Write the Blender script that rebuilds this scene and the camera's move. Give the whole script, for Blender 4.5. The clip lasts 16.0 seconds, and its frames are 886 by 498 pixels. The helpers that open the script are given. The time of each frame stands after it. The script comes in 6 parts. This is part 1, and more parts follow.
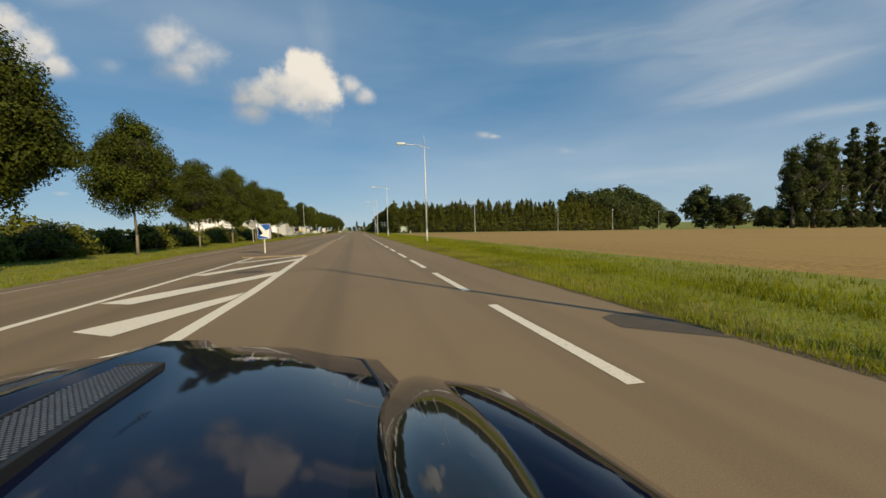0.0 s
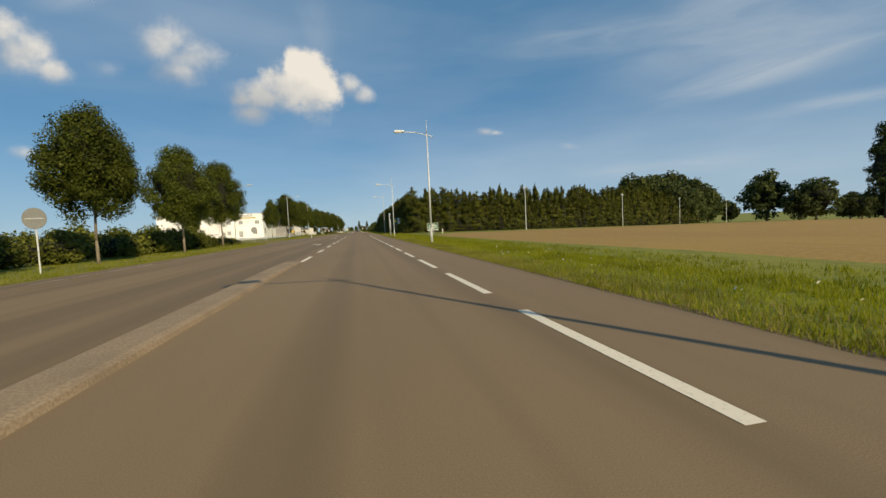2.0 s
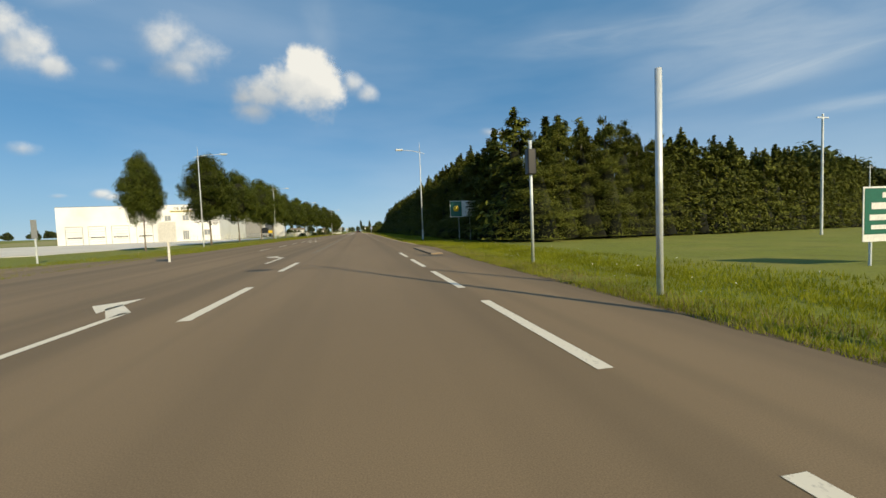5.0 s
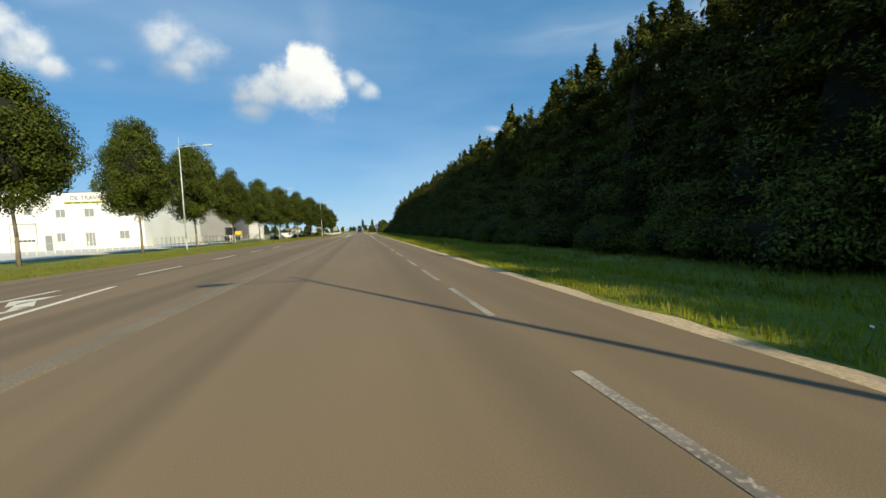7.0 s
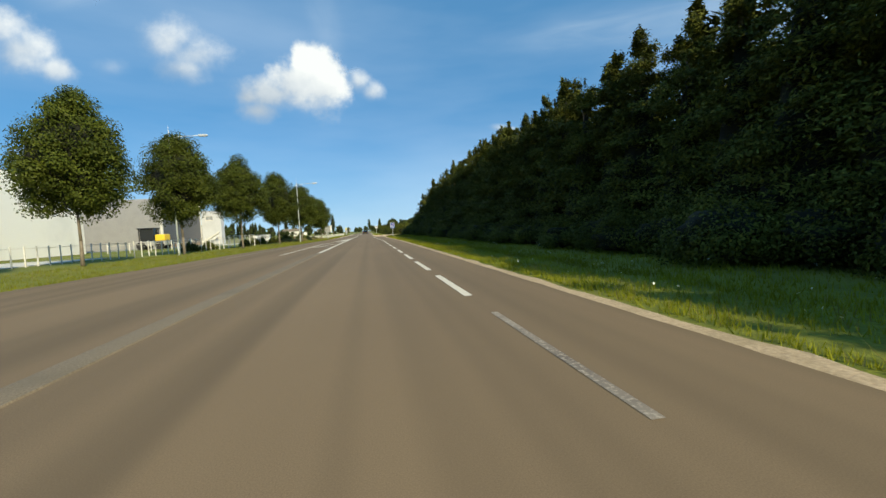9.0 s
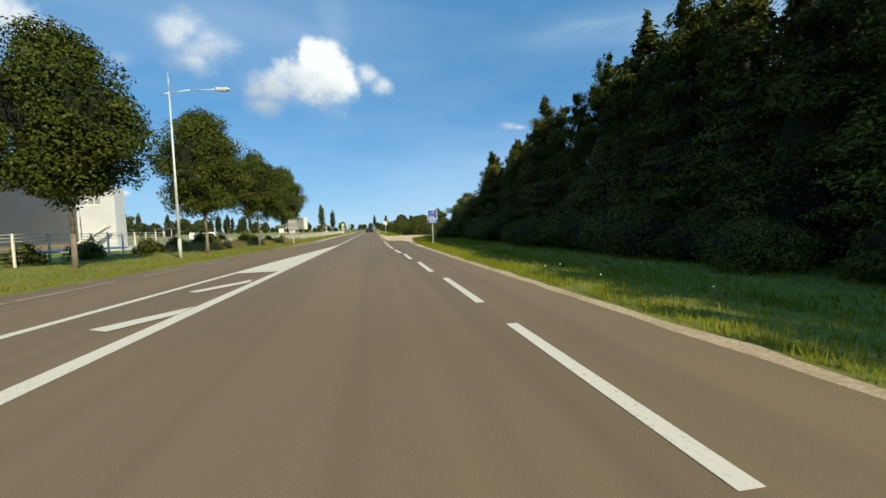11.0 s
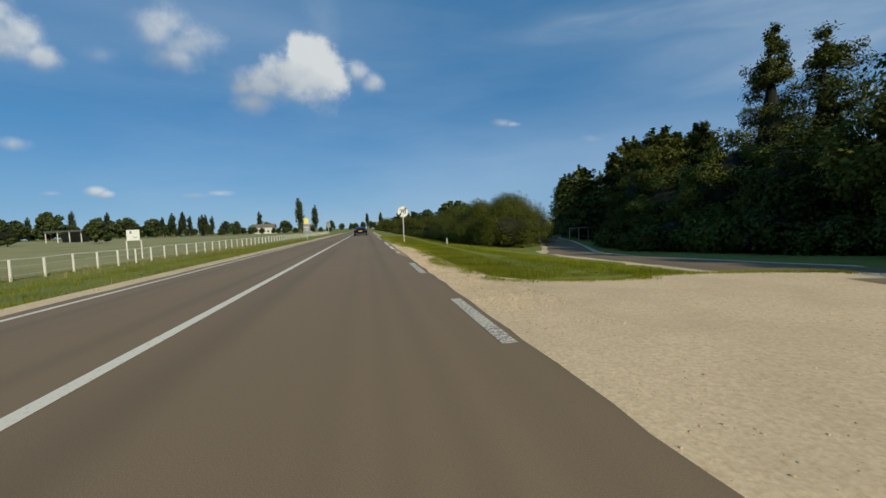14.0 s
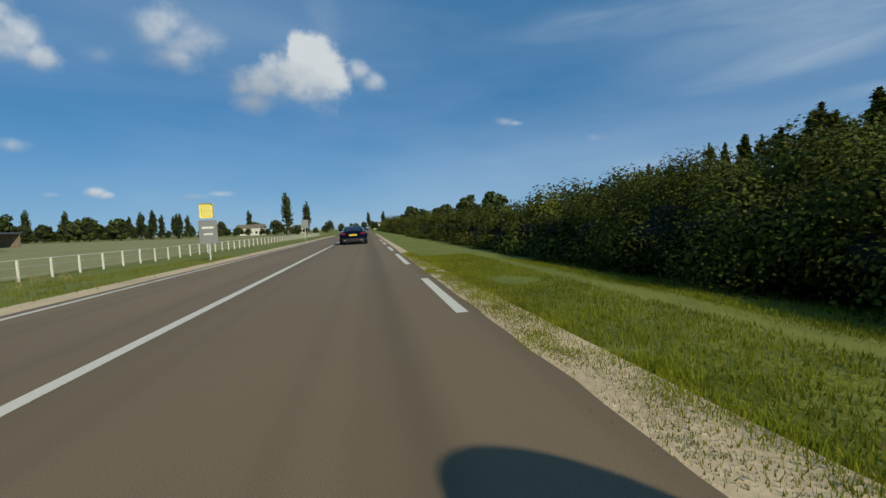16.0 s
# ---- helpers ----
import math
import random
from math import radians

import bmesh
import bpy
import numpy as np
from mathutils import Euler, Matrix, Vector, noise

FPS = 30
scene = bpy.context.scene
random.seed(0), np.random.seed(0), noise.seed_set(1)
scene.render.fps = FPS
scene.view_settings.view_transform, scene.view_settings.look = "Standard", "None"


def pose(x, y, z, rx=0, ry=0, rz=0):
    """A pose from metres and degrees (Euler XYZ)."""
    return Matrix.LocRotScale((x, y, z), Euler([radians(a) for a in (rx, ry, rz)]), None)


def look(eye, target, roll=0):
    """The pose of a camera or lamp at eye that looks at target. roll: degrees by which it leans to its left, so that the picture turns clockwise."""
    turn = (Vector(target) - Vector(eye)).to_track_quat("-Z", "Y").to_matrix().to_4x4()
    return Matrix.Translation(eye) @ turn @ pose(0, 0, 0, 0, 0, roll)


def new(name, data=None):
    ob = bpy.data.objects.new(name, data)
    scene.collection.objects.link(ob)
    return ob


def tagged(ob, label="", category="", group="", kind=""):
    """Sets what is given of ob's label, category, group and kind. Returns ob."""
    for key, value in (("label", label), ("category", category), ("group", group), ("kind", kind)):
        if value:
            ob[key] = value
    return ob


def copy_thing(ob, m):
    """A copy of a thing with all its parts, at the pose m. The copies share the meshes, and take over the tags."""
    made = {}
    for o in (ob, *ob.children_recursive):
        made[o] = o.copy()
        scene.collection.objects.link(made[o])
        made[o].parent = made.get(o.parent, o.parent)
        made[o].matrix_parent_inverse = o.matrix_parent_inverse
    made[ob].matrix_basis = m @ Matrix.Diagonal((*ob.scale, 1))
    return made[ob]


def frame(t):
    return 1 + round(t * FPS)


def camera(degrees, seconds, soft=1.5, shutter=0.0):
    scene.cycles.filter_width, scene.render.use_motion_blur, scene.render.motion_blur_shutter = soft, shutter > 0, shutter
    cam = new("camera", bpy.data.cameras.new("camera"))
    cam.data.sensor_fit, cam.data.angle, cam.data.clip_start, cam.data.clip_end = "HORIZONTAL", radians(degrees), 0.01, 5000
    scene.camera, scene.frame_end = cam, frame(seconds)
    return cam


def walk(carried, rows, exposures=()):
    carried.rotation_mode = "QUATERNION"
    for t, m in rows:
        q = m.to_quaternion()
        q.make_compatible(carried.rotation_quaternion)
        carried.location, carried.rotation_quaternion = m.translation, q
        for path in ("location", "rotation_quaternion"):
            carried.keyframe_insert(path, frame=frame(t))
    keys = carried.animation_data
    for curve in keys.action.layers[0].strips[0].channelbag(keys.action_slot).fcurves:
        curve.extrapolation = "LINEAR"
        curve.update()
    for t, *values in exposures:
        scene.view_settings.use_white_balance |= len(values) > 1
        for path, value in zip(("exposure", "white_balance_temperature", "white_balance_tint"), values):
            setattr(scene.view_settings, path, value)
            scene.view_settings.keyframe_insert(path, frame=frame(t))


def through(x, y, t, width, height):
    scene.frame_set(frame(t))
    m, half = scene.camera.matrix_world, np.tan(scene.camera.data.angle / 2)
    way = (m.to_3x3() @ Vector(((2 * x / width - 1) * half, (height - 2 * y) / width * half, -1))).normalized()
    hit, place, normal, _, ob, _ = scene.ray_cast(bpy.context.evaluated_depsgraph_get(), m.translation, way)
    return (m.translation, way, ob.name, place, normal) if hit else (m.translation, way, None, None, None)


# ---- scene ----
cam = camera(94.88, 16.0)
PATH = [  # seconds, eye, target, roll
    (0, (2.231, 45.417, 1.098), (4.304, 55.185, 0.571), -1.67),
    (0.5, (2.199, 54.113, 1.077), (4.300, 63.875, 0.539), -2.17),
    (1, (2.153, 62.930, 1.075), (4.248, 72.695, 0.562), -2.78),
    (1.5, (2.129, 71.897, 1.077), (4.181, 81.669, 0.528), -2.72),
    (2, (2.135, 80.811, 1.076), (4.146, 90.591, 0.512), -2.73),
    (2.5, (2.137, 89.995, 1.134), (4.111, 99.784, 0.605), -2.58),
    (3, (2.216, 99.321, 1.119), (4.179, 109.110, 0.547), -2.41),
    (3.5, (2.278, 108.622, 1.115), (4.235, 118.412, 0.529), -2.04),
    (4, (2.295, 117.832, 1.081), (4.250, 127.625, 0.563), -2.03),
    (4.2, (2.301, 121.511, 1.099), (4.283, 131.300, 0.587), -2.14),
    (6.3, (2.402, 161.707, 1.072), (4.365, 171.496, 0.503), -2.13),
    (6.5, (2.475, 166.074, 1.075), (4.467, 175.859, 0.545), -2.22),
    (7, (2.648, 177.097, 1.068), (4.569, 186.895, 0.515), -2.62),
    (7.5, (2.641, 188.257, 1.077), (4.526, 198.062, 0.523), -2.82),
    (7.8, (2.617, 194.958, 1.066), (4.479, 204.766, 0.488), -2.94),
    (8, (2.602, 199.423, 1.081), (4.439, 209.237, 0.515), -3.00),
    (10.3, (2.564, 248.641, 1.130), (4.271, 258.480, 0.598), -2.78),
    (10.5, (2.565, 252.307, 1.076), (4.265, 262.141, 0.443), -2.48),
    (11, (2.524, 261.363, 1.141), (4.185, 271.208, 0.573), -2.00),
    (11.5, (2.362, 270.328, 1.071), (3.981, 280.176, 0.448), -2.38),
    (12, (2.219, 279.061, 1.107), (3.894, 288.899, 0.475), -2.34),
    (12.5, (2.158, 287.660, 1.078), (3.904, 297.485, 0.425), -2.31),
    (13, (2.168, 295.981, 1.075), (3.938, 305.802, 0.428), -2.49),
    (13.5, (2.185, 304.176, 1.077), (4.026, 313.982, 0.414), -2.82),
    (14, (2.207, 312.306, 1.082), (4.040, 322.118, 0.477), -2.54),
    (14.5, (2.213, 320.346, 1.076), (4.049, 330.158, 0.484), -2.35),
    (15, (2.246, 328.137, 1.083), (4.051, 337.956, 0.497), -2.38),
    (15.5, (2.325, 335.803, 1.080), (4.107, 345.626, 0.513), -2.48),
    (16, (2.397, 343.455, 1.073), (4.195, 353.274, 0.473), -2.75),
]
walk(cam, [(t, look(eye, target, roll)) for t, eye, target, roll in PATH],
     exposures=[(0, -0.06, 7450, 10), (4.2, -0.03, 7050, 8), (6.3, 0.24, 6620, 5), (11.5, 0.28, 6250, 4), (12.4, 0.05, 6200, 5), (13.3, -0.23, 6120, 6), (16, -0.36, 5950, 5)])

# ---- light ----
SUN_EL, SUN_AZ = 29.5, 152.5          # height over the horizon; clockwise from +y
sun_dir = Vector((math.sin(radians(SUN_AZ)) * math.cos(radians(SUN_EL)),
                  math.cos(radians(SUN_AZ)) * math.cos(radians(SUN_EL)), math.sin(radians(SUN_EL))))
sun = new("sun", bpy.data.lights.new("sun", "SUN"))
sun.data.energy, sun.data.angle, sun.data.color = 4.9, radians(0.53), (1.0, 0.84, 0.57)
sun.matrix_world = look((0, 0, 60), Vector((0, 0, 60)) - sun_dir)

world = bpy.data.worlds.new("world")
scene.world = world
world.use_nodes = True
wn, wl = world.node_tree.nodes, world.node_tree.links
wn.clear()
w_out, w_bg, w_sky = wn.new("ShaderNodeOutputWorld"), wn.new("ShaderNodeBackground"), wn.new("ShaderNodeTexSky")
w_sky.sky_type, w_sky.sun_disc = "NISHITA", False
w_sky.sun_elevation, w_sky.sun_rotation = radians(SUN_EL), radians(SUN_AZ)
w_sky.air_density, w_sky.dust_density, w_sky.ozone_density, w_sky.altitude = 0.62, 0.0, 4.0, 0
w_bg.inputs["Strength"].default_value = 0.125
# thin high cirrus, drawn out along one direction
w_co, w_map, w_noise = wn.new("ShaderNodeTexCoord"), wn.new("ShaderNodeMapping"), wn.new("ShaderNodeTexNoise")
w_map.inputs["Scale"].default_value = (0.9, 1.2, 4.2)
w_map.inputs["Rotation"].default_value = (0.10, 0.16, 0.5)
w_noise.inputs["Scale"].default_value, w_noise.inputs["Detail"].default_value = 1.15, 5
w_ramp = wn.new("ShaderNodeValToRGB")
w_ramp.color_ramp.elements[0].position, w_ramp.color_ramp.elements[1].position = 0.42, 0.85
w_mul, w_mix = wn.new("ShaderNodeMath"), wn.new("ShaderNodeMixRGB")
w_mul.operation, w_mul.inputs[1].default_value = "MULTIPLY", 0.26
w_mix.inputs["Color2"].default_value = (7.0, 7.4, 8.0, 1)
wl.new(w_co.outputs["Generated"], w_map.inputs["Vector"])
wl.new(w_map.outputs["Vector"], w_noise.inputs["Vector"])
wl.new(w_noise.outputs["Fac"], w_ramp.inputs["Fac"])
wl.new(w_ramp.outputs["Color"], w_mul.inputs[0])
wl.new(w_mul.outputs["Value"], w_mix.inputs["Fac"])
w_sat = wn.new("ShaderNodeHueSaturation")
w_sat.inputs["Saturation"].default_value, w_sat.inputs["Hue"].default_value = 1.10, 0.488
wl.new(w_sky.outputs["Color"], w_sat.inputs["Color"])
w_even = wn.new("ShaderNodeMixRGB")       # a thin high haze evens the sky out
w_even.inputs["Fac"].default_value, w_even.inputs["Color2"].default_value = 0.66, (0.84, 2.22, 4.15, 1)
wl.new(w_sat.outputs["Color"], w_even.inputs["Color1"])
w_xyz, w_low, w_haze = wn.new("ShaderNodeSeparateXYZ"), wn.new("ShaderNodeMapRange"), wn.new("ShaderNodeMixRGB")
w_low.interpolation_type = "SMOOTHSTEP"
for sock, v in (("From Min", 0.24), ("From Max", 0.0), ("To Min", 0.0), ("To Max", 0.58)):
    w_low.inputs[sock].default_value = v
w_haze.inputs["Color2"].default_value = (2.7, 4.0, 5.3, 1)      # pale air low over the horizon
wl.new(w_co.outputs["Generated"], w_xyz.inputs["Vector"])
wl.new(w_xyz.outputs["Z"], w_low.inputs["Value"])
wl.new(w_low.outputs["Result"], w_haze.inputs["Fac"])
wl.new(w_even.outputs["Color"], w_haze.inputs["Color1"])
wl.new(w_haze.outputs["Color"], w_mix.inputs["Color1"])
wl.new(w_mix.outputs["Color"], w_bg.inputs["Color"])
wl.new(w_bg.outputs["Background"], w_out.inputs["Surface"])


# ---- materials ----
def mat(name, rough=0.8, metal=0.0):
    m = bpy.data.materials.new(name)
    m.use_nodes = True
    b = m.node_tree.nodes["Principled BSDF"]
    b.inputs["Roughness"].default_value, b.inputs["Metallic"].default_value = rough, metal
    return m, m.node_tree.nodes, m.node_tree.links, b


def noise_node(n, l, scale, detail=4, coord="Object", stretch=(1, 1, 1), rough=0.55):
    co, mp, nz = n.new("ShaderNodeTexCoord"), n.new("ShaderNodeMapping"), n.new("ShaderNodeTexNoise")
    mp.inputs["Scale"].default_value = stretch
    nz.inputs["Scale"].default_value, nz.inputs["Detail"].default_value, nz.inputs["Roughness"].default_value = scale, detail, rough
    l.new(co.outputs[coord], mp.inputs["Vector"])
    l.new(mp.outputs["Vector"], nz.inputs["Vector"])
    return nz.outputs["Fac"]


def ramp(n, l, fac, *stops):
    r = n.new("ShaderNodeValToRGB")
    e = r.color_ramp.elements
    while len(e) < len(stops):
        e.new(0.5)
    for k, (p, c) in zip(e, stops):
        k.position, k.color = p, (*c, 1)
    l.new(fac, r.inputs["Fac"])
    return r.outputs["Color"]


def blend(n, l, a, b, fac, mode="MIX"):
    x = n.new("ShaderNodeMixRGB")
    x.blend_type = mode
    for sock, v in ((x.inputs["Color1"], a), (x.inputs["Color2"], b), (x.inputs["Fac"], fac)):
        if isinstance(v, (int, float)):
            sock.default_value = v
        elif isinstance(v, tuple):
            sock.default_value = (*v, 1)
        else:
            l.new(v, sock)
    return x.outputs["Color"]


def bump(n, l, b, height, strength, dist):
    k = n.new("ShaderNodeBump")
    k.inputs["Strength"].default_value, k.inputs["Distance"].default_value = strength, dist
    l.new(height, k.inputs["Height"])
    l.new(k.outputs["Normal"], b.inputs["Normal"])


def two_scale(name, lo, hi, fine=30.0, coarse=1.2, rough=0.8, metal=0.0, relief=0.3, dist=0.01, dirt=None, stretch=(1, 1, 1)):
    """Base colour between lo and hi by fine grain, with a broad mottling, and a fine relief."""
    m, n, l, b = mat(name, rough, metal)
    f = noise_node(n, l, fine, 5, stretch=stretch)
    c = noise_node(n, l, coarse, 4, stretch=stretch)
    col = ramp(n, l, f, (0.3, lo), (0.7, hi))
    dark = dirt or tuple(0.62 * v for v in lo)
    col = blend(n, l, col, dark, ramp(n, l, c, (0.45, (0, 0, 0)), (0.75, (0.55, 0.55, 0.55))))
    l.new(col, b.inputs["Base Color"])
    if relief:
        bump(n, l, b, f, relief, dist)
    return m


def leaf_mat(name, lo, hi, rough=0.55, through=0.25):
    """Foliage: each leaf its own shade, some light passing through."""
    m, n, l, b = mat(name, rough)
    g, oi = n.new("ShaderNodeNewGeometry"), n.new("ShaderNodeObjectInfo")
    col = ramp(n, l, g.outputs["Random Per Island"], (0.0, lo), (1.0, hi))
    big = noise_node(n, l, 0.55, 3)
    col = blend(n, l, col, tuple(0.5 * v for v in lo), ramp(n, l, big, (0.42, (0, 0, 0)), (0.7, (0.7, 0.7, 0.7))))
    h = n.new("ShaderNodeHueSaturation")
    mr = n.new("ShaderNodeMapRange")
    mr.inputs["To Min"].default_value, mr.inputs["To Max"].default_value = 0.8, 1.2
    l.new(oi.outputs["Random"], mr.inputs["Value"])
    l.new(mr.outputs["Result"], h.inputs["Value"])
    l.new(col, h.inputs["Color"])
    l.new(h.outputs["Color"], b.inputs["Base Color"])
    b.inputs["Specular IOR Level"].default_value = 0.08
    t, mx = n.new("ShaderNodeBsdfTranslucent"), n.new("ShaderNodeMixShader")
    l.new(h.outputs["Color"], t.inputs["Color"])
    mx.inputs["Fac"].default_value = through
    l.new(b.outputs["BSDF"], mx.inputs[1])
    l.new(t.outputs["BSDF"], mx.inputs[2])
    l.new(mx.outputs["Shader"], n["Material Output"].inputs["Surface"])
    return m


def asphalt_mat():
    m, n, l, b = mat("asphalt", 0.86)
    grain = noise_node(n, l, 120, 3)
    blotch = noise_node(n, l, 0.35, 5, stretch=(1, 0.25, 1))
    tracks = noise_node(n, l, 0.9, 2, stretch=(1, 0.004, 1))
    col = ramp(n, l, grain, (0.25, (0.130, 0.091, 0.050)), (0.75, (0.262, 0.187, 0.106)))
    col = blend(n, l, col, (0.250, 0.177, 0.098), ramp(n, l, blotch, (0.4, (0, 0, 0)), (0.7, (0.6, 0.6, 0.6))))
    col = blend(n, l, col, (0.108, 0.078, 0.043), ramp(n, l, tracks, (0.47, (0, 0, 0)), (0.63, (0.55, 0.55, 0.55))))
    l.new(col, b.inputs["Base Color"])
    bump(n, l, b, grain, 0.22, 0.004)
    return m


def paint_mat(name, col, wear=0.5, lo=0.36, hi=0.50):
    """Road paint worn through to the asphalt in flecks."""
    m, n, l, b = mat(name, 0.7)
    f = noise_node(n, l, 26, 6)
    c = noise_node(n, l, 1.1, 3)
    w = blend(n, l, ramp(n, l, f, (lo, (1, 1, 1)), (hi, (0, 0, 0))), ramp(n, l, c, (0.3, (0.15, 0.15, 0.15)), (0.7, (1, 1, 1))), 1.0, "MULTIPLY")
    k = blend(n, l, w, (wear,) * 3, 1.0, "MULTIPLY")
    l.new(blend(n, l, col, (0.13, 0.11, 0.09), k), b.inputs["Base Color"])
    return m


def soil_mat():
    m, n, l, b = mat("field_soil", 0.95)
    f = noise_node(n, l, 7, 8)
    c = noise_node(n, l, 0.06, 5)
    rows = noise_node(n, l, 1.6, 3, stretch=(1, 0.02, 1))
    col = ramp(n, l, f, (0.3, (0.185, 0.108, 0.026)), (0.7, (0.39, 0.245, 0.066)))
    col = blend(n, l, col, (0.33, 0.215, 0.056), ramp(n, l, c, (0.4, (0, 0, 0)), (0.65, (0.7, 0.7, 0.7))))
    col = blend(n, l, col, (0.16, 0.102, 0.036), ramp(n, l, rows, (0.5, (0, 0, 0)), (0.7, (0.4, 0.4, 0.4))))
    l.new(col, b.inputs["Base Color"])
    bump(n, l, b, f, 0.8, 0.06)
    return m


def ground_mat():
    m, n, l, b = mat("meadow_turf", 0.95)
    f = noise_node(n, l, 14, 7)
    c = noise_node(n, l, 0.22, 5)
    d = noise_node(n, l, 0.9, 4)
    col = ramp(n, l, f, (0.3, (0.108, 0.134, 0.008)), (0.7, (0.205, 0.225, 0.017)))
    col = blend(n, l, col, (0.235, 0.215, 0.036), ramp(n, l, c, (0.45, (0, 0, 0)), (0.7, (0.6, 0.6, 0.6))))
    col = blend(n, l, col, (0.085, 0.108, 0.012), ramp(n, l, d, (0.5, (0, 0, 0)), (0.7, (0.6, 0.6, 0.6))))
    l.new(col, b.inputs["Base Color"])
    bump(n, l, b, f, 0.6, 0.05)
    return m


def plain(name, col, rough=0.5, metal=0.0, spread=0.12):
    return two_scale(name, tuple(v * (1 - spread) for v in col), tuple(min(1, v * (1 + spread)) for v in col), 18, 0.8, rough, metal, 0.06, 0.004,
                     tuple(0.8 * v for v in col))


def gloss_mat(name, col, rough=0.12):
    m, n, l, b = mat(name, rough)
    f = noise_node(n, l, 9, 4)
    l.new(ramp(n, l, f, (0.2, tuple(0.85 * v for v in col)), (0.8, col)), b.inputs["Base Color"])
    b.inputs["Specular IOR Level"].default_value = 0.5 if col[0] > 0.2 else 0.13
    return m


def glass_mat():
    m, n, l, b = mat("tinted_glass", 0.05)
    b.inputs["Base Color"].default_value = (0.015, 0.018, 0.022, 1)
    b.inputs["Coat Weight"].default_value = 0.35
    b.inputs["Specular IOR Level"].default_value = 0.2
    return m


ASPHALT = asphalt_mat()
# dark tone of the road patches, one of them a painted cast shadow
DARK_PATCH = two_scale("dark_patch_tone", (0.050, 0.040, 0.028), (0.105, 0.084, 0.058), 60, 1.5, 0.85, relief=0.4)
WHITE_PAINT = paint_mat("road_paint", (0.72, 0.67, 0.55), 0.55, 0.30, 0.44)
FAINT_PAINT = paint_mat("worn_road_paint", (0.46, 0.40, 0.31), 1.0, 0.50, 0.68)
CHIPPED_PAINT = paint_mat("chipped_road_paint", (0.64, 0.58, 0.46), 0.9, 0.44, 0.58)
CONCRETE = two_scale("concrete", (0.21, 0.155, 0.098), (0.355, 0.268, 0.175), 40, 1.2, 0.9, dirt=(0.15, 0.112, 0.07))
PALE_TAR = two_scale("pale_asphalt", (0.15, 0.120, 0.080), (0.27, 0.22, 0.150), 50, 0.8, 0.9, dirt=(0.12, 0.10, 0.07))
YARD = two_scale("yard_concrete", (0.55, 0.52, 0.46), (0.72, 0.69, 0.62), 12, 0.2, 0.9, dirt=(0.44, 0.42, 0.36))
GRAVEL = two_scale("gravel", (0.52, 0.385, 0.225), (0.74, 0.575, 0.36), 30, 0.5, 0.95, relief=0.3, dist=0.012, dirt=(0.36, 0.275, 0.165))
PALE_DUST = two_scale("pale_dust", (0.27, 0.190, 0.105), (0.50, 0.375, 0.225), 22, 1.6, 0.95, relief=0.3, dist=0.008, dirt=(0.19, 0.135, 0.075))
STRAW = two_scale("dry_meadow", (0.20, 0.19, 0.065), (0.36, 0.33, 0.135), 9, 0.12, 0.95, relief=0.5, dist=0.04, dirt=(0.13, 0.145, 0.035))
DUST = two_scale("dusty_grit", (0.36, 0.270, 0.165), (0.60, 0.465, 0.30), 26, 0.9, 0.95, relief=0.5, dist=0.02, dirt=(0.22, 0.175, 0.085))
STONE = two_scale("pebble", (0.40, 0.30, 0.185), (0.74, 0.61, 0.43), 12, 2, 0.9)
SOIL, TURF = soil_mat(), ground_mat()
EARTH = two_scale("bare_earth", (0.055, 0.038, 0.020), (0.15, 0.11, 0.06), 25, 1.5, 0.95, relief=0.8, dist=0.03)
GRASS = leaf_mat("grass_blades", (0.205, 0.226, 0.013), (0.320, 0.330, 0.030), 0.65, 0.45)
DRY_GRASS = leaf_mat("dry_grass_blades", (0.19, 0.16, 0.05), (0.42, 0.36, 0.15), 0.7, 0.3)
LEAF = leaf_mat("maple_leaves", (0.044, 0.062, 0.010), (0.100, 0.118, 0.018), 0.45, 0.18)
LEAF_SOFT = leaf_mat("hedge_leaves", (0.080, 0.098, 0.016), (0.20, 0.215, 0.042))
LEAF_FIR = leaf_mat("fir_needles", (0.034, 0.045, 0.008), (0.165, 0.176, 0.030), 0.6, 0.06)
LEAF_THICKET = leaf_mat("thicket_leaves", (0.064, 0.076, 0.011), (0.108, 0.118, 0.019), 0.6, 0.10)
# leaves of far trees, the haze of distance put into their paler colour
LEAF_FAR = leaf_mat("distant_leaves", (0.040, 0.060, 0.018), (0.115, 0.138, 0.044))
FLOWER = plain("white_flowers", (0.75, 0.72, 0.6))
BARK = two_scale("bark", (0.11, 0.090, 0.065), (0.28, 0.235, 0.175), 16, 2, 0.95, relief=0.8, dist=0.02, stretch=(1, 1, 0.2))
# near-black colour that paints the shade inside crowns and bushes
SHADE_CORE = plain("inner_shade", (0.007, 0.009, 0.003), 0.98)
GALVA = two_scale("galvanised_steel", (0.55, 0.59, 0.61), (0.70, 0.74, 0.76), 9, 0.7, 0.5, 0.25, 0.05)
WHITE_WALL = two_scale("white_cladding", (0.80, 0.80, 0.78), (0.88, 0.88, 0.86), 8, 0.15, 0.6, relief=0.05)
OFF_WHITE = plain("off_white_paint", (0.66, 0.65, 0.60), 0.6)
FENCE_PAINT = plain("white_fence_paint", (0.70, 0.68, 0.62), 0.6)
GREY_CLAD = plain("grey_cladding", (0.33, 0.33, 0.335), 0.5)
ANNEX_GREY = plain("pale_render", (0.52, 0.54, 0.56), 0.7)
DARK_CLAD = plain("slate_cladding", (0.085, 0.090, 0.105), 0.5)
GLASS = glass_mat()
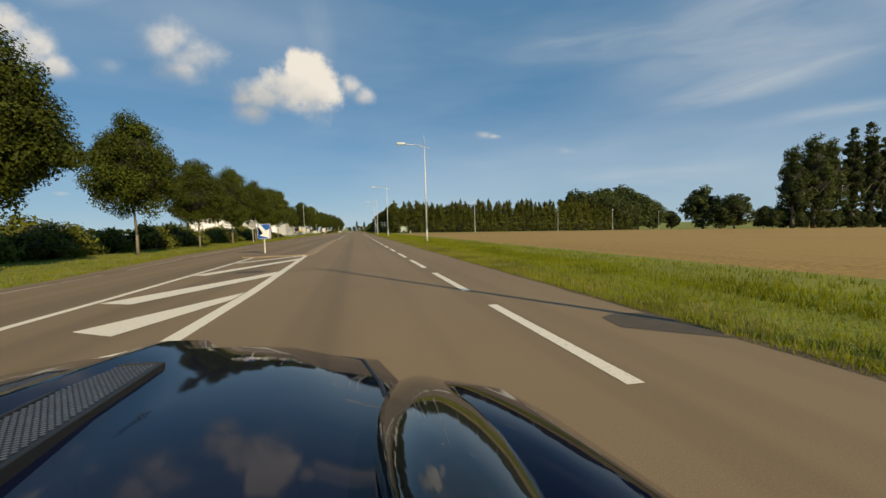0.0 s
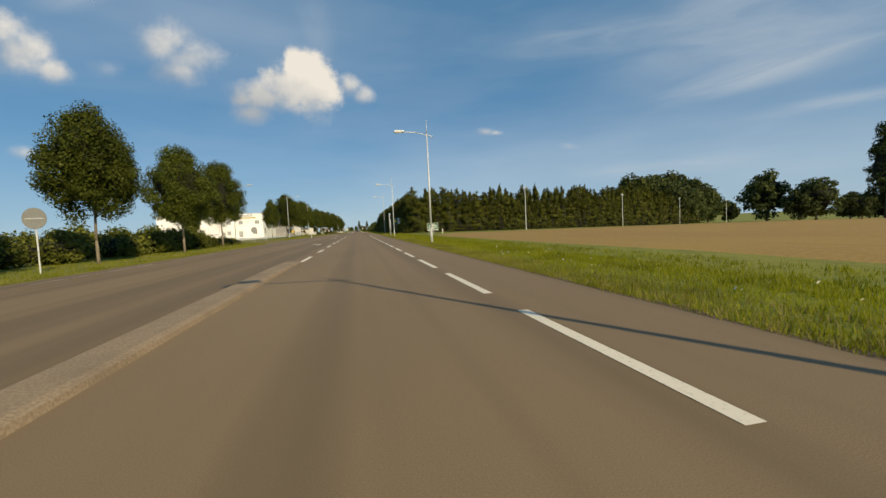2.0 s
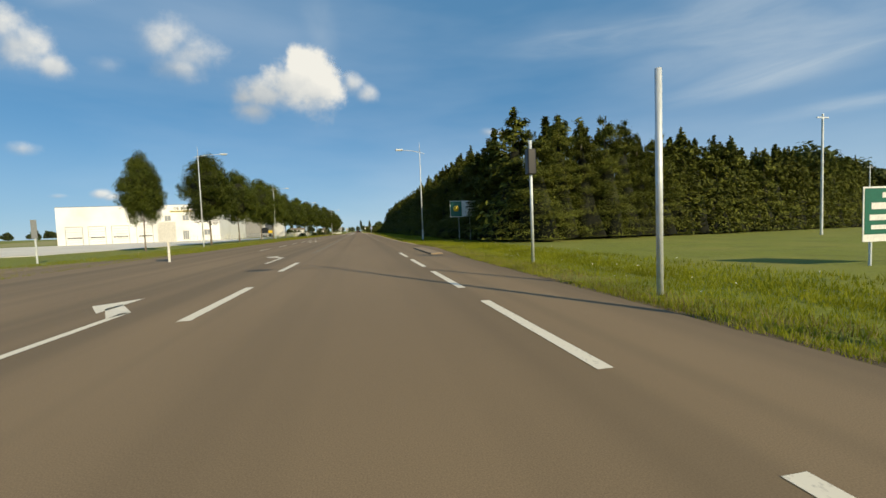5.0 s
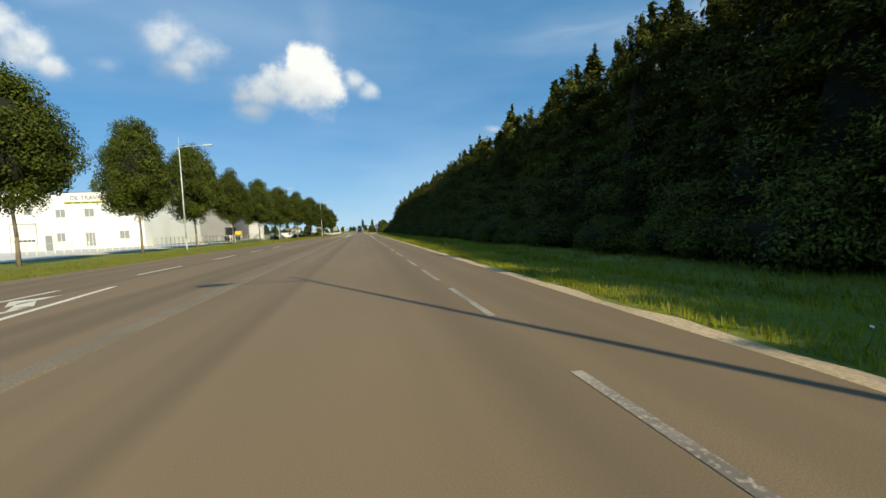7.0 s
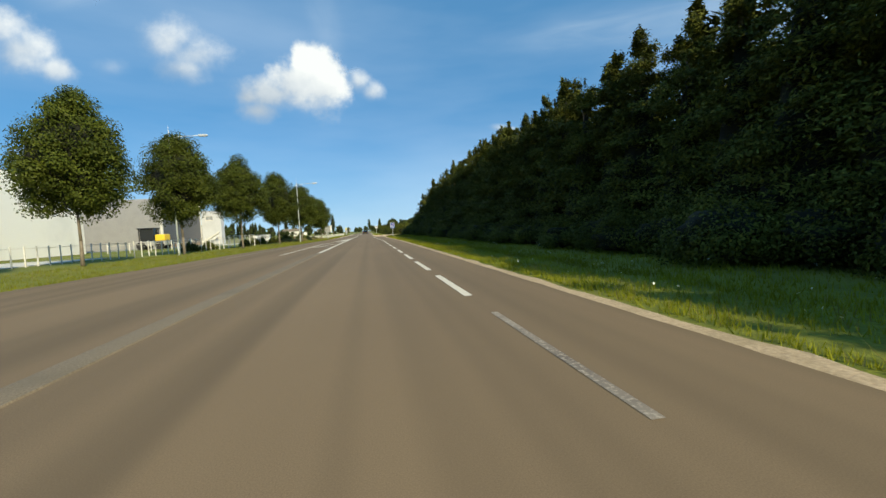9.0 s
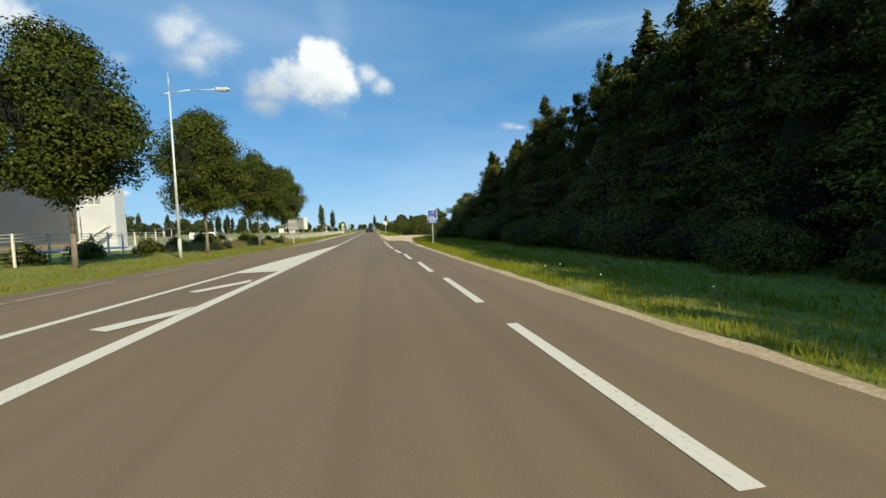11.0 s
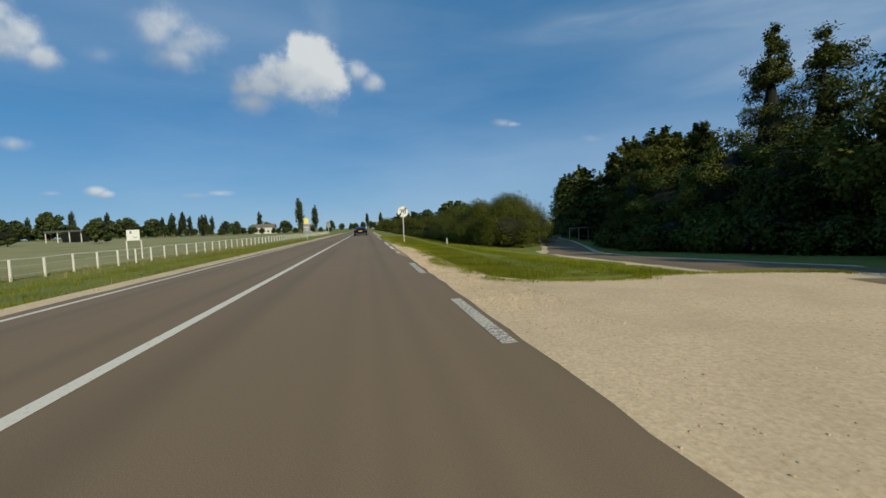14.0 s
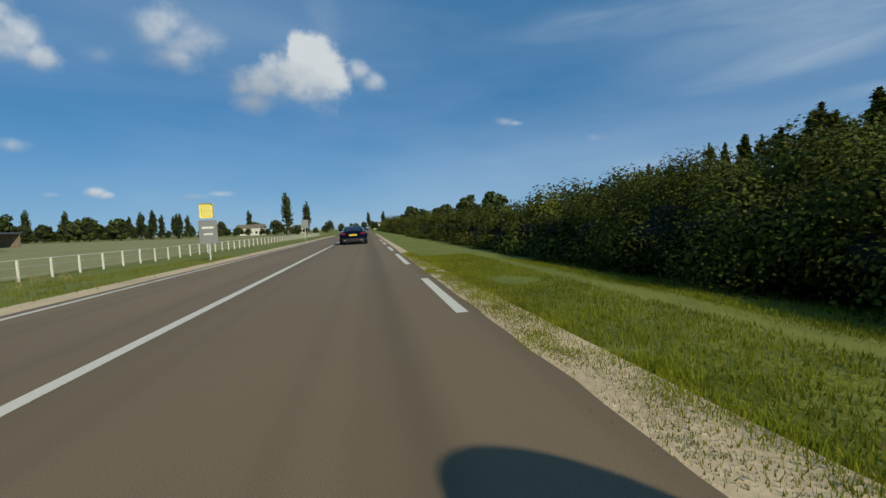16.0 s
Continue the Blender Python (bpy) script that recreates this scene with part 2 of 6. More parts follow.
# pale grey base colour stands for what the panes reflect
PANE = gloss_mat("office_pane", (0.30, 0.32, 0.34), 0.10)
PALE_YELLOW = plain("pale_yellow_paint", (0.80, 0.70, 0.20), 0.45)
SIGN_WHITE = plain("sign_white", (0.78, 0.78, 0.76), 0.35)
SIGN_BLUE = plain("sign_blue", (0.015, 0.10, 0.42), 0.35)
SIGN_GREEN = plain("sign_green", (0.015, 0.13, 0.085), 0.35)
SIGN_GREY = plain("sign_back", (0.30, 0.31, 0.31), 0.5, 0.3)
SIGN_BLACK = plain("sign_black", (0.012, 0.012, 0.014), 0.4)
SIGN_RED = plain("sign_red", (0.42, 0.03, 0.03), 0.4)
YELLOW = plain("yellow_paint", (0.75, 0.52, 0.03), 0.4)
ORANGE = plain("orange_plastic", (0.60, 0.16, 0.04), 0.5)
CAR_BLACK = gloss_mat("black_blue_lacquer", (0.004, 0.006, 0.022), 0.04)
CAR_WHITE = gloss_mat("white_lacquer", (0.75, 0.75, 0.74), 0.25)
VENT_GREY = plain("vent_mesh_grey", (0.20, 0.20, 0.215), 0.45, 0.3)
RUBBER = plain("tyre_rubber", (0.02, 0.02, 0.02), 0.85)
TRIM_BLACK = plain("black_trim", (0.016, 0.016, 0.017), 0.5)
RIM = plain("wheel_alloy", (0.45, 0.46, 0.47), 0.3, 0.8)
TAIL_RED = plain("tail_lamp_red", (0.30, 0.012, 0.01), 0.2)


# ---- mesh helpers ----
def mesh_ob(name, verts, faces, material, parent=None, label="", smooth=False):
    me = bpy.data.meshes.new(name)
    me.from_pydata([tuple(v) for v in verts], [], [tuple(f) for f in faces])
    me.materials.append(material)
    if smooth:
        me.polygons.foreach_set("use_smooth", [True] * len(me.polygons))
    me.update()
    ob = new(name, me)
    ob.parent = parent
    if label:
        ob["label"] = label
    return ob


def part(name, bm, material, parent=None, label="", smooth=False):
    me = bpy.data.meshes.new(name)
    bmesh.ops.recalc_face_normals(bm, faces=bm.faces)
    bm.to_mesh(me)
    bm.free()
    me.materials.append(material)
    if smooth:
        me.polygons.foreach_set("use_smooth", [True] * len(me.polygons))
    ob = new(name, me)
    ob.parent = parent
    if label:
        ob["label"] = label
    return ob


def box(bm, x0, y0, z0, x1, y1, z1, bevel=0.0, m=None):
    r = bmesh.ops.create_cube(bm, size=1.0)["verts"]
    t = Matrix.Translation(((x0 + x1) / 2, (y0 + y1) / 2, (z0 + z1) / 2)) @ Matrix.Diagonal((abs(x1 - x0), abs(y1 - y0), abs(z1 - z0), 1))
    bmesh.ops.transform(bm, matrix=(m or Matrix()) @ t, verts=r)
    if bevel:
        es = list({e for v in r for e in v.link_edges})
        bmesh.ops.bevel(bm, geom=es, offset=bevel, segments=2, affect="EDGES", profile=0.5)
    return bm


def tube(bm, p, q, r0, r1=None, n=10):
    p, q = Vector(p), Vector(q)
    r1 = r0 if r1 is None else r1
    d = q - p
    m = Matrix.Translation((p + q) / 2) @ d.to_track_quat("Z", "Y").to_matrix().to_4x4()
    bmesh.ops.create_cone(bm, cap_ends=True, segments=n, radius1=r0, radius2=r1, depth=d.length, matrix=m)
    return bm


def bent_tube(bm, pts, radii, n=10):
    for (p, q, a, b) in zip(pts[:-1], pts[1:], radii[:-1], radii[1:]):
        tube(bm, p, q, a, b, n)
    return bm


def empty(name, x, y, z=0.0, rz=0.0, label="", category="", group="", kind=""):
    ob = new(name)
    ob.empty_display_size = 0.2
    ob.matrix_world = pose(x, y, z, 0, 0, rz)
    return tagged(ob, label, category, group, kind)


def thing_box(name, x0, y0, z0, x1, y1, z1, material, parent, label="", bevel=0.01):
    return part(name, box(bmesh.new(), x0, y0, z0, x1, y1, z1, bevel), material, parent, label)


def sheet(name, pts, z, material, thick=0.0, label="", category="", kind="structure"):
    """A flat polygon, with a skirt where it has thickness."""
    bm = bmesh.new()
    vs = [bm.verts.new((x, y, z)) for x, y in pts]
    f = bm.faces.new(vs)
    if f.normal.z < 0:
        f.normal_flip()
    if thick:
        g = bmesh.ops.extrude_face_region(bm, geom=[f])
        bmesh.ops.translate(bm, vec=(0, 0, -thick), verts=[v for v in g["geom"] if isinstance(v, bmesh.types.BMVert)])
    bmesh.ops.triangulate(bm, faces=bm.faces)
    ob = part(name, bm, material)
    return tagged(ob, label, category, "", kind)


def lettering(name, text, size, material, parent, m, align="CENTER", bold=0.0):
    cu = bpy.data.curves.new(name, "FONT")
    cu.offset = bold
    cu.body, cu.size, cu.extrude, cu.align_x, cu.align_y = text, size, 0.004, align, "CENTER"
    tmp = bpy.data.objects.new(name, cu)
    me = bpy.data.meshes.new_from_object(tmp)
    bpy.data.objects.remove(tmp)
    me.materials.clear()
    me.materials.append(material)
    ob = new(name, me)
    ob.parent = parent
    ob.matrix_local = m
    return ob


# ---- ground and road ----
def ground_z(x, y):
    """The turf lies just under the road; past the woods the road runs on a low bank."""
    z = -0.05
    if x > 6.0:
        k = min(1.0, max(0.0, (y - 318) / 14))
        z -= k * 0.70 * min(1.0, (x - 4.8) / 7.0)
    if x < -5.5 and y > 300:
        k = min(1.0, (y - 300) / 20)
        z -= k * 0.55 * min(1.0, (-5.5 - x) / 5.0)
    if x > 14:
        z -= 0.0215 * (min(x, 700.0) - 14)
    if x < -20 and y > 330:
        z += min(1.0, (y - 330) / 90) * 0.016 * (min(-x, 420.0) - 20)
    if -60 < x < -9 or 6.5 < x < 10.2:
        z += 0.05 * noise.noise((x * 0.35, y * 0.35, 0))
    return z


def build_ground():
    xs = [-4000, -1500, -600, -250, -140] + [-90 + 6 * k for k in range(10)] + [-30 + 1.5 * k for k in range(61)] + [66 + 12 * k for k in range(12)] + [260, 400, 700, 1800, 4000]
    ys = [-3000, -900, -300, -120, -40] + [-10 + 2.0 * k for k in range(210)] + [415, 440, 480, 540, 640, 800, 1100, 1800, 3000, 4500]
    verts = [(x, y, ground_z(x, y)) for y in ys for x in xs]
    n = len(xs)
    faces = [(j * n + i, j * n + i + 1, (j + 1) * n + i + 1, (j + 1) * n + i) for j in range(len(ys) - 1) for i in range(n - 1)]
    ob = mesh_ob("ground", verts, faces, TURF, smooth=True)
    return tagged(ob, "rough grass verges and meadow reaching the horizon", "grass ground", "", "structure")


build_ground()

# right and left edge of the carriageway along y
RIGHT_EDGE = [(-60, 5.6), (70, 5.6), (120, 5.75), (150, 5.9), (158, 6.4), (164, 5.9), (176, 5.55), (262, 5.55), (275, 5.25), (286, 5.1), (291, 5.2), (294, 5.18), (297.0, 4.95), (297.5, 4.1), (297.8, 3.78), (300, 3.62), (312, 3.55),
              (345, 3.68), (420, 3.7), (900, 3.7)]
LEFT_EDGE = [(-60, -4.9), (45, -5.3), (58, -5.7), (70, -7.1), (90, -7.6), (118, -7.7), (150, -8.4), (176, -8.4), (205, -8.0), (235, -7.2), (258, -6.0), (272, -5.0), (285, -4.2),
             (297, -3.6), (312, -3.25), (345, -3.2), (900, -3.2)]
def ragged(edge, y0, y1, step, by, seed):
    """The same edge with small breaks along a stretch of it."""
    ys = [p[0] for p in edge if p[0] < y0 or p[0] > y1] + [y0 + step * i for i in range(int((y1 - y0) / step))]
    return [(y, float(np.interp(y, [p[0] for p in edge], [p[1] for p in edge])) + (by * noise.noise((seed, y * 1.1, 0.0)) + 0.5 * by * noise.noise((seed, y * 4.0, 3.0)) if y0 <= y <= y1 else 0.0)) for y in sorted(ys)]


sheet("road", [(x, y) for y, x in ragged(RIGHT_EDGE, 40, 362, 0.35, 0.045, 1.0) + ragged(LEFT_EDGE, 250, 350, 0.7, 0.10, 2.0)[::-1]], 0.0, ASPHALT, 0.16, "worn grey-brown asphalt country road with wheel tracks", "road")


def strip(name, x0, y0, x1, y1, w, material, z=0.004, thick=0.0, label="", category="road marking"):
    d = Vector((x1 - x0, y1 - y0)).normalized()
    s = Vector((d.y, -d.x)) * w / 2
    pts = [(x0 - s.x, y0 - s.y), (x0 + s.x, y0 + s.y), (x1 + s.x, y1 + s.y), (x1 - s.x, y1 - s.y)]
    return sheet(name, pts, z, material, thick, label, category)


def edge_x(y):
    return float(np.interp(y, [0, 160, 176, 240, 268, 279, 286, 291, 297, 310, 325, 345], [4.05, 4.05, 4.08, 4.08, 4.02, 3.68, 3.44, 3.40, 3.38, 3.39, 3.45, 3.47]))


# dashed edge line: three metres painted, one and a third open
for y in [39.13 + 4.333 * j for j in range(27)] + [177.4, 181.6, 185.0, 188.4, 192.7, 196.9] + [202.1 + 4.333 * j for j in range(18)]:
    faint = 176 <= y < 226
    strip("edge_dash", edge_x(y), y, edge_x(y), y + (2.3 if faint and y < 200 else 3.0), 0.09 if faint else 0.135, FAINT_PAINT if faint else WHITE_PAINT,
          label="worn white dash of the road's edge line" if faint else "white painted dash of the road's edge line")
for y0, y1 in ((279.5, 282.3), (283.6, 286.3), (287.5, 290.2), (291.4, 294.0), (295.3, 298.2), (302.2, 307.6), (309.9, 313.4), (315.7, 318.0), (321.4, 324.0), (329.0, 329.6), (331.8, 335.0), (336.0, 341.2), (348.2, 351.6), (354.9, 359.6), (362, 366), (369, 373), (376, 380)):
    strip("edge_dash", edge_x(y0), y0, edge_x(y1), y1, 0.15, WHITE_PAINT if y0 > 325 or y0 < 294 else CHIPPED_PAINT, label="white painted dash of the road's edge line")
for j in range(9):                      # centre dashes of the turning lane
    y0 = 96.4 + 6.5 * j
    strip("centre_dash", 0.02, y0, 0.04, y0 + 3.2, 0.17, WHITE_PAINT, label="white painted dash between two lanes")
# first hatched island
layer = 0.003
for pts in ([(0.40, 44.0), (0.40, 53.5), (0.05, 65.0), (-0.13, 65.0), (0.20, 53.5), (0.20, 44.0)],
            [(-2.02, 44.0), (-2.02, 54.0), (-2.20, 65.0), (-2.34, 65.0), (-2.17, 54.0), (-2.17, 44.0)],
            [(-1.05, 50.9), (-0.45, 50.5), (0.18, 52.7), (0.18, 53.5)],
            [(-1.95, 53.1), (-1.35, 52.8), (0.14, 56.4), (0.08, 57.4)],
            [(-2.10, 57.4), (-1.70, 57.2), (0.02, 61.9), (-0.02, 62.9)],
            [(-1.25, 48.5), (-0.65, 48.1), (0.18, 49.0), (0.18, 49.9)],
            [(-2.2, 61.5), (-1.9, 61.4), (-0.05, 64.5), (-0.1, 65.0)]):
    layer += 0.0015
    sheet("hatch_bar", pts, layer, WHITE_PAINT, 0, "white hatching painted before the traffic island", "road marking")
# kerbed divider between the lanes, pale concrete, low and rounded
def divider(y0, y1, w0, w1, x0, x1, h=0.10, material=CONCRETE):
    bm = bmesh.new()
    rings = []
    steps = max(2, int((y1 - y0) / 2))
    for i in range(steps + 1):
        f = i / steps
        yy, w, xc = y0 + f * (y1 - y0), w0 + f * (w1 - w0), x0 + f * (x1 - x0)
        e = 0.15 if i in (0, steps) else 1.0
        prof = [(-w / 2, -0.02), (-w / 2 + 0.02, h * 0.7 * e), (-w / 2 + 0.09, h * e), (w / 2 - 0.09, h * e), (w / 2 - 0.02, h * 0.7 * e), (w / 2, -0.02)]
        rings.append([bm.verts.new((xc + px, yy, pz)) for px, pz in prof])
    for a, b in zip(rings[:-1], rings[1:]):
        for p in range(5):
            bm.faces.new((a[p], a[p + 1], b[p + 1], b[p]))
    bm.faces.new(rings[0]), bm.faces.new(rings[-1][::-1])
    return tagged(part("traffic_divider", bm, material), "low pale concrete divider between the lanes", "kerb", "", "structure")


strip("island_kerb", -2.7, 64.85, 0.22, 65.0, 0.30, CONCRETE, 0.05, 0.07, "low pale kerb across the tip of the traffic island", "kerb")
divider(65.2, 97.0, 0.50, 0.60, 0.02, -0.30, 0.08)
divider(158.0, 246.0, 0.30, 0.40, -0.10, -0.30, 0.02, PALE_TAR)
# second hatched island, narrowing to the centre line
layer = 0.003
for pts in ([(-2.45, 246.0), (-2.30, 246.0), (-2.05, 263.4), (-1.02, 278.0), (-0.06, 291.0), (-0.12, 291.2), (-1.20, 278.0), (-2.22, 263.4)],
            [(-0.38, 246.0), (-0.14, 246.0), (-0.10, 262), (0.08, 291), (-0.08, 291), (-0.34, 262)],
            [(-0.95, 254.5), (-0.4, 254.2), (-0.40, 256.2), (-0.42, 256.4)],
            [(-2.10, 256.4), (-1.7, 256.0), (-0.95, 258.2), (-1.1, 258.9)],
            [(-1.7, 260.7), (-1.4, 260.5), (-0.5, 262.3), (-0.8, 262.9)],
            [(-1.0, 267.0), (-0.7, 266.8), (-0.28, 267.7), (-0.3, 268.3)],
            [(-1.15, 270.1), (-0.9, 269.9), (-0.3, 271.2), (-0.4, 271.7)],
            [(-1.36, 273.5), (-0.16, 273.5), (0.04, 291), (-0.10, 291)]):
    layer += 0.0015
    sheet("hatch_bar", pts, layer, FAINT_PAINT if 250 < pts[0][1] < 256 else WHITE_PAINT, 0, "worn white hatching where the lanes merge", "road marking")
strip("centre_line", 0.0, 291.0, 0.0, 620.0, 0.15, WHITE_PAINT, 0.005, label="solid white centre line of the road")
# left hand lines
def left_line(y):
    return float(np.interp(y, [40, 58, 72, 83, 110], [-4.8, -4.95, -6.0, -6.7, -6.9]))


for y0, y1 in ((44, 59), (60.5, 66), (67.5, 73.6), (75.2, 83), (85, 92), (94, 101), (103, 110)):
    strip("left_edge_dash", left_line(y0), y0, left_line(y1), y1, 0.12, FAINT_PAINT, label="faint white edge line of the opposite lane")
for j in range(8):
    y0 = 164.8 + 6.6 * j
    strip("lane_dash", -4.2 - 0.01 * j, y0, -4.22 - 0.01 * j, y0 + 3.3, 0.12, WHITE_PAINT, label="white painted dash between the opposite lanes")
strip("lane_dash", -2.6, 184.0, -3.18, 188.0, 0.14, WHITE_PAINT, label="white stem of a turning arrow")
for y0, y1 in ((246, 262), (263, 270), (270.2, 273), (274.2, 280), (283.4, 285.4), (287.2, 292.5), (294.4, 300)):
    strip("left_edge_dash", float(np.interp(y0, [246, 270, 294], [-5.3, -4.2, -3.1])), y0, float(np.interp(y1, [246, 270, 294, 300], [-5.3, -4.2, -3.1, -2.9])), y1, 0.12, FAINT_PAINT,
          label="faint white edge line of the opposite lane")
strip("left_edge_line", -2.88, 300, -2.9, 520, 0.12, WHITE_PAINT, label="thin white edge line of the opposite lane")


def arrow(x, y, side):
    """A painted arrow that points ahead and bends to one side."""
    s = side
    bm = bmesh.new()
    for pts in ([(-0.06, 0), (0.06, 0), (0.06, 3.4), (-0.06, 3.4)], [(0.06, 3.4), (-0.06, 3.0), (s * 0.55, 3.9), (s * 0.5, 4.3)],
                [(s * 0.45, 3.5), (s * 0.45, 4.9), (s * 0.95, 4.3)]):
        bm.faces.new([bm.verts.new((x + px, y + py, 0.005)) for px, py in pts])
    bmesh.ops.triangulate(bm, faces=bm.faces)
    return tagged(part("turn_arrow", bm, WHITE_PAINT), "white turn arrow painted on the asphalt", "road marking", "", "structure")


arrow(-1.12, 114.4, -1)
arrow(-1.12, 139.5, -1)
arrow(-1.12, 152.0, -1)
arrow(-3.1, 182.0, -1)
# dark patches; the first paints in the cast shadow of an unseen sign
for pts, nm, m in (([(4.90, 49.15), (4.98, 49.62), (5.25, 49.75), (5.62, 49.66), (5.62, 48.45), (5.35, 48.72)], "road_patch", DARK_PATCH), 
                   ([(-4.6, 70.6), (-3.9, 70.2), (-3.6, 71.4), (-4.2, 71.6)], "road_patch", DARK_PATCH)
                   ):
    sheet(nm, pts, 0.003, m, 0, "dark patch painted on the asphalt", "road patch")

# grit swept over the edge line past the lay-by
film = [(y, 3.40 + 0.05 * noise.noise((2.0, y * 1.3, 9.0)) + 0.03 * noise.noise((2.0, y * 5.0, 9.0)) + 0.16 * max(0.0, abs(y - 329.4) - 1.7)) for y in [326.4 + 0.12 * i for i in range(46)]]
sheet("grit_film", [(x, y) for y, x in film] + [(3.66, y) for y, x in film[::-1]], 0.003, PALE_DUST, 0, "thin grit washed over the asphalt's edge", "gravel")
# bare earth where the turf breaks off beside the asphalt
rows = [(y, float(np.interp(y, [p[0] for p in RIGHT_EDGE], [p[1] for p in RIGHT_EDGE]))) for y in range(40, 165)]
sheet("earth_edge", [(x - 0.06, y) for y, x in rows] + [(x + 0.20 + 0.14 * noise.noise((0.0, y * 0.9, 5.0)), y) for y, x in rows[::-1]], -0.022, EARTH, 0.1, "narrow strip of bare dark earth beside the asphalt", "soil")

# field, yard, side roads, lay-by
def field():
    """The ploughed field, laid over the slope in long strips."""
    near_edge = [(-120, 11.0), (60, 10.9), (90, 11.6), (118, 11.0), (128, 10.6), (137, 13.5), (152, 40), (166, 66), (188, 110), (222, 190), (226, 420)]
    ys = [-120, -60, 0, 30] + [40 + 4 * k for k in range(25)] + [140 + 2 * k for k in range(44)]
    verts, faces = [], []
    for y in ys:
        x0 = float(np.interp(y, [p[0] for p in near_edge], [p[1] for p in near_edge])) + 0.25 * noise.noise((3.0, y * 0.3, 0.0))
        for k in range(15):
            x = x0 + (600 - x0) * (k / 14) ** 2.2
            verts.append((x, y, ground_z(x, y) + (0.075 + 0.03 * noise.noise((x * 0.4, y * 0.4, 9.0)) if 0 < k else -0.03)))
    faces = [(15 * j + i, 15 * j + i + 1, 15 * j + i + 16, 15 * j + i + 15) for j in range(len(ys) - 1) for i in range(14)]
    return tagged(mesh_ob("field", verts, faces, SOIL, smooth=True), "bare ploughed brown field", "field", "", "structure")


field()
sheet("yard", [(-120, 176), (-24, 176), (-21.5, 200), (-20, 250), (-20, 262), (-120, 262)], -0.005, YARD, 0.2, "pale concrete yard before the warehouse", "yard")
sheet("side_road", [(-8.0, 129), (-9.8, 138), (-12.6, 144), (-17, 148.6), (-24, 150.2), (-60, 153), (-60, 160), (-20, 155.6), (-14, 156), (-10.8, 160), (-8.2, 167)], -0.006, ASPHALT, 0.15, "asphalt side road joining from the industrial estate", "road")
strip("left_edge_dash", -5.6, 139.4, -10.0, 149.0, 0.14, FAINT_PAINT, label="faint white line across the side road's mouth")
sheet("access_road", [(-12, 318), (-14, 318), (-140, 300), (-140, 345), (-60, 345), (-17, 330)], -0.35, YARD, 0.1, "pale car park road behind the fence", "yard")
sheet("lay_by", [(4.9, 284.0), (5.38, 284.4), (5.45, 288.0), (5.75, 292.5), (6.2, 298.5), (6.5, 300), (6.6, 301.5), (7.0, 305), (7.9, 306), (8.7, 309), (10.6, 313.2), (11.4, 315.6), (10.2, 317.6), (9.0, 318.3), (7.6, 318.9), (6.5, 318.6), (5.3, 319.1), (4.65, 320.2), (4.35, 323), (4.7, 330),
                (4.5, 338), (4.25, 346), (4.05, 360), (4.05, 420), (3.5, 420), (3.5, 345), (3.4, 320), (3.45, 303), (3.5, 298.5), (3.6, 297.2), (4.6, 293)], -0.012, GRAVEL, 0.3, "pale gravel lay-by and shoulder beside the asphalt", "gravel")
sheet("gravel_shoulder", [(-3.1, 292), (-3.1, 420), (-4.05, 420), (-4.0, 330), (-3.8, 306), (-4.1, 290), (-5.6, 264), (-6.6, 246), (-6.2, 246)], -0.02, GRAVEL, 0.2, "narrow pale gravel shoulder", "gravel")
rows = [(164 + 0.4 * k, float(np.interp(164 + 0.4 * k, [p[0] for p in RIGHT_EDGE], [p[1] for p in RIGHT_EDGE]))) for k in range(306)]
sheet("gravel_shoulder", [(x - 0.12, y) for y, x in rows] + [(x + 0.27 + 0.13 * noise.noise((7.0, y * 0.8, 1.0)) + 0.06 * noise.noise((7.0, y * 3.1, 4.0)), y) for y, x in rows[::-1]], -0.016, DUST, 0.2,
      "narrow pale gravel shoulder", "gravel")


def meadow():
    """Pale dry grassland behind the long fence, laid over the lie of the ground."""
    xs, ys = [-13.9 - 2.2 * k * (1 + 0.12 * k) for k in range(22)], [303 + 3.0 * k * (1 + 0.035 * k) for k in range(36)]
    verts = [(x + 0.5 * noise.noise((1.0, y * 0.4, 2.0)), y, ground_z(x, y) + 0.03) for y in ys for x in xs]
    n = len(xs)
    faces = [(j * n + i, (j + 1) * n + i, (j + 1) * n + i + 1, j * n + i + 1) for j in range(len(ys) - 1) for i in range(n - 1)]
    return tagged(mesh_ob("meadow", verts, faces, STRAW, smooth=True), "pale dry grassland behind the white fence", "meadow", "", "structure")


meadow()


def draped(name, centre, half, material, label, category, lift=0.03):
    """A strip that follows the lie of the ground."""
    pts = []
    for (xa, ya), (xb, yb) in zip(centre[:-1], centre[1:]):
        pts += [(xa + (xb - xa) * k / 4, ya + (yb - ya) * k / 4) for k in range(4)]
    pts.append(centre[-1])
    verts = []
    for i, (x, y) in enumerate(pts):
        p, q = pts[max(0, i - 1)], pts[min(len(pts) - 1, i + 1)]
        d = Vector((q[0] - p[0], q[1] - p[1])).normalized()
        for f in (-1, -0.5, 0, 0.5, 1):
            vx, vy = x + d.y * half * f, y - d.x * half * f
            verts.append((vx, vy, ground_z(vx, vy) + (lift if abs(f) < 1 else -0.02)))
    faces = [(5 * i + j, 5 * i + j + 1, 5 * i + j + 6, 5 * i + j + 5) for i in range(len(pts) - 1) for j in range(4)]
    return tagged(mesh_ob(name, verts, faces, material, smooth=True), label, category, "", "structure")


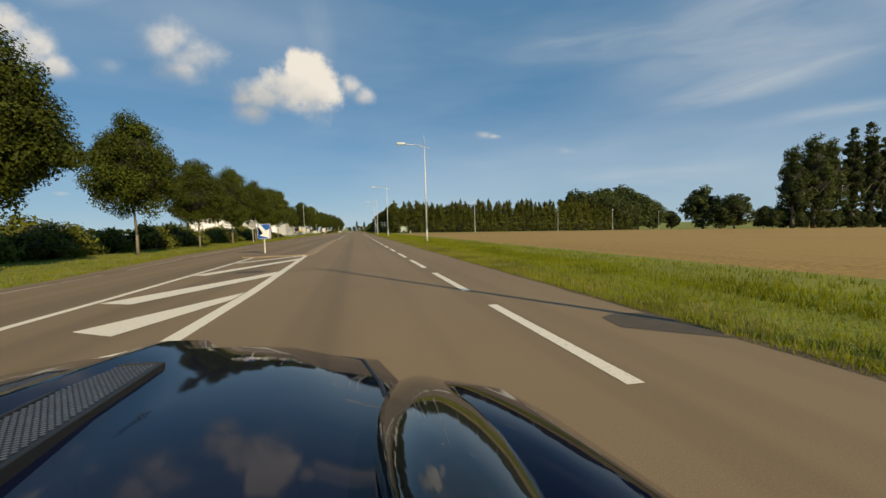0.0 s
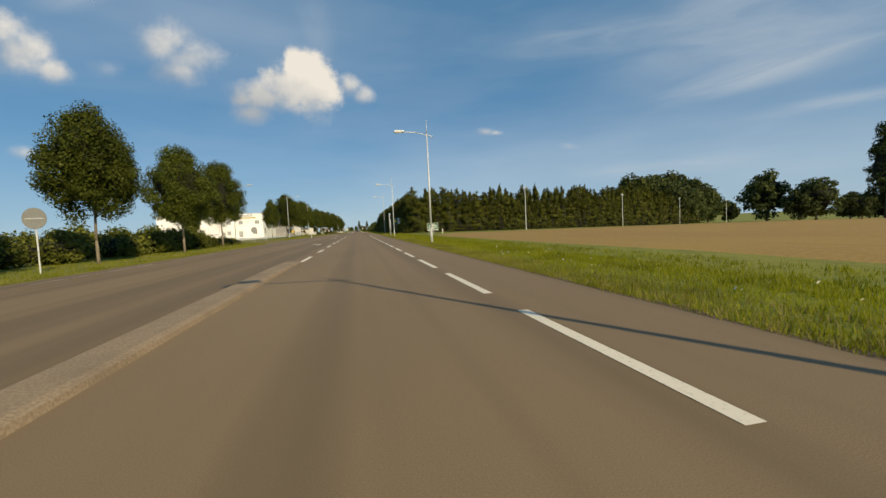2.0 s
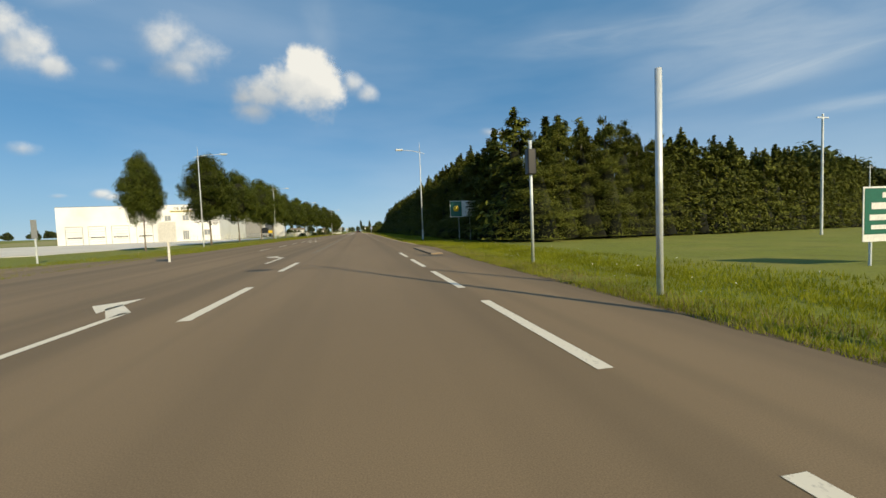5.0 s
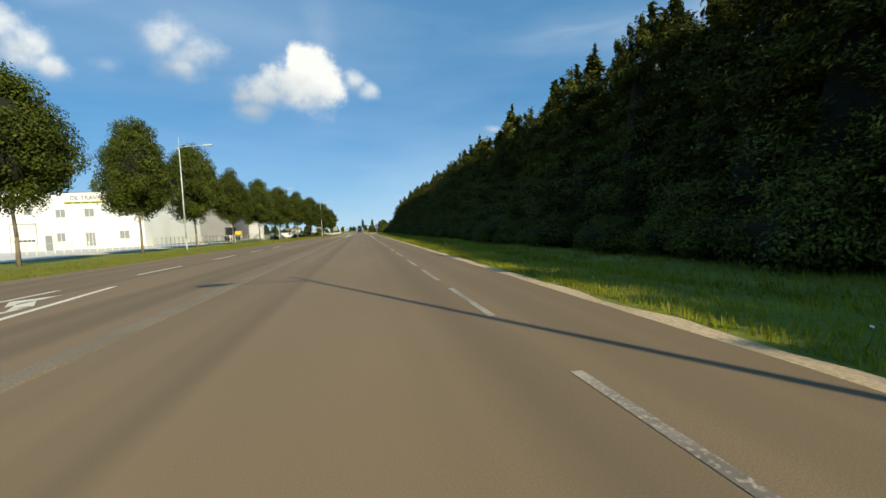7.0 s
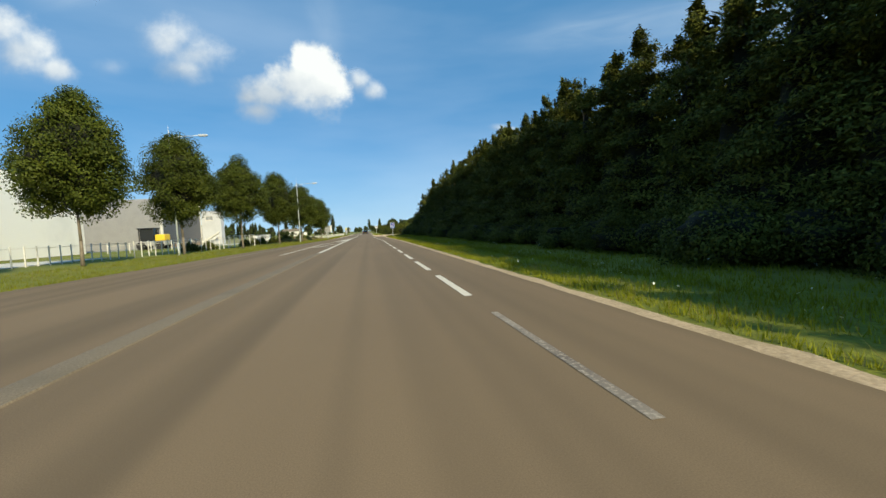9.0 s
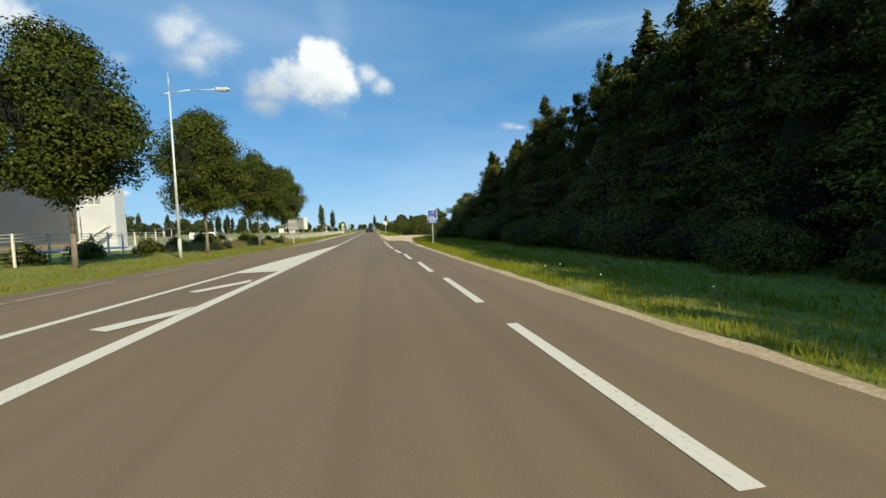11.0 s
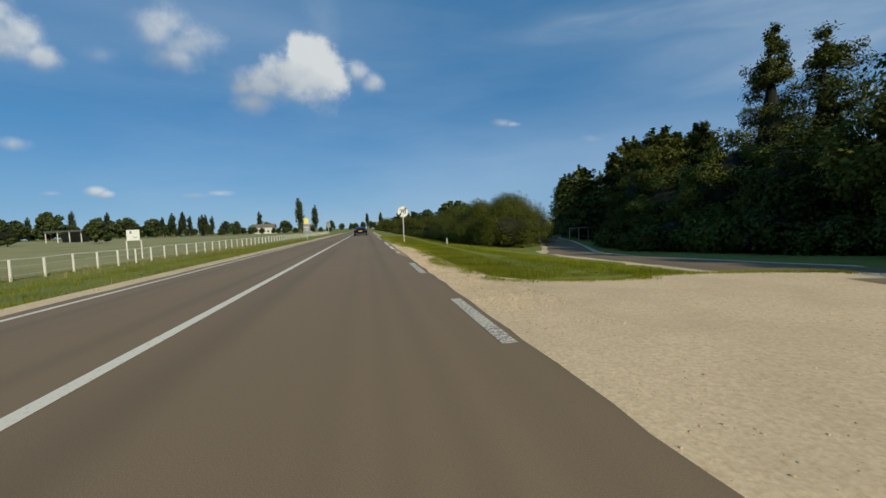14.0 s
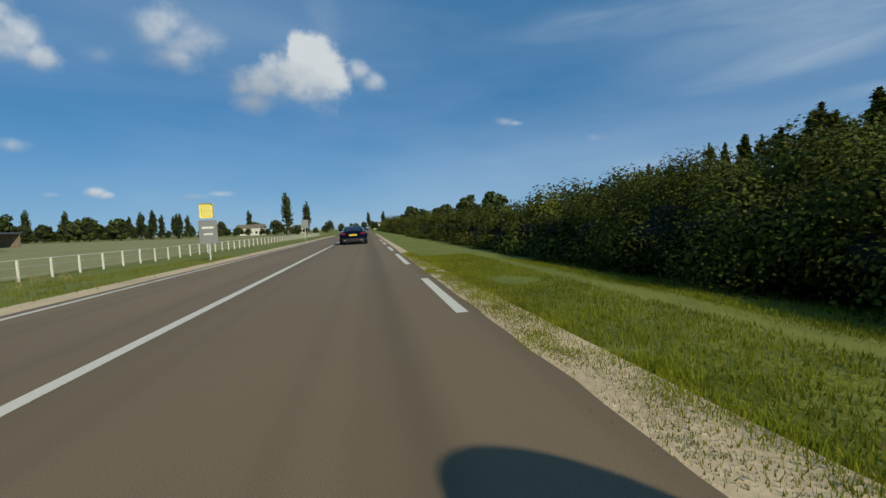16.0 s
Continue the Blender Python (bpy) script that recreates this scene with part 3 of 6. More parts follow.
LANE = [(10.1, 314.5), (10.1, 320), (10.8, 326), (12.5, 331.5), (15.2, 337.5), (18.2, 344.5), (21.2, 353), (25, 363)]
draped("lane_edge", LANE, 2.1, GRAVEL, "pale gravel edge of the narrow lane", "gravel", 0.015)
draped("lane", LANE, 1.55, ASPHALT, "narrow asphalt lane along the wood's edge", "lane", 0.045)


# ---- foliage ----
def leaf_cloud(name, centres, normals, size, material, parent, seed, squash=0.75, label=""):
    """One mesh of small folded leaves about the given centres."""
    rng = np.random.default_rng(seed)
    c = np.asarray(centres, float)
    n = len(c)
    d = np.asarray(normals, float) + rng.normal(0, 0.42, (n, 3))
    d /= np.linalg.norm(d, axis=1)[:, None] + 1e-9
    a = np.cross(d, rng.normal(0, 1, (n, 3)))
    a /= np.linalg.norm(a, axis=1)[:, None] + 1e-9
    b = np.cross(d, a)
    s = size * rng.uniform(0.65, 1.35, (n, 1))
    a, b, d = a * s, b * s * squash, d * s
    v = np.stack([c - a, c - b * 0.8 + d * 0.10, c + a, c + b * 0.8 + d * 0.10], 1).reshape(-1, 3)
    f = np.arange(4 * n).reshape(n, 4)
    me = bpy.data.meshes.new(name)
    me.vertices.add(4 * n)
    me.vertices.foreach_set("co", v.ravel())
    me.loops.add(4 * n)
    me.loops.foreach_set("vertex_index", f.ravel())
    me.polygons.add(n)
    me.polygons.foreach_set("loop_start", np.arange(0, 4 * n, 4))
    me.polygons.foreach_set("loop_total", np.full(n, 4))
    me.materials.append(material)
    me.update(calc_edges=True)
    ob = new(name, me)
    ob.parent = parent
    if label:
        ob["label"] = label
    return ob


def crown_points(rng, rx, rz, z0, n, lumps, pear=0.25, flat=0.0):
    """Leaf places on and inside an uneven egg-shaped crown made of many boughs."""
    cs = []
    for i in range(lumps):
        u = rng.uniform(-1, 1)
        th = rng.uniform(0, 2 * math.pi)
        rad = math.sqrt(max(0, 1 - u * u))
        w = 1 - pear * u
        k = rng.uniform(0.60, 0.92)
        w *= 1.0 - 0.30 * max(0.0, u) * pear / 0.22
        cs.append((math.cos(th) * rad * rx * w * k, math.sin(th) * rad * rx * w * k, z0 + rz + u * rz * k * (1 if u > 0 else 1 - flat), rng.uniform(0.20, 0.32) * rx))
    per = n // lumps
    out, nor = [], []
    for x, y, z, r in cs:
        d = rng.normal(0, 1, (per, 3))
        d /= np.linalg.norm(d, axis=1)[:, None]
        p = np.array((x, y, z)) + d * r * rng.uniform(0.55, 1.08, (per, 1)) * np.array((1, 1, 0.85))
        out.append(p)
        nor.append(d + np.array((0, 0, 0.35)))
    return np.concatenate(out), np.concatenate(nor)


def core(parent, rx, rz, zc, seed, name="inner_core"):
    """Near-black lump deep inside the crown: painted shade that keeps the sky from showing."""
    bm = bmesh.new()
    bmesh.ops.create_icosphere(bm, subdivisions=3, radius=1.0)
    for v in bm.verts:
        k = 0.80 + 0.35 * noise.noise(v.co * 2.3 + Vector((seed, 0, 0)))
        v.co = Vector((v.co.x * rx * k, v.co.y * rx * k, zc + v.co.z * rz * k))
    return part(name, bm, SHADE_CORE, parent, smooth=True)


def trunk(parent, h, r, limbs, seed, lean=0.02, material=None):
    rng = random.Random(seed)
    bm = bmesh.new()
    pts, rad = [], []
    for i in range(6):
        f = i / 5
        pts.append((lean * h * f * rng.uniform(-1, 1), lean * h * f * rng.uniform(-1, 1), h * f - 0.15))
        rad.append(r * (1.25 if i == 0 else 1 - 0.6 * f))
    bent_tube(bm, pts, rad, 9)
    for i in range(limbs):
        th, f = i * 2.4 + rng.uniform(-0.3, 0.3), rng.uniform(0.34, 0.72)
        z = h * f
        ln = h * rng.uniform(0.10, 0.17)
        p = Vector((0, 0, z))
        q = p + Vector((math.cos(th) * ln, math.sin(th) * ln, ln * 0.75))
        s = q + Vector((math.cos(th + 0.4) * ln * 0.5, math.sin(th + 0.4) * ln * 0.5, ln * 0.6))
        bent_tube(bm, [p, q, s], [r * 0.36, r * 0.24, r * 0.10], 6)
    return part("trunk", bm, material or BARK, parent, "", True)


def avenue_tree(seed, h=9.0, rx=2.55, stem=1.9, leaves=46000, size=0.064, material=None):
    rng = np.random.default_rng(seed)
    t = empty("street_tree", 0, -500, 0, 0, "clipped dense egg-shaped green roadside tree on a slim trunk", "tree", "roadside trees")
    trunk(t, h * 0.8, 0.085, 9, seed)
    rz = (h - stem) / 2
    p, d = crown_points(rng, rx, rz, stem, leaves, 150, 0.22, 0.1)
    leaf_cloud("crown", p, d, size, material or LEAF, t, seed)
    core(t, rx * 0.70, rz * 0.74, stem + rz, seed)
    return t


def fir_tree(seed, h=10.0, r=2.3, leaves=4200, spire=True, needle=0.19):
    rng = np.random.default_rng(seed)
    t = empty("fir_tree", 0, -500, 0, 0, "tall dark green conifer with a pointed tip and dense drooping boughs", "tree", "plantation")
    trunk(t, h * 0.95, 0.16, 0, seed)
    ps, ns = [], []
    whorls = int(h * 2.0)
    per = leaves // (whorls * 7)
    for w in range(whorls):
        f = (w + rng.uniform(0, 0.6)) / whorls
        z = h * f ** 0.96
        rr = r * (1 - f) ** (0.78 if spire else 0.58) * rng.uniform(0.8, 1.12) + 0.10
        for k in range(7):
            th = rng.uniform(0, 2 * math.pi)
            q = rng.uniform(0.15, 1.0, per) ** 0.7 * rr * rng.uniform(0.72, 1.22)
            drop = rng.normal(0, 0.34)
            side = rng.normal(0, 0.16 * rr + 0.05, per)
            zz = np.maximum(0.1, z + drop + 0.36 * q - 0.14 * q * q + rng.normal(0, 0.12, per))
            ps.append(np.stack([math.cos(th) * q - math.sin(th) * side, math.sin(th) * q + math.cos(th) * side, zz + 0.15], 1))
            ns.append(np.tile((math.cos(th) * 0.5, math.sin(th) * 0.5, 0.8), (per, 1)))
    n_tip = 110
    zz = rng.uniform(h * 0.9, h * 1.10, n_tip)
    ps.append(np.stack([rng.normal(0, 0.10, n_tip) * (1.7 - (zz - h * .9) / (h * .13)), rng.normal(0, 0.10, n_tip) * (1.7 - (zz - h * .9) / (h * .13)), zz], 1))
    ns.append(np.tile((0.3, 0, 1.0), (n_tip, 1)))
    leaf_cloud("needle_crown", np.concatenate(ps), np.concatenate(ns), needle, LEAF_FIR, t, seed, 0.42)
    # near-black inner cone: the dark between the boughs is put into its colour
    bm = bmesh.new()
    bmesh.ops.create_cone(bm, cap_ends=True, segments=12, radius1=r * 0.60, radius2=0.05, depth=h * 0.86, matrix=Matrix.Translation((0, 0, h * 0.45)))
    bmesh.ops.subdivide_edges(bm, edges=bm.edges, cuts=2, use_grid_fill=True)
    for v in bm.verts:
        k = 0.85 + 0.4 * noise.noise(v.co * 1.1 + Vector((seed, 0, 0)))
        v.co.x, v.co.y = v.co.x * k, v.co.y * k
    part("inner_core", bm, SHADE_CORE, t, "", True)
    return t


def broad_tree(seed, h, rx, leaves, size, material, stem=0.12, name="broadleaf_tree", label="broad round-crowned green deciduous tree", lumps=60, group="woods"):
    rng = np.random.default_rng(seed)
    t = empty(name, 0, -500, 0, 0, label, "tree", group)
    trunk(t, h * 0.75, 0.02 * h + 0.05, 6 if leaves > 6000 else 0, seed)
    st = h * stem
    rz = (h - st) / 2
    p, d = crown_points(rng, rx, rz, st, leaves, lumps, 0.12)
    leaf_cloud("crown", p, d, size, material, t, seed)
    core(t, rx * 0.68, rz * 0.74, st + rz, seed)
    return t


def bush(seed, w, h, leaves, size, material, label, name="bush", group=""):
    rng = np.random.default_rng(seed)
    t = empty(name, 0, -500, 0, 0, label, "bush", group)
    lumps = 40
    per = leaves // lumps
    ps, ns = [], []
    for i in range(lumps):
        th, q = rng.uniform(0, 2 * math.pi), math.sqrt(rng.uniform(0, 1))
        z = h * (1 - 0.75 * q * q) * rng.uniform(0.45, 0.95)
        c = np.array((math.cos(th) * q * w * 0.85, math.sin(th) * q * w * 0.85, z))
        d = rng.normal(0, 1, (per, 3))
        d /= np.linalg.norm(d, axis=1)[:, None]
        ps.append(c + d * (0.26 * h) * rng.uniform(0.4, 1.1, (per, 1)) * np.array((1.2, 1.2, 1.0)))
        ns.append(d + np.array((0, 0, 0.4)))
    p = np.concatenate(ps)
    p[:, 2] = np.maximum(p[:, 2], 0.03)
    leaf_cloud("foliage", p, np.concatenate(ns), size, material, t, seed)
    # near-black inner lump whose colour paints the shade inside the bush
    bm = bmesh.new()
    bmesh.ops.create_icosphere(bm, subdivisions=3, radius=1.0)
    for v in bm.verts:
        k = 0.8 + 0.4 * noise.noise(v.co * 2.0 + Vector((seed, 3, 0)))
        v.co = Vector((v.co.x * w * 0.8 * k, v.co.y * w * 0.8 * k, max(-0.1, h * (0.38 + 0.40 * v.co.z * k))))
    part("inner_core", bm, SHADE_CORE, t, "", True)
    return t


def plant(protos, spots, seed, lo=0.9, hi=1.1):
    """Copies of the prototypes at the spots; the prototypes themselves take the first ones."""
    rng = random.Random(seed)
    made = []
    for i, s in enumerate(spots):
        x, y = s[0], s[1]
        k = s[2] if len(s) > 2 else rng.uniform(lo, hi)
        ob = protos[i % len(protos)]
        if i >= len(protos):
            ob = copy_thing(ob, Matrix())
        kz = s[3] if len(s) > 3 else k
        ob.matrix_basis = Matrix.LocRotScale((x, y, ground_z(x, y)), Euler((0, 0, rng.uniform(0, 6.28))), (k * rng.uniform(0.94, 1.06), k * rng.uniform(0.94, 1.06), kz))
        made.append(ob)
    return made


# avenue on the left: first row, then the rows by the warehouse and along the fence
AV = [avenue_tree(s) for s in (11, 12, 13)]
plant(AV, [(-10.9, 53.4, 0.96, 1.0), (-10.9, 63.6, 0.98, 1.02), (-10.95, 73.8, 0.96, 0.97), (-10.95, 84.1, 0.92, 0.84), (-11.3, 94.9, 0.94, 0.95), (-11.2, 105.2, 0.92, 0.93), (-11.4, 116.5, 0.94, 0.94), (-12.7, 130.2, 1.02, 1.06),
           (-16.6, 177.2, 0.74, 1.0), (-32.0, 176.0, 0.84, 1.04),
           (-15.8, 191.3, 1.18, 1.26), (-15.8, 203.3, 1.17, 1.23), (-15.2, 214.8, 1.05, 1.24), (-15.7, 227.5, 1.20, 1.30), (-15.0, 238.5, 1.08, 1.18), (-14.0, 249.0, 1.12, 1.15), (-12.6, 259.0, 1.14, 1.13),
           (-11.0, 269.5, 1.14, 1.13), (-9.3, 279.85, 1.08, 1.08), (-7.75, 288.9, 1.0, 1.0), (-7.0, 297.8, 0.94, 0.90), (-6.9, 307.4, 0.90, 0.91)], 5)

# conifer plantation on the right: a long face along the road and a slanting front over the field
FIR = [fir_tree(s, h, r, 3000, sp, 0.22) for s, h, r, sp in ((21, 8.4, 2.2, True), (22, 8.8, 2.5, False), (23, 8.0, 2.4, False), (24, 8.9, 2.2, True), (28, 8.6, 2.6, False))]
NEAR_FIR = [fir_tree(s, h, r, 26000, sp, 0.074) for s, h, r, sp in ((25, 8.4, 2.5, True), (26, 8.0, 2.6, False), (27, 8.8, 2.4, True))]
rng = random.Random(8)
spots, near = [], []
y = 165.5
while y < 293:
    back = 1.8 * min(1.0, max(0.0, (y - 168) / 22))
    low = (1.0 if y < 288 else 0.85) * (1 + 0.085 * back)
    near.append((11.2 + back + 0.12 * max(0.0, 178 - y) + rng.uniform(-0.3, 0.4), y, rng.uniform(0.86, 1.0), low * rng.uniform(0.72, 0.80)))
    if rng.random() < 0.85:
        spots.append((13.2 + back + rng.uniform(-0.5, 0.5), y + 1.0, rng.uniform(0.95, 1.1), low * rng.uniform(0.82, 0.93)))
    y += rng.uniform(1.6, 2.1)
d = 0.0
while d < 122:
    x, y = 13.6 + d * 0.91, 161.0 + d * 0.40
    tall = 0.95 + 0.20 * min(1.0, d / 60) + 0.26 * math.exp(-((d - 88) / 12.0) ** 2)
    (near if d < 17 else spots).append((x, y + rng.uniform(-0.4, 0.4), rng.uniform(0.9, 1.1), tall * rng.uniform(0.80, 1.08)))
    spots.append((x + rng.uniform(-1.2, 0.6), y + 2.6, rng.uniform(1.0, 1.2), tall * rng.uniform(0.92, 1.12)))
    d += rng.uniform(2.0, 2.7)
x = 18.0
inner = []
while x < 62:                           # the inner rows
    y = 168.0 + (x - 13.6) * 0.44 + 5
    while y < 292:
        inner.append((x + rng.uniform(-1.5, 1.5), y + rng.uniform(-1.5, 1.5), rng.uniform(1.2, 1.5), rng.uniform(0.80, 0.95)))
        y += 6.5
    x += 6.0
plant(FIR, spots, 9)


def joined_wood(name, proto, spots, label, seed):
    """The crowns of many far trees as one mesh."""
    rng = random.Random(seed)
    verts, faces, slots, mats = [], [], [], []
    crowns = [c for c in proto.children if not c.name.startswith("trunk")]
    for c in crowns:
        mats.append(c.data.materials[0])
        pts = [v.co.copy() for v in c.data.vertices]
        polys = [tuple(p.vertices) for p in c.data.polygons]
        for x, y, k, kz in spots:
            m = Matrix.LocRotScale((x, y, ground_z(x, y)), Euler((0, 0, rng.uniform(0, 6.28))), (k, k, kz))
            n = len(verts)
            verts += [tuple(m @ p) for p in pts]
            faces += [tuple(i + n for i in p) for p in polys]
            slots += [len(mats) - 1] * len(polys)
    me = bpy.data.meshes.new(name)
    me.from_pydata(verts, [], faces)
    for mt in mats:
        me.materials.append(mt)
    me.polygons.foreach_set("material_index", slots)
    me.update()
    return tagged(new(name, me), label, "woods", "", "stuff")


joined_wood("plantation_interior", FIR[1], inner, "dense dark green conifer tops filling the plantation", 14)
near += [(12.6, 294.6, 0.9, 0.76), (12.8, 297.0, 0.9, 0.58), (12.9, 299.6, 0.85, 0.46), (13.4, 296.2, 1.0, 0.76), (14.6, 294.4, 1.15, 0.90), (16.4, 295.6, 1.1, 0.92), (14.0, 299.4, 1.0, 0.78), (16.0, 298.0, 1.0, 0.98), (15.8, 301.6, 1.0, 0.72)]
plant(NEAR_FIR, near, 10)

# rounder wood behind it, field trees and poplars far on the right
WOOD = [broad_tree(s, 12, 5.4, 3600, 0.36, LEAF_FAR, 0.02) for s in (31, 32)]
plant(WOOD, [(x, y, 1.28 * k) for x, y, k in [(96, 206, 1.15), (106, 212, 1.2), (116, 217, 1.15), (124, 222, 1.0), (128, 236, 1.4), (138, 245, 1.55), (150, 250, 1.65), (160, 252, 1.45), (170, 250, 1.1), (132, 219, 0.8), (112, 208, 1.0), (120, 211, 0.95), (138, 226, 1.2), (146, 232, 1.3),
             (197, 243, 1.6), (187, 214, 1.2), (181, 216, 0.9), (205, 214, 0.8), (214, 213, 0.75), (222, 212, 0.8), (230, 213, 0.6), (262, 215, 0.8), (275, 214, 0.7), (300, 210, 0.8), (330, 200, 0.8), (218, 209, 0.62), (232, 209, 0.7), (245, 209, 0.62), (258, 209, 0.66), (207, 211, 0.7), (270, 208, 0.6), (213, 202, 0.46), (223, 201, 0.4), (233, 202, 0.48), (244, 201, 0.42), (255, 202, 0.46), (266, 200, 0.5), (277, 201, 0.5), (288, 200, 0.5)]], 12)


def poplar(seed, h, w, label="tall narrow dark green poplar behind the field", leaves=2600):
    return broad_tree(seed, h, w, leaves, 0.42, LEAF_FAR, 0.03, "poplar", label, 150, "poplars")


POP = [poplar(41, 45, 7.4, leaves=9000), poplar(42, 49, 4.6, leaves=8000)]
plant(POP, [(214, 207, 0.94), (262, 205, 1.16), (226, 206, 1.07), (249, 205, 1.08), (237, 207, 1.04), (270, 204, 1.0)], 13)


# ---- shrubs ----
HEDGE = [bush(s, 1.7, 2.0, 2600, 0.11, LEAF_SOFT, "loose light green roadside shrub", group="hedge shrubs") for s in (51, 52, 53)]
rng = random.Random(4)
spots = []
y = 40.0
while y < 132:
    spots.append((-15.2 + rng.uniform(-0.8, 0.8), y, rng.uniform(0.75, 1.15)))
    if rng.random() < 0.6:
        spots.append((-18.4 + rng.uniform(-1, 1), y + 1.2, rng.uniform(0.9, 1.4)))
    y += rng.uniform(2.2, 3.6)
spots += [ (-13.4, 283, 0.5), (-12.8, 292.5, 0.55), (-13.6, 287.5, 0.6), (-12.4, 295.5, 0.5), (-14.6, 270, 0.5), (-15.2, 266.5, 0.55), (-12.6, 276, 0.45), (-12.2, 300.5, 0.75), (-11.0, 309.0, 0.8), (-9.6, 306.5, 0.4), (-10.6, 316.0, 0.6),
          (-10.2, 321.0, 0.6), (-12.3, 304.0, 0.6)]
plant(HEDGE, spots, 6)

# low clipped hedges round the junction
CLIPPED = [bush(s, 1.3, 0.85, 2200, 0.07, LEAF_SOFT, "low clipped hedge shrub", group="clipped hedge") for s in (57, 58)]
spots = [(-14.6 + rng.uniform(-0.3, 0.3), 133.5 + 1.5 * k, rng.uniform(1.0, 1.25)) for k in range(5)]
plant(CLIPPED, spots, 20)
THICKET = [bush(s, 3.0, 3.2, 54000, 0.042, LEAF_THICKET, "big rounded dense thicket on the bank", group="thicket") for s in (61, 62)]
plant(THICKET, [(12.2, 340.4, 0.92, 0.98), (11.5, 343.2, 0.96, 1.06), (14.0, 343.0, 1.0, 1.14), (11.4, 345.4, 1.0, 1.10), (14.2, 346.2, 1.05, 1.2), (11.3, 347.8, 0.97), (11.3, 350.2, 0.97), (14.0, 350.2, 1.1), (11.2, 352.8, 0.94), (13.6, 354.4, 1.05), (11.1, 355.4, 0.9)], 7)
FAR_THICKET = [bush(s, 3.0, 3.2, 16000, 0.085, LEAF_THICKET, "big rounded dense thicket on the bank", group="thicket") for s in (63,)]
plant(FAR_THICKET, [(11.0, 357.5, 0.85), (13.5, 359.5, 1.1), (10.9, 361.6, 0.85), (13.2, 364.5, 1.1), (10.8, 366, 0.8), (10.8, 372, 0.85), (11.2, 380, 0.95), (10.6, 388, 0.9), (10.6, 397, 1.0), (12, 407, 1.1), (10.4, 418, 1.0),
                    (11, 430, 1.2), (10, 445, 1.2), (11, 462, 1.4), (10, 480, 1.5)], 8)
# broad trees at the end of the plantation, over the lay-by and the lane: x, y, height
MIX = [broad_tree(s, 6.6, 2.6, 15000, 0.078, LEAF_SOFT if s != 72 else LEAF, 0.04, lumps=46, label="dense dark broadleaf tree at the wood's edge") for s in (71, 72, 73)]
EDGE_TREES = [(12.2, 300.0, 4.1), (14.6, 302.0, 5.8), (12.9, 307.8, 4.6), (14.0, 311.2, 4.6), (14.8, 313.6, 5.9), (15.8, 317.0, 4.9), (16.6, 320.0, 6.4), (17.4, 324.0, 4.6), (17.9, 327.4, 5.6), (18.4, 331.6, 4.4), (19.2, 335.0, 5.2),
              (14.4, 307.6, 4.6), (16.2, 310.4, 5.2), (17.4, 313.8, 6.2), (18.8, 317.6, 7.0), (20.4, 322.0, 8.3), (21.8, 326.6, 9.9), (23.6, 330.6, 11.4), (22.0, 333.5, 7.6), (23.2, 340.6, 8.2), (21.2, 337.6, 6.0), (24.8, 336.0, 8.4),
              (18.2, 311.0, 5.4), (21.8, 316.0, 7.5), (24.0, 322.0, 8.5)]
plant(MIX, [(x, y, 0.62 + 0.048 * h, h / 7.1) for x, y, h in EDGE_TREES if x < 20], 15)
for i, (x, y, h) in enumerate(e for e in EDGE_TREES if e[0] >= 20):
    ob = copy_thing(NEAR_FIR[i % 3], Matrix())
    ob.matrix_basis = Matrix.LocRotScale((x, y, ground_z(x, y)), Euler((0, 0, 1.7 * i)), (1.12, 1.12, 0.94 * h / 8.8))
UNDER = [bush(s, 1.5, 1.9, 3600, 0.085, LEAF, "low dark undergrowth before the trees", group="undergrowth") for s in (65, 66)]
line = [(9.9, 299.0), (10.3, 302.5), (11.2, 306.5), (12.2, 311.0), (13.6, 316.0), (15.0, 321.0), (15.9, 327.0), (16.8, 333.0), (18.0, 338.5)]
spots = []
for (xa, ya), (xb, yb) in zip(line[:-1], line[1:]):
    for k in range(3):
        spots.append((xa + (xb - xa) * k / 3 + rng.uniform(-0.2, 0.5), ya + (yb - ya) * k / 3 + rng.uniform(-0.3, 0.3), rng.uniform(0.7, 1.0)))
plant(UNDER, spots, 19)
BRAMBLE = [bush(s, 1.5, 1.8, 11000, 0.040, LEAF_FIR, "low dark brambles at the foot of the plantation", group="brambles") for s in (67, 68, 69)]
spots = []
y = 172.0
while y < 297:
    spots.append((10.8 + rng.uniform(-0.3, 0.6), y, rng.uniform(0.65, 1.0)))
    y += rng.uniform(1.5, 2.3)
plant(BRAMBLE, spots, 29)
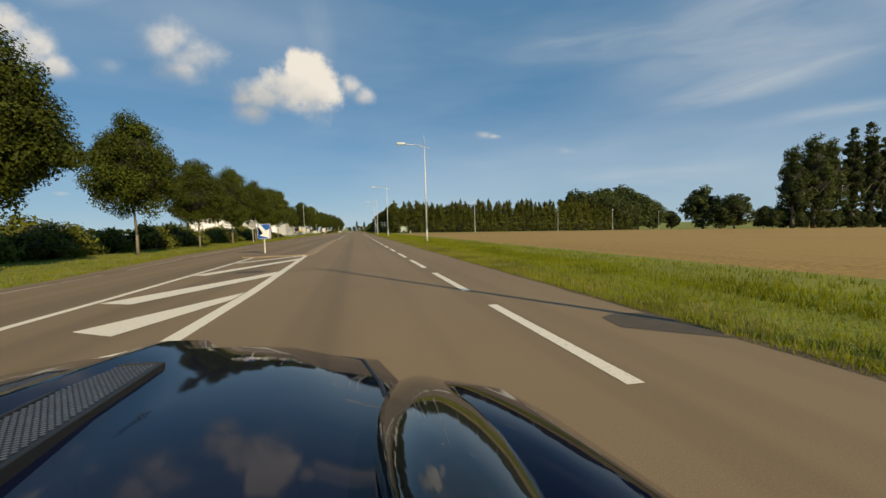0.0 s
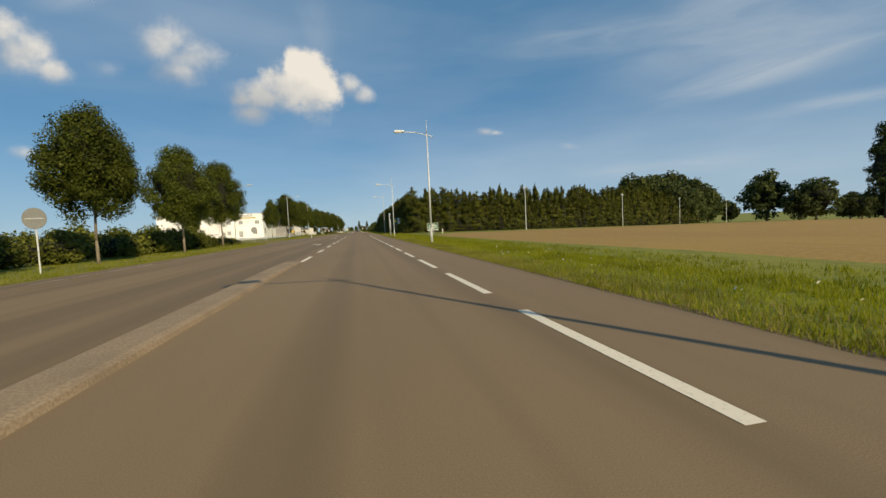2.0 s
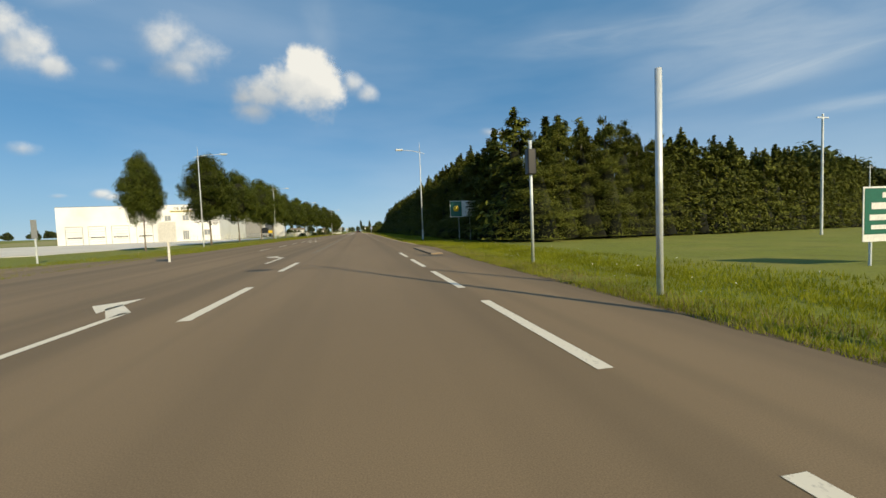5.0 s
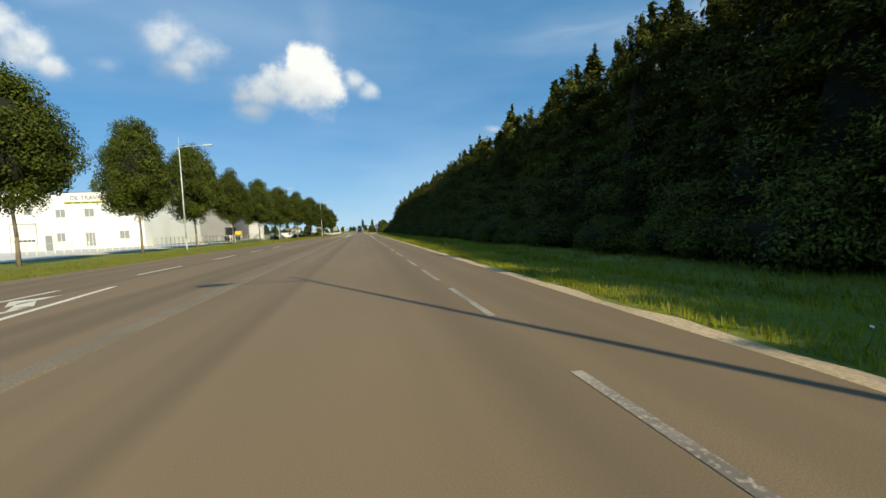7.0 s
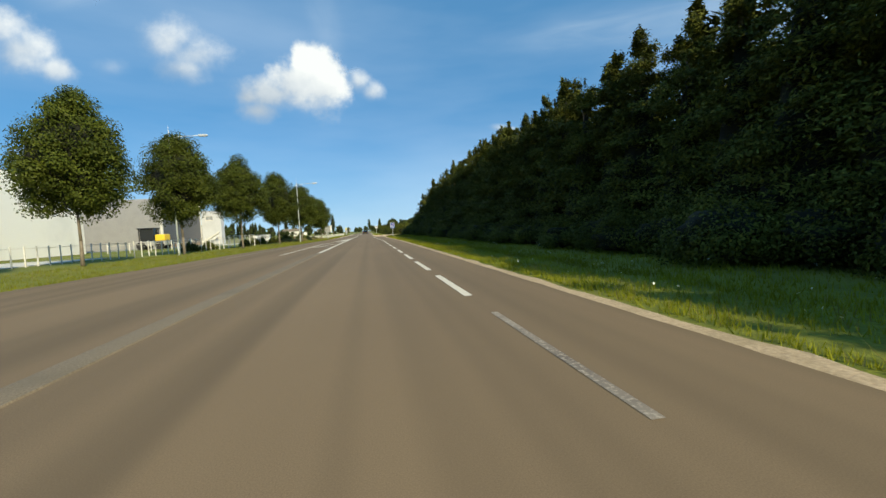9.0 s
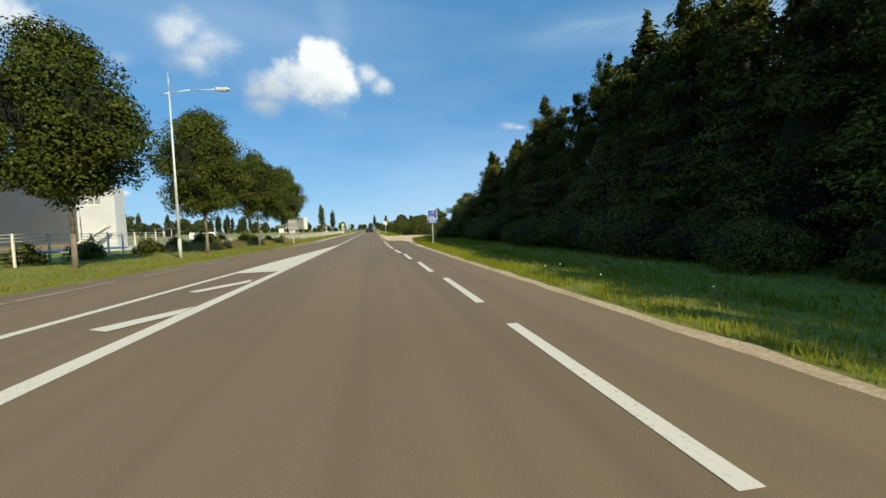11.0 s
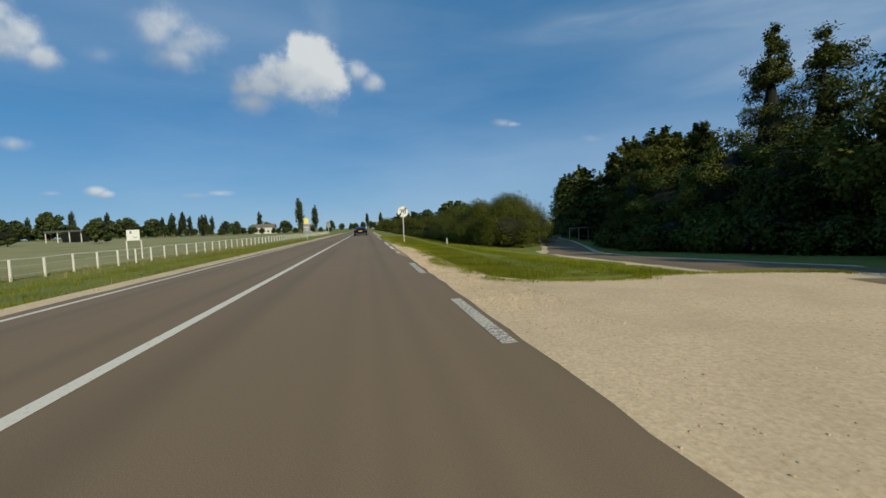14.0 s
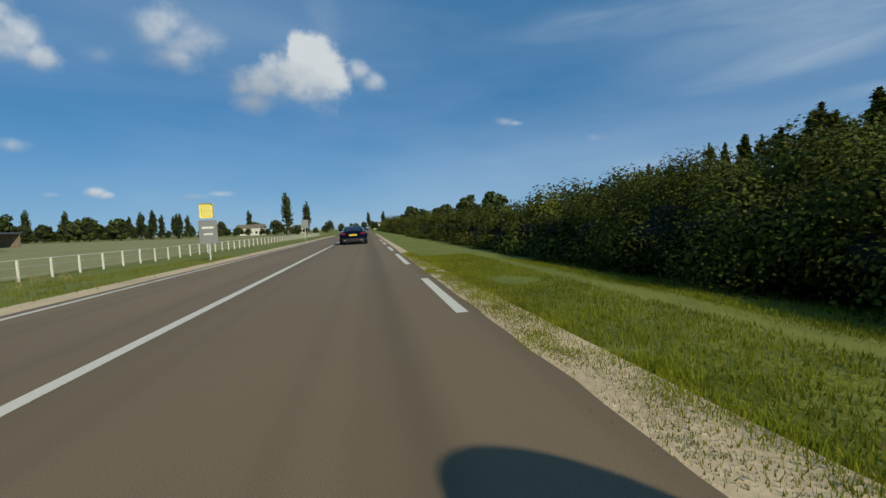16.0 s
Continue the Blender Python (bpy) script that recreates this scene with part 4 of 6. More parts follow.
# dead shrubs whose bare shoots stand above the leaves
for x, y, h, seed in ((13.0, 306.6, 4.9, 1), (13.4, 307.6, 4.8, 2), (13.4, 305.4, 5.0, 3)):
    t = empty("dead_shrub", x, y, ground_z(x, y), 0, "bare dead shrub with thin upright shoots", "shrub", "dead shrubs")
    r2 = random.Random(seed)
    for k in range(6):
        dx, dy, f = r2.uniform(-0.7, 0.7), r2.uniform(-0.7, 0.7), r2.uniform(0.78, 1.05)
        p, q, e = Vector((dx * 0.2, dy * 0.2, -0.1)), Vector((dx * 0.7, dy * 0.7, h * f * 0.6)), Vector((dx * 0.95, dy * 0.95, h * f))
        bm = bent_tube(bmesh.new(), [p, q, e], [0.03, 0.018, 0.006], 5)
        for j in range(5):
            o = q + (e - q) * r2.uniform(0.1, 0.8)
            tube(bm, o, o + Vector((r2.uniform(-0.3, 0.3), r2.uniform(-0.3, 0.3), r2.uniform(0.2, 0.5))), 0.007, 0.003, 4)
        part("shoot", bm, BARK, t)
spots = []
for k in range(20):
    f = k / 19
    spots.append((22 + 32 * f + rng.uniform(-0.6, 0.6), 343 + 29 * f, rng.uniform(0.95, 1.15), (0.86 + 0.54 * f) * rng.uniform(0.9, 1.1)))
    spots.append((25.5 + 32 * f, 342 + 29 * f, rng.uniform(1.0, 1.2), (0.92 + 0.63 * f) * rng.uniform(0.9, 1.15)))
spots += [(55 + 0.25 * k, 372 + 3.2 * k, rng.uniform(1, 1.2), rng.uniform(1.2, 1.5)) for k in range(16)]
spots += [(22.6, 346.8, 1.0, 0.72), (23.8, 349.6, 1.0, 0.76), (24.8, 352.5, 1.0, 0.80), (26.0, 356.0, 1.0, 0.82), (27.4, 359.5, 1.0, 0.84), (28.6, 363.0, 1.0, 0.84), (30.0, 366.5, 1.0, 0.86), (32.0, 371.0, 1.0, 0.88)]
plant([copy_thing(f, Matrix()) for f in FIR[:3]], spots, 16)

# distance: tree lines and poplars over the meadow, woods at the end of the road
FAR = [broad_tree(s, 9.4, 4.3, 1100, 0.55, LEAF_FAR, 0.03, "distant_tree", "distant green tree on the skyline", 34, "skyline trees") for s in (81, 82)]
spots = [(-40 - 6.5 * k + rng.uniform(-3, 3), 600 + 2 * k + rng.uniform(-14, 14), rng.uniform(0.45, 1.05)) for k in range(62)]
spots += [(-30 + 7 * k + rng.uniform(-3, 3), 760 + rng.uniform(-20, 20), rng.uniform(0.6, 1.1)) for k in range(14)]
spots += [(24 + 10 * k + rng.uniform(-3, 3), 520 + 12 * k, rng.uniform(0.7, 1.2)) for k in range(9)] + [(16, 470, 0.9), (19, 500, 1.0), (22, 445, 0.8), (35, 470, 1.2), (30, 430, 1.0)]
spots += [(-60 - 17 * k, 430 + rng.uniform(-10, 10), rng.uniform(0.4, 0.7)) for k in range(12)]
spots += [(-120 - 12 * k, 130 + rng.uniform(-20, 20), rng.uniform(0.8, 1.4)) for k in range(8)] + [(250 + 26 * k, 240 - 12 * k, rng.uniform(0.6, 1.0)) for k in range(8)]
spots += [(150, 262, 1.8), (165, 264, 1.7), (140, 250, 1.5), (182, 250, 1.2)]
spots += [(-20 - 4.2 * k + rng.uniform(-1, 1), 572 + rng.uniform(-5, 5), rng.uniform(0.34, 0.52)) for k in range(46)]
spots += [(-150, 545, 1.5), (-143, 548, 0.9), (-156, 550, 1.1), (-133, 545, 0.9), (-126, 548, 1.0), (-116, 545, 1.2), (-121, 546, 1.0), (-104, 545, 1.1), (-109, 548, 0.9), (-168, 550, 1.2), (-180, 552, 1.4), (-195, 552, 1.2)]
plant(FAR, spots, 17)
SLIM = [poplar(91, 15, 1.7, "slim dark poplar on the skyline", 700)]
plant(SLIM, [(-100 + 2.6 * k + rng.uniform(-0.6, 0.6), 545 + rng.uniform(-6, 6), rng.uniform(0.72, 0.98)) for k in range(10)] + [(-26, 500, 1.15), (-22, 520, 1.0), (-150, 560, 1.1), (-170, 560, 0.9), (-128, 550, 1.0),
             (-76, 640, 1.2), (14, 640, 1.0), (4, 700, 1.1)], 18)


# ---- grass ----
def grass(name, material, spots, lo, hi, seed, label, width=0.010):
    """Blades, three to a tuft, as one mesh."""
    rng = np.random.default_rng(seed)
    s = np.repeat(np.asarray(spots, float), 3, axis=0)
    n = len(s)
    s[:, :2] += rng.normal(0, 0.05, (n, 2))
    th = rng.uniform(0, 2 * math.pi, n)
    h = rng.uniform(lo, hi, n)
    w = width * rng.uniform(0.7, 1.6, n)
    dx, dy = np.cos(th) * w, np.sin(th) * w
    lean = rng.normal(0, 0.28, (n, 2)) * h[:, None]
    v = np.zeros((n, 3, 3))
    v[:, 0] = np.stack([s[:, 0] - dx, s[:, 1] - dy, s[:, 2]], 1)
    v[:, 1] = np.stack([s[:, 0] + dx, s[:, 1] + dy, s[:, 2]], 1)
    v[:, 2] = np.stack([s[:, 0] + lean[:, 0], s[:, 1] + lean[:, 1], s[:, 2] + h], 1)
    me = bpy.data.meshes.new(name)
    me.vertices.add(3 * n)
    me.vertices.foreach_set("co", v.ravel())
    me.loops.add(3 * n)
    me.loops.foreach_set("vertex_index", np.arange(3 * n))
    me.polygons.add(n)
    me.polygons.foreach_set("loop_start", np.arange(0, 3 * n, 3))
    me.polygons.foreach_set("loop_total", np.full(n, 3))
    me.materials.append(material)
    me.update(calc_edges=True)
    return tagged(new(name, me), label, "grass", "", "stuff")


def scatter(x_of, y0, y1, per_m, seed, z=0.0):
    rng = random.Random(seed)
    out = []
    for i in range(int((y1 - y0) * per_m)):
        y = rng.uniform(y0, y1)
        a, b = x_of(y)
        x = a + (b - a) * rng.random() ** 1.5
        if noise.noise((x * 0.7, y * 0.7, seed)) > -0.55:
            out.append((x, y, ground_z(x, y) + z))
    return out


def right_edge(y):
    return float(np.interp(y, [p[0] for p in RIGHT_EDGE], [p[1] for p in RIGHT_EDGE])) + 0.12


def left_edge(y):
    return float(np.interp(y, [p[0] for p in LEFT_EDGE], [p[1] for p in LEFT_EDGE])) - 0.12


grass("verge_grass", GRASS, scatter(lambda y: (right_edge(y) + (0.22 if y > 164 else 0), right_edge(y) + 3.4), 44, 160, 620, 1), 0.03, 0.11, 1, "rough green grass on the roadside verge", 0.006)
grass("verge_grass", GRASS, scatter(lambda y: (right_edge(y) + 0.34, right_edge(y) + 2.6), 160, 286, 260, 21), 0.04, 0.14, 21, "rough green grass before the wood", 0.006)
grass("verge_grass", GRASS, scatter(lambda y: (right_edge(y) + 2.0, 10.8), 44, 286, 150, 22), 0.04, 0.15, 22, "rough green grass on the roadside verge", 0.009)
grass("verge_grass", GRASS, scatter(lambda y: (float(np.interp(y, [284, 288, 292.5, 298.5, 301.5, 305, 309, 313], [5.6, 5.65, 5.95, 6.4, 6.8, 7.3, 8.9, 10.7])), float(np.interp(y, [284, 300, 306, 313], [11.0, 10.6, 11.0, 12.0]))), 284, 313, 520, 28), 0.04, 0.13, 28, "rough green grass between the gravel and the wood", 0.008)
grass("verge_grass", GRASS, scatter(lambda y: (float(np.interp(y, [318, 323, 330, 346, 360], [5.4, 4.4, 4.6, 4.15, 4.0])), 8.2), 319.6, 358, 1500, 2), 0.02, 0.085, 2, "mown green grass on the bank", 0.005)
grass("verge_grass", GRASS, scatter(lambda y: (7.5, 11.0 if y > 333 else 8.4), 319.3, 358, 220, 24), 0.03, 0.10, 24, "mown green grass on the bank", 0.008)
grass("verge_grass", GRASS, scatter(lambda y: (left_edge(y) - (0.6 if y > 246 else 0), -14.5), 50, 366, 150, 3), 0.03, 0.12, 3, "rough green grass on the roadside verge", 0.009)
grass("dry_grass", DRY_GRASS, scatter(lambda y: (right_edge(y), right_edge(y) + 1.1), 44, 164, 150, 4), 0.03, 0.13, 4, "dry straw-coloured grass along the asphalt", 0.005)
grass("dry_grass", DRY_GRASS, scatter(lambda y: (right_edge(y) + 0.4, 9.6), 164, 288, 14, 5), 0.06, 0.24, 5, "tall dry grass stalks before the wood", 0.004)
grass("dry_grass", DRY_GRASS, scatter(lambda y: (left_edge(y) - 0.2, -14), 50, 366, 12, 6), 0.05, 0.22, 6, "dry straw-coloured grass in the verge", 0.006)
grass("dry_grass", DRY_GRASS, scatter(lambda y: (-8.6, -13.4), 292, 326, 210, 26), 0.20, 0.75, 26, "tall dry grass and weeds along the fence", 0.007)
grass("dry_grass", DRY_GRASS, scatter(lambda y: (-10.8, -14.2), 318, 366, 14, 27), 0.15, 0.55, 27, "tall dry grass tufts along the fence", 0.007)
grass("dry_grass", DRY_GRASS, scatter(lambda y: (4.0, 4.8), 318, 358, 40, 25), 0.02, 0.08, 25, "dry straw-coloured grass along the gravel", 0.005)


def fringe(pts, per_m, spread, seed):
    r2 = random.Random(seed)
    out = []
    for (xa, ya), (xb, yb) in zip(pts[:-1], pts[1:]):
        for i in range(int(math.hypot(xb - xa, yb - ya) * per_m)):
            f = r2.random()
            x, y = xa + (xb - xa) * f, ya + (yb - ya) * f
            w = spread * noise.noise((x * 1.3, y * 1.3, seed)) * 2.2
            x += w + r2.gauss(0, 0.10)
            out.append((x, y + r2.gauss(0, 0.1), max(-0.03, ground_z(x, y))))
    return out


grass("verge_grass", GRASS, fringe([(4.6, 320.2), (4.3, 323), (4.55, 330), (4.35, 338), (4.15, 346), (3.95, 360)], 420, 0.26, 41), 0.02, 0.07, 41, "short tufts spreading into the gravel", 0.005)
grass("verge_grass", GRASS, fringe([(4.65, 320.2), (5.3, 319.1), (6.5, 318.6), (7.6, 318.9), (9.0, 318.3), (10.2, 317.6)], 300, 0.25, 42), 0.02, 0.08, 42, "short tufts spreading into the gravel", 0.005)
grass("verge_grass", GRASS, fringe([(5.5, 288), (5.8, 292.5), (6.2, 298.5), (6.6, 301.5), (7.0, 305), (8.7, 309), (10.6, 313.2)], 220, 0.22, 43), 0.02, 0.09, 43, "short tufts spreading into the gravel", 0.005)
grass("verge_grass", GRASS, fringe([(4.02, 337.5), (3.95, 345), (3.88, 352), (3.85, 360)], 520, 0.20, 47), 0.01, 0.05, 47, "short tufts growing over the gravel", 0.005)
grass("dry_grass", DRY_GRASS, fringe([(3.85, 337.5), (3.80, 346), (3.75, 360)], 240, 0.16, 48), 0.008, 0.03, 48, "dry stalks flattened on the gravel", 0.004)
grass("dry_grass", DRY_GRASS, fringe([(4.4, 319), (4.1, 330), (4.05, 346), (3.9, 360)], 60, 0.25, 44), 0.01, 0.05, 44, "dry stalks in the gravel", 0.004)


def petals(name, material, spots, size, seed, label):
    rng = np.random.default_rng(seed)
    p = np.asarray(spots)
    ob = leaf_cloud(name, p, np.tile((0, 0, 1.0), (len(p), 1)), size, material, None, seed, 0.9, label)
    return tagged(ob, label, "flowers", "", "stuff")


petals("wild_flowers", FLOWER, scatter(lambda y: (right_edge(y) + 0.4, 9.8), 60, 286, 2.2, 7, 0.24), 0.022, 7, "small white wild flowers in the grass")


def pebbles(y0, y1, x_of, n, seed, label, lo=0.005, hi=0.018, bias=3.0):
    """Loose stones pressed into the gravel, as one mesh."""
    rng = random.Random(seed)
    verts, faces = [], []
    ring = [(math.cos(k * 1.2566), math.sin(k * 1.2566)) for k in range(5)]
    for i in range(n):
        y = rng.uniform(y0, y1)
        a, b = x_of(y)
        x, r = rng.uniform(a, b), lo + (hi - lo) * rng.random() ** bias
        k, th, sq = len(verts), rng.uniform(0, 6.28), rng.uniform(0.5, 0.9)
        c, s = math.cos(th), math.sin(th)
        for f, z in ((1.0, -0.2), (0.72, 0.42)):
            for vx, vy in ring:
                q = r * f * rng.uniform(0.8, 1.2)
                verts.append((x + q * (vx * c - vy * sq * s), y + q * (vx * s + vy * sq * c), -0.012 + r * z))
        faces += [(k + j, k + (j + 1) % 5, k + 5 + (j + 1) % 5, k + 5 + j) for j in range(5)] + [tuple(k + 5 + j for j in range(5))]
    return tagged(mesh_ob("gravel_stones", verts, faces, STONE), label, "gravel", "", "stuff")


pebbles(297.7, 300.5, lambda y: (3.9, 6.0), 1500, 33, "loose stones at the end of the asphalt", 0.005, 0.026)
pebbles(300, 318.5, lambda y: (3.6, 7.0), 5500, 31, "loose pale stones strewn over the lay-by", 0.004, 0.015)
pebbles(316, 336, lambda y: (3.62, float(np.interp(y, [318, 323, 330, 346, 360], [4.8, 4.4, 4.65, 4.2, 4.0]))), 7800, 32, "loose pale stones of the shoulder", 0.005, 0.022)
pebbles(336, 360, lambda y: (3.62, 4.05), 3200, 35, "scattered loose stones of the shoulder", 0.004, 0.016)
pebbles(317, 332, lambda y: (3.60, float(np.interp(y, [317, 323, 330, 338], [4.85, 4.5, 4.65, 4.45]))), 11000, 34, "coarse tan stones heaped on the shoulder", 0.006, 0.022, 1.8)


# ---- street lamps ----
def street_lamp(x, y, h, side, arm=1.9):
    """Tapered galvanised mast, a thin arm that reaches over the road and a flat head; a spike tops the mast."""
    t = empty("street_lamp", x, y, ground_z(x, y), 0, "tall galvanised street lamp with one arm over the road", "street lamp", "street lamps")
    bm = bmesh.new()
    tube(bm, (0, 0, 0), (0, 0, h), 0.070, 0.038, 14)
    tube(bm, (0, 0, h), (0, 0, h + 0.95), 0.03, 0.012, 8)
    part("mast", bm, GALVA, t, "", True)
    bm = bmesh.new()
    tube(bm, (0, 0, -0.05), (0, 0, 1.0), 0.078, 0.075, 14)
    part("mast_base", bm, GALVA, t, "", True)
    bm = bmesh.new()
    pts = [(-side * 0.45, 0, h - 0.18), (0, 0, h - 0.06), (side * arm * 0.4, 0, h + 0.10), (side * arm, 0, h + 0.16)]
    bent_tube(bm, pts, [0.018, 0.03, 0.028, 0.022], 8)
    part("arm", bm, GALVA, t, "", True)
    bm = bmesh.new()
    box(bm, side * arm - 0.32, -0.13, h + 0.10, side * arm + 0.36, 0.13, h + 0.24, 0.045)
    head = part("lamp_head", bm, GALVA, t, "flat grey lamp head", False)
    bm = bmesh.new()
    box(bm, side * arm - 0.25, -0.10, h + 0.075, side * arm + 0.20, 0.10, h + 0.11, 0.01)
    part("lamp_glass", bm, OFF_WHITE, head, "milky lamp glass")
    bm = bmesh.new()
    box(bm, -0.055, -0.09, 0.5, 0.055, -0.07, 0.95, 0.004)
    part("service_door", bm, GALVA, t)
    return t


for x, y, h in ((7.7, 45.2, 7.9), (7.85, 78.0, 7.7), (7.05, 108.4, 7.4), (7.05, 137.9, 7.1), (8.05, 173.8, 8.2)):
    street_lamp(x, y, h, -1)
for x, y, h in ((-16.4, 148.8, 8.7), (-14.0, 183.5, 9.6), (-13.6, 219.3, 9.6), (-12.6, 258.0, 9.4), (-7.3, 284.2, 8.4)):
    street_lamp(x, y, h, 1, 2.5)
for x, y in ((36.5, 160.6), (74.0, 181.3), (109, 199.8), (146, 217)):      # thin poles along the wood
    t = empty("field_pole", x, y, ground_z(x, y), 0, "thin grey wooden pole at the edge of the wood", "pole", "field poles")
    part("shaft", tube(bmesh.new(), (0, 0, -0.1), (0, 0, 9.0), 0.10, 0.07, 8), GALVA, t)
    part("crossbar", box(bmesh.new(), -0.55, -0.04, 8.7, 0.55, 0.04, 8.78), GALVA, t)


# ---- signs ----
def post_pair(t, xs, h, r=0.03, material=None):
    for x in xs:
        part("post", tube(bmesh.new(), (x, 0.03, -0.15), (x, 0.03, h), r, r, 10), material or GALVA, t)


def plate(t, name, w, z0, z1, material, y=0.0, d=0.02, label="", x=0.0):
    return part(name, box(bmesh.new(), x - w / 2, y - d, z0, x + w / 2, y, z1, 0.006), material, t, label)


def disc(t, name, r, z, y, d, material, label="", n=36):
    return part(name, tube(bmesh.new(), (0, y - d, z), (0, y, z), r, r, n), material, t, label)


def bars(t, rows, y, material):
    for x, z, w, h in rows:
        part("text_bar", box(bmesh.new(), x - w / 2, y - 0.003, z - h / 2, x + w / 2, y, z + h / 2), material, t)


# blue keep-right sign on the tip of the divider
t = empty("keep_right_sign", -2.60, 68.8, 0.0, 0, "square blue and white arrow sign on a short post", "road sign")
post_pair(t, (0,), 0.95, 0.035, FENCE_PAINT)
plate(t, "panel", 0.66, 0.77, 1.57, SIGN_WHITE)
plate(t, "blue_face", 0.62, 0.79, 1.55, SIGN_BLUE, -0.021, 0.004)
bm = bmesh.new()
pts = [(-0.30, 0.30), (-0.16, 0.37), (0.09, 0.04), (0.29, 0.14), (0.27, -0.36), (-0.22, -0.22), (-0.05, -0.10)]
front = [bm.verts.new((px, -0.031, 1.17 + pz)) for px, pz in pts]
bmesh.ops.triangulate(bm, faces=[bm.faces.new(front)])
g = bmesh.ops.extrude_face_region(bm, geom=bm.faces[:])
bmesh.ops.translate(bm, vec=(0, 0.005, 0), verts=[v for v in g["geom"] if isinstance(v, bmesh.types.BMVert)])
part("arrow", bm, SIGN_WHITE, t, "white arrow pointing down to the right")

# round sign backs beside the opposite lane
for x, y, z in ((-10.3, 99.8, 2.2), (-12.3, 142.8, 1.85)):
    t = empty("round_sign", x, y, ground_z(x, y), 0, "round road sign seen from its grey back", "road sign", "sign backs")
    post_pair(t, (0,), z + 0.25)
    disc(t, "panel", 0.42, z, 0.0, 0.02, SIGN_GREY)
    part("bracket", box(bmesh.new(), -0.3, -0.04, z - 0.02, 0.3, -0.022, z + 0.02), GALVA, t)

t = empty("narrow_sign", -14.8, 161.9, ground_z(-14.8, 161.9), 0, "narrow dark signal panel on a slim post", "road sign")
post_pair(t, (0,), 2.2, 0.045)
plate(t, "panel", 0.28, 1.35, 2.35, SIGN_GREY)
t = empty("bollard_sign", -6.0, 156.1, 0.0, 0, "pale square sign on a short white post", "road sign")
post_pair(t, (0,), 0.9, 0.05, FENCE_PAINT)
plate(t, "panel", 0.72, 0.88, 1.78, OFF_WHITE)

# green direction sign
t = empty("direction_sign", 13.4, 142.6, ground_z(13.4, 142.6), -8, "green direction sign with three lines of white writing", "road sign")
post_pair(t, (-0.75, 0.15), 1.5, 0.035)
plate(t, "border", 2.05, 0.55, 1.80, SIGN_WHITE)
plate(t, "green_face", 1.97, 0.72, 1.76, SIGN_GREEN, -0.021, 0.004)
bars(t, ((-0.1, 1.60, 0.8, 0.12), (0.0, 1.36, 1.6, 0.15), (0.0, 1.10, 1.7, 0.13), (-0.2, 0.88, 1.2, 0.10)), -0.027, SIGN_WHITE)
bars(t, ((0.2, 0.63, 1.0, 0.07),), -0.022, SIGN_BLACK)
t.scale = (0.80, 0.80, 0.92)
t = empty("marker_post", 15.1, 143.5, ground_z(15.1, 143.5), 0, "short white wooden marker post in the grass", "post")
part("stake", box(bmesh.new(), -0.06, -0.06, -0.1, 0.06, 0.06, 0.75, 0.01), FENCE_PAINT, t)
# masts with traffic signals' backs beside the lamp
for x, y, h, w in ((6.75, 141.5, 3.4, 0.05), (7.35, 147.5, 3.6, 0.045)):
    t = empty("signal_mast", x, y, ground_z(x, y), 0, "pale round mast with a small dark signal box", "mast", "signal masts")
    part("mast", tube(bmesh.new(), (0, 0, -0.1), (0, 0, h), w, w, 12), GALVA, t, "", True)
    if x > 7:
        part("signal_box", box(bmesh.new(), -0.13, -0.12, h - 1.0, 0.13, 0.12, h - 0.25, 0.03), SIGN_BLACK, t, "black signal housing")
# small concrete island in the mouth of the bay
bm = bmesh.new()
box(bm, 5.1, 152.5, -0.02, 5.6, 158.0, 0.07, 0.03)
tagged(part("bay_island", bm, CONCRETE), "small pale concrete kerb island", "kerb", "", "structure")

# billboard before the wood: green panel with a yellow emblem, white panel with writing
t = empty("billboard", 10.4, 168.4, ground_z(10.4, 168.4), -6, "advertising board, half green with a yellow emblem, half white", "billboard")
post_pair(t, (-0.15, 0.75), 3.2, 0.045, SIGN_GREY)
plate(t, "board", 2.4, 1.95, 3.25, SIGN_WHITE, 0.0, 0.04, x=0.35)
plate(t, "green_panel", 0.92, 1.99, 3.21, SIGN_GREEN, -0.041, 0.006, x=-0.36)
bm = bmesh.new()
tube(bm, (-0.36, -0.06, 2.62), (-0.36, -0.048, 2.62), 0.24, 0.24, 28)
part("emblem", bm, YELLOW, t, "plain yellow round emblem", True)
bars(t, ((0.85, 2.95, 0.5, 0.05), (0.85, 2.75, 0.8, 0.10), (0.95, 2.50, 0.7, 0.06), (0.85, 2.25, 0.6, 0.08)), -0.041, SIGN_BLACK)

# blue service sign
t = empty("service_sign", 6.45, 288.5, ground_z(6.45, 288.5), -4, "blue service sign with a white frame on a slim post", "road sign")
post_pair(t, (0,), 2.28, 0.030)
plate(t, "frame", 0.66, 1.60, 2.30, SIGN_WHITE)
plate(t, "blue_face", 0.59, 1.635, 2.265, SIGN_BLUE, -0.021, 0.004)
plate(t, "lower_panel", 0.64, 1.38, 1.58, SIGN_BLUE, 0.0, 0.02, "faded blue lower panel")
bars(t, ((0.0, 1.72, 0.46, 0.05), (-0.05, 1.83, 0.30, 0.035), (0.02, 2.13, 0.20, 0.035)), -0.027, SIGN_WHITE)
bars(t, ((0, 1.49, 0.42, 0.045),), -0.022, SIGN_WHITE)
bm = box(bmesh.new(), -0.20, -0.031, -0.028, 0.20, -0.026, 0.028, 0.002, Matrix.Translation((0, 0, 1.97)) @ pose(0, 0, 0, 0, -28, 0))
part("symbol", bm, SIGN_RED, t, "slanting red stroke")
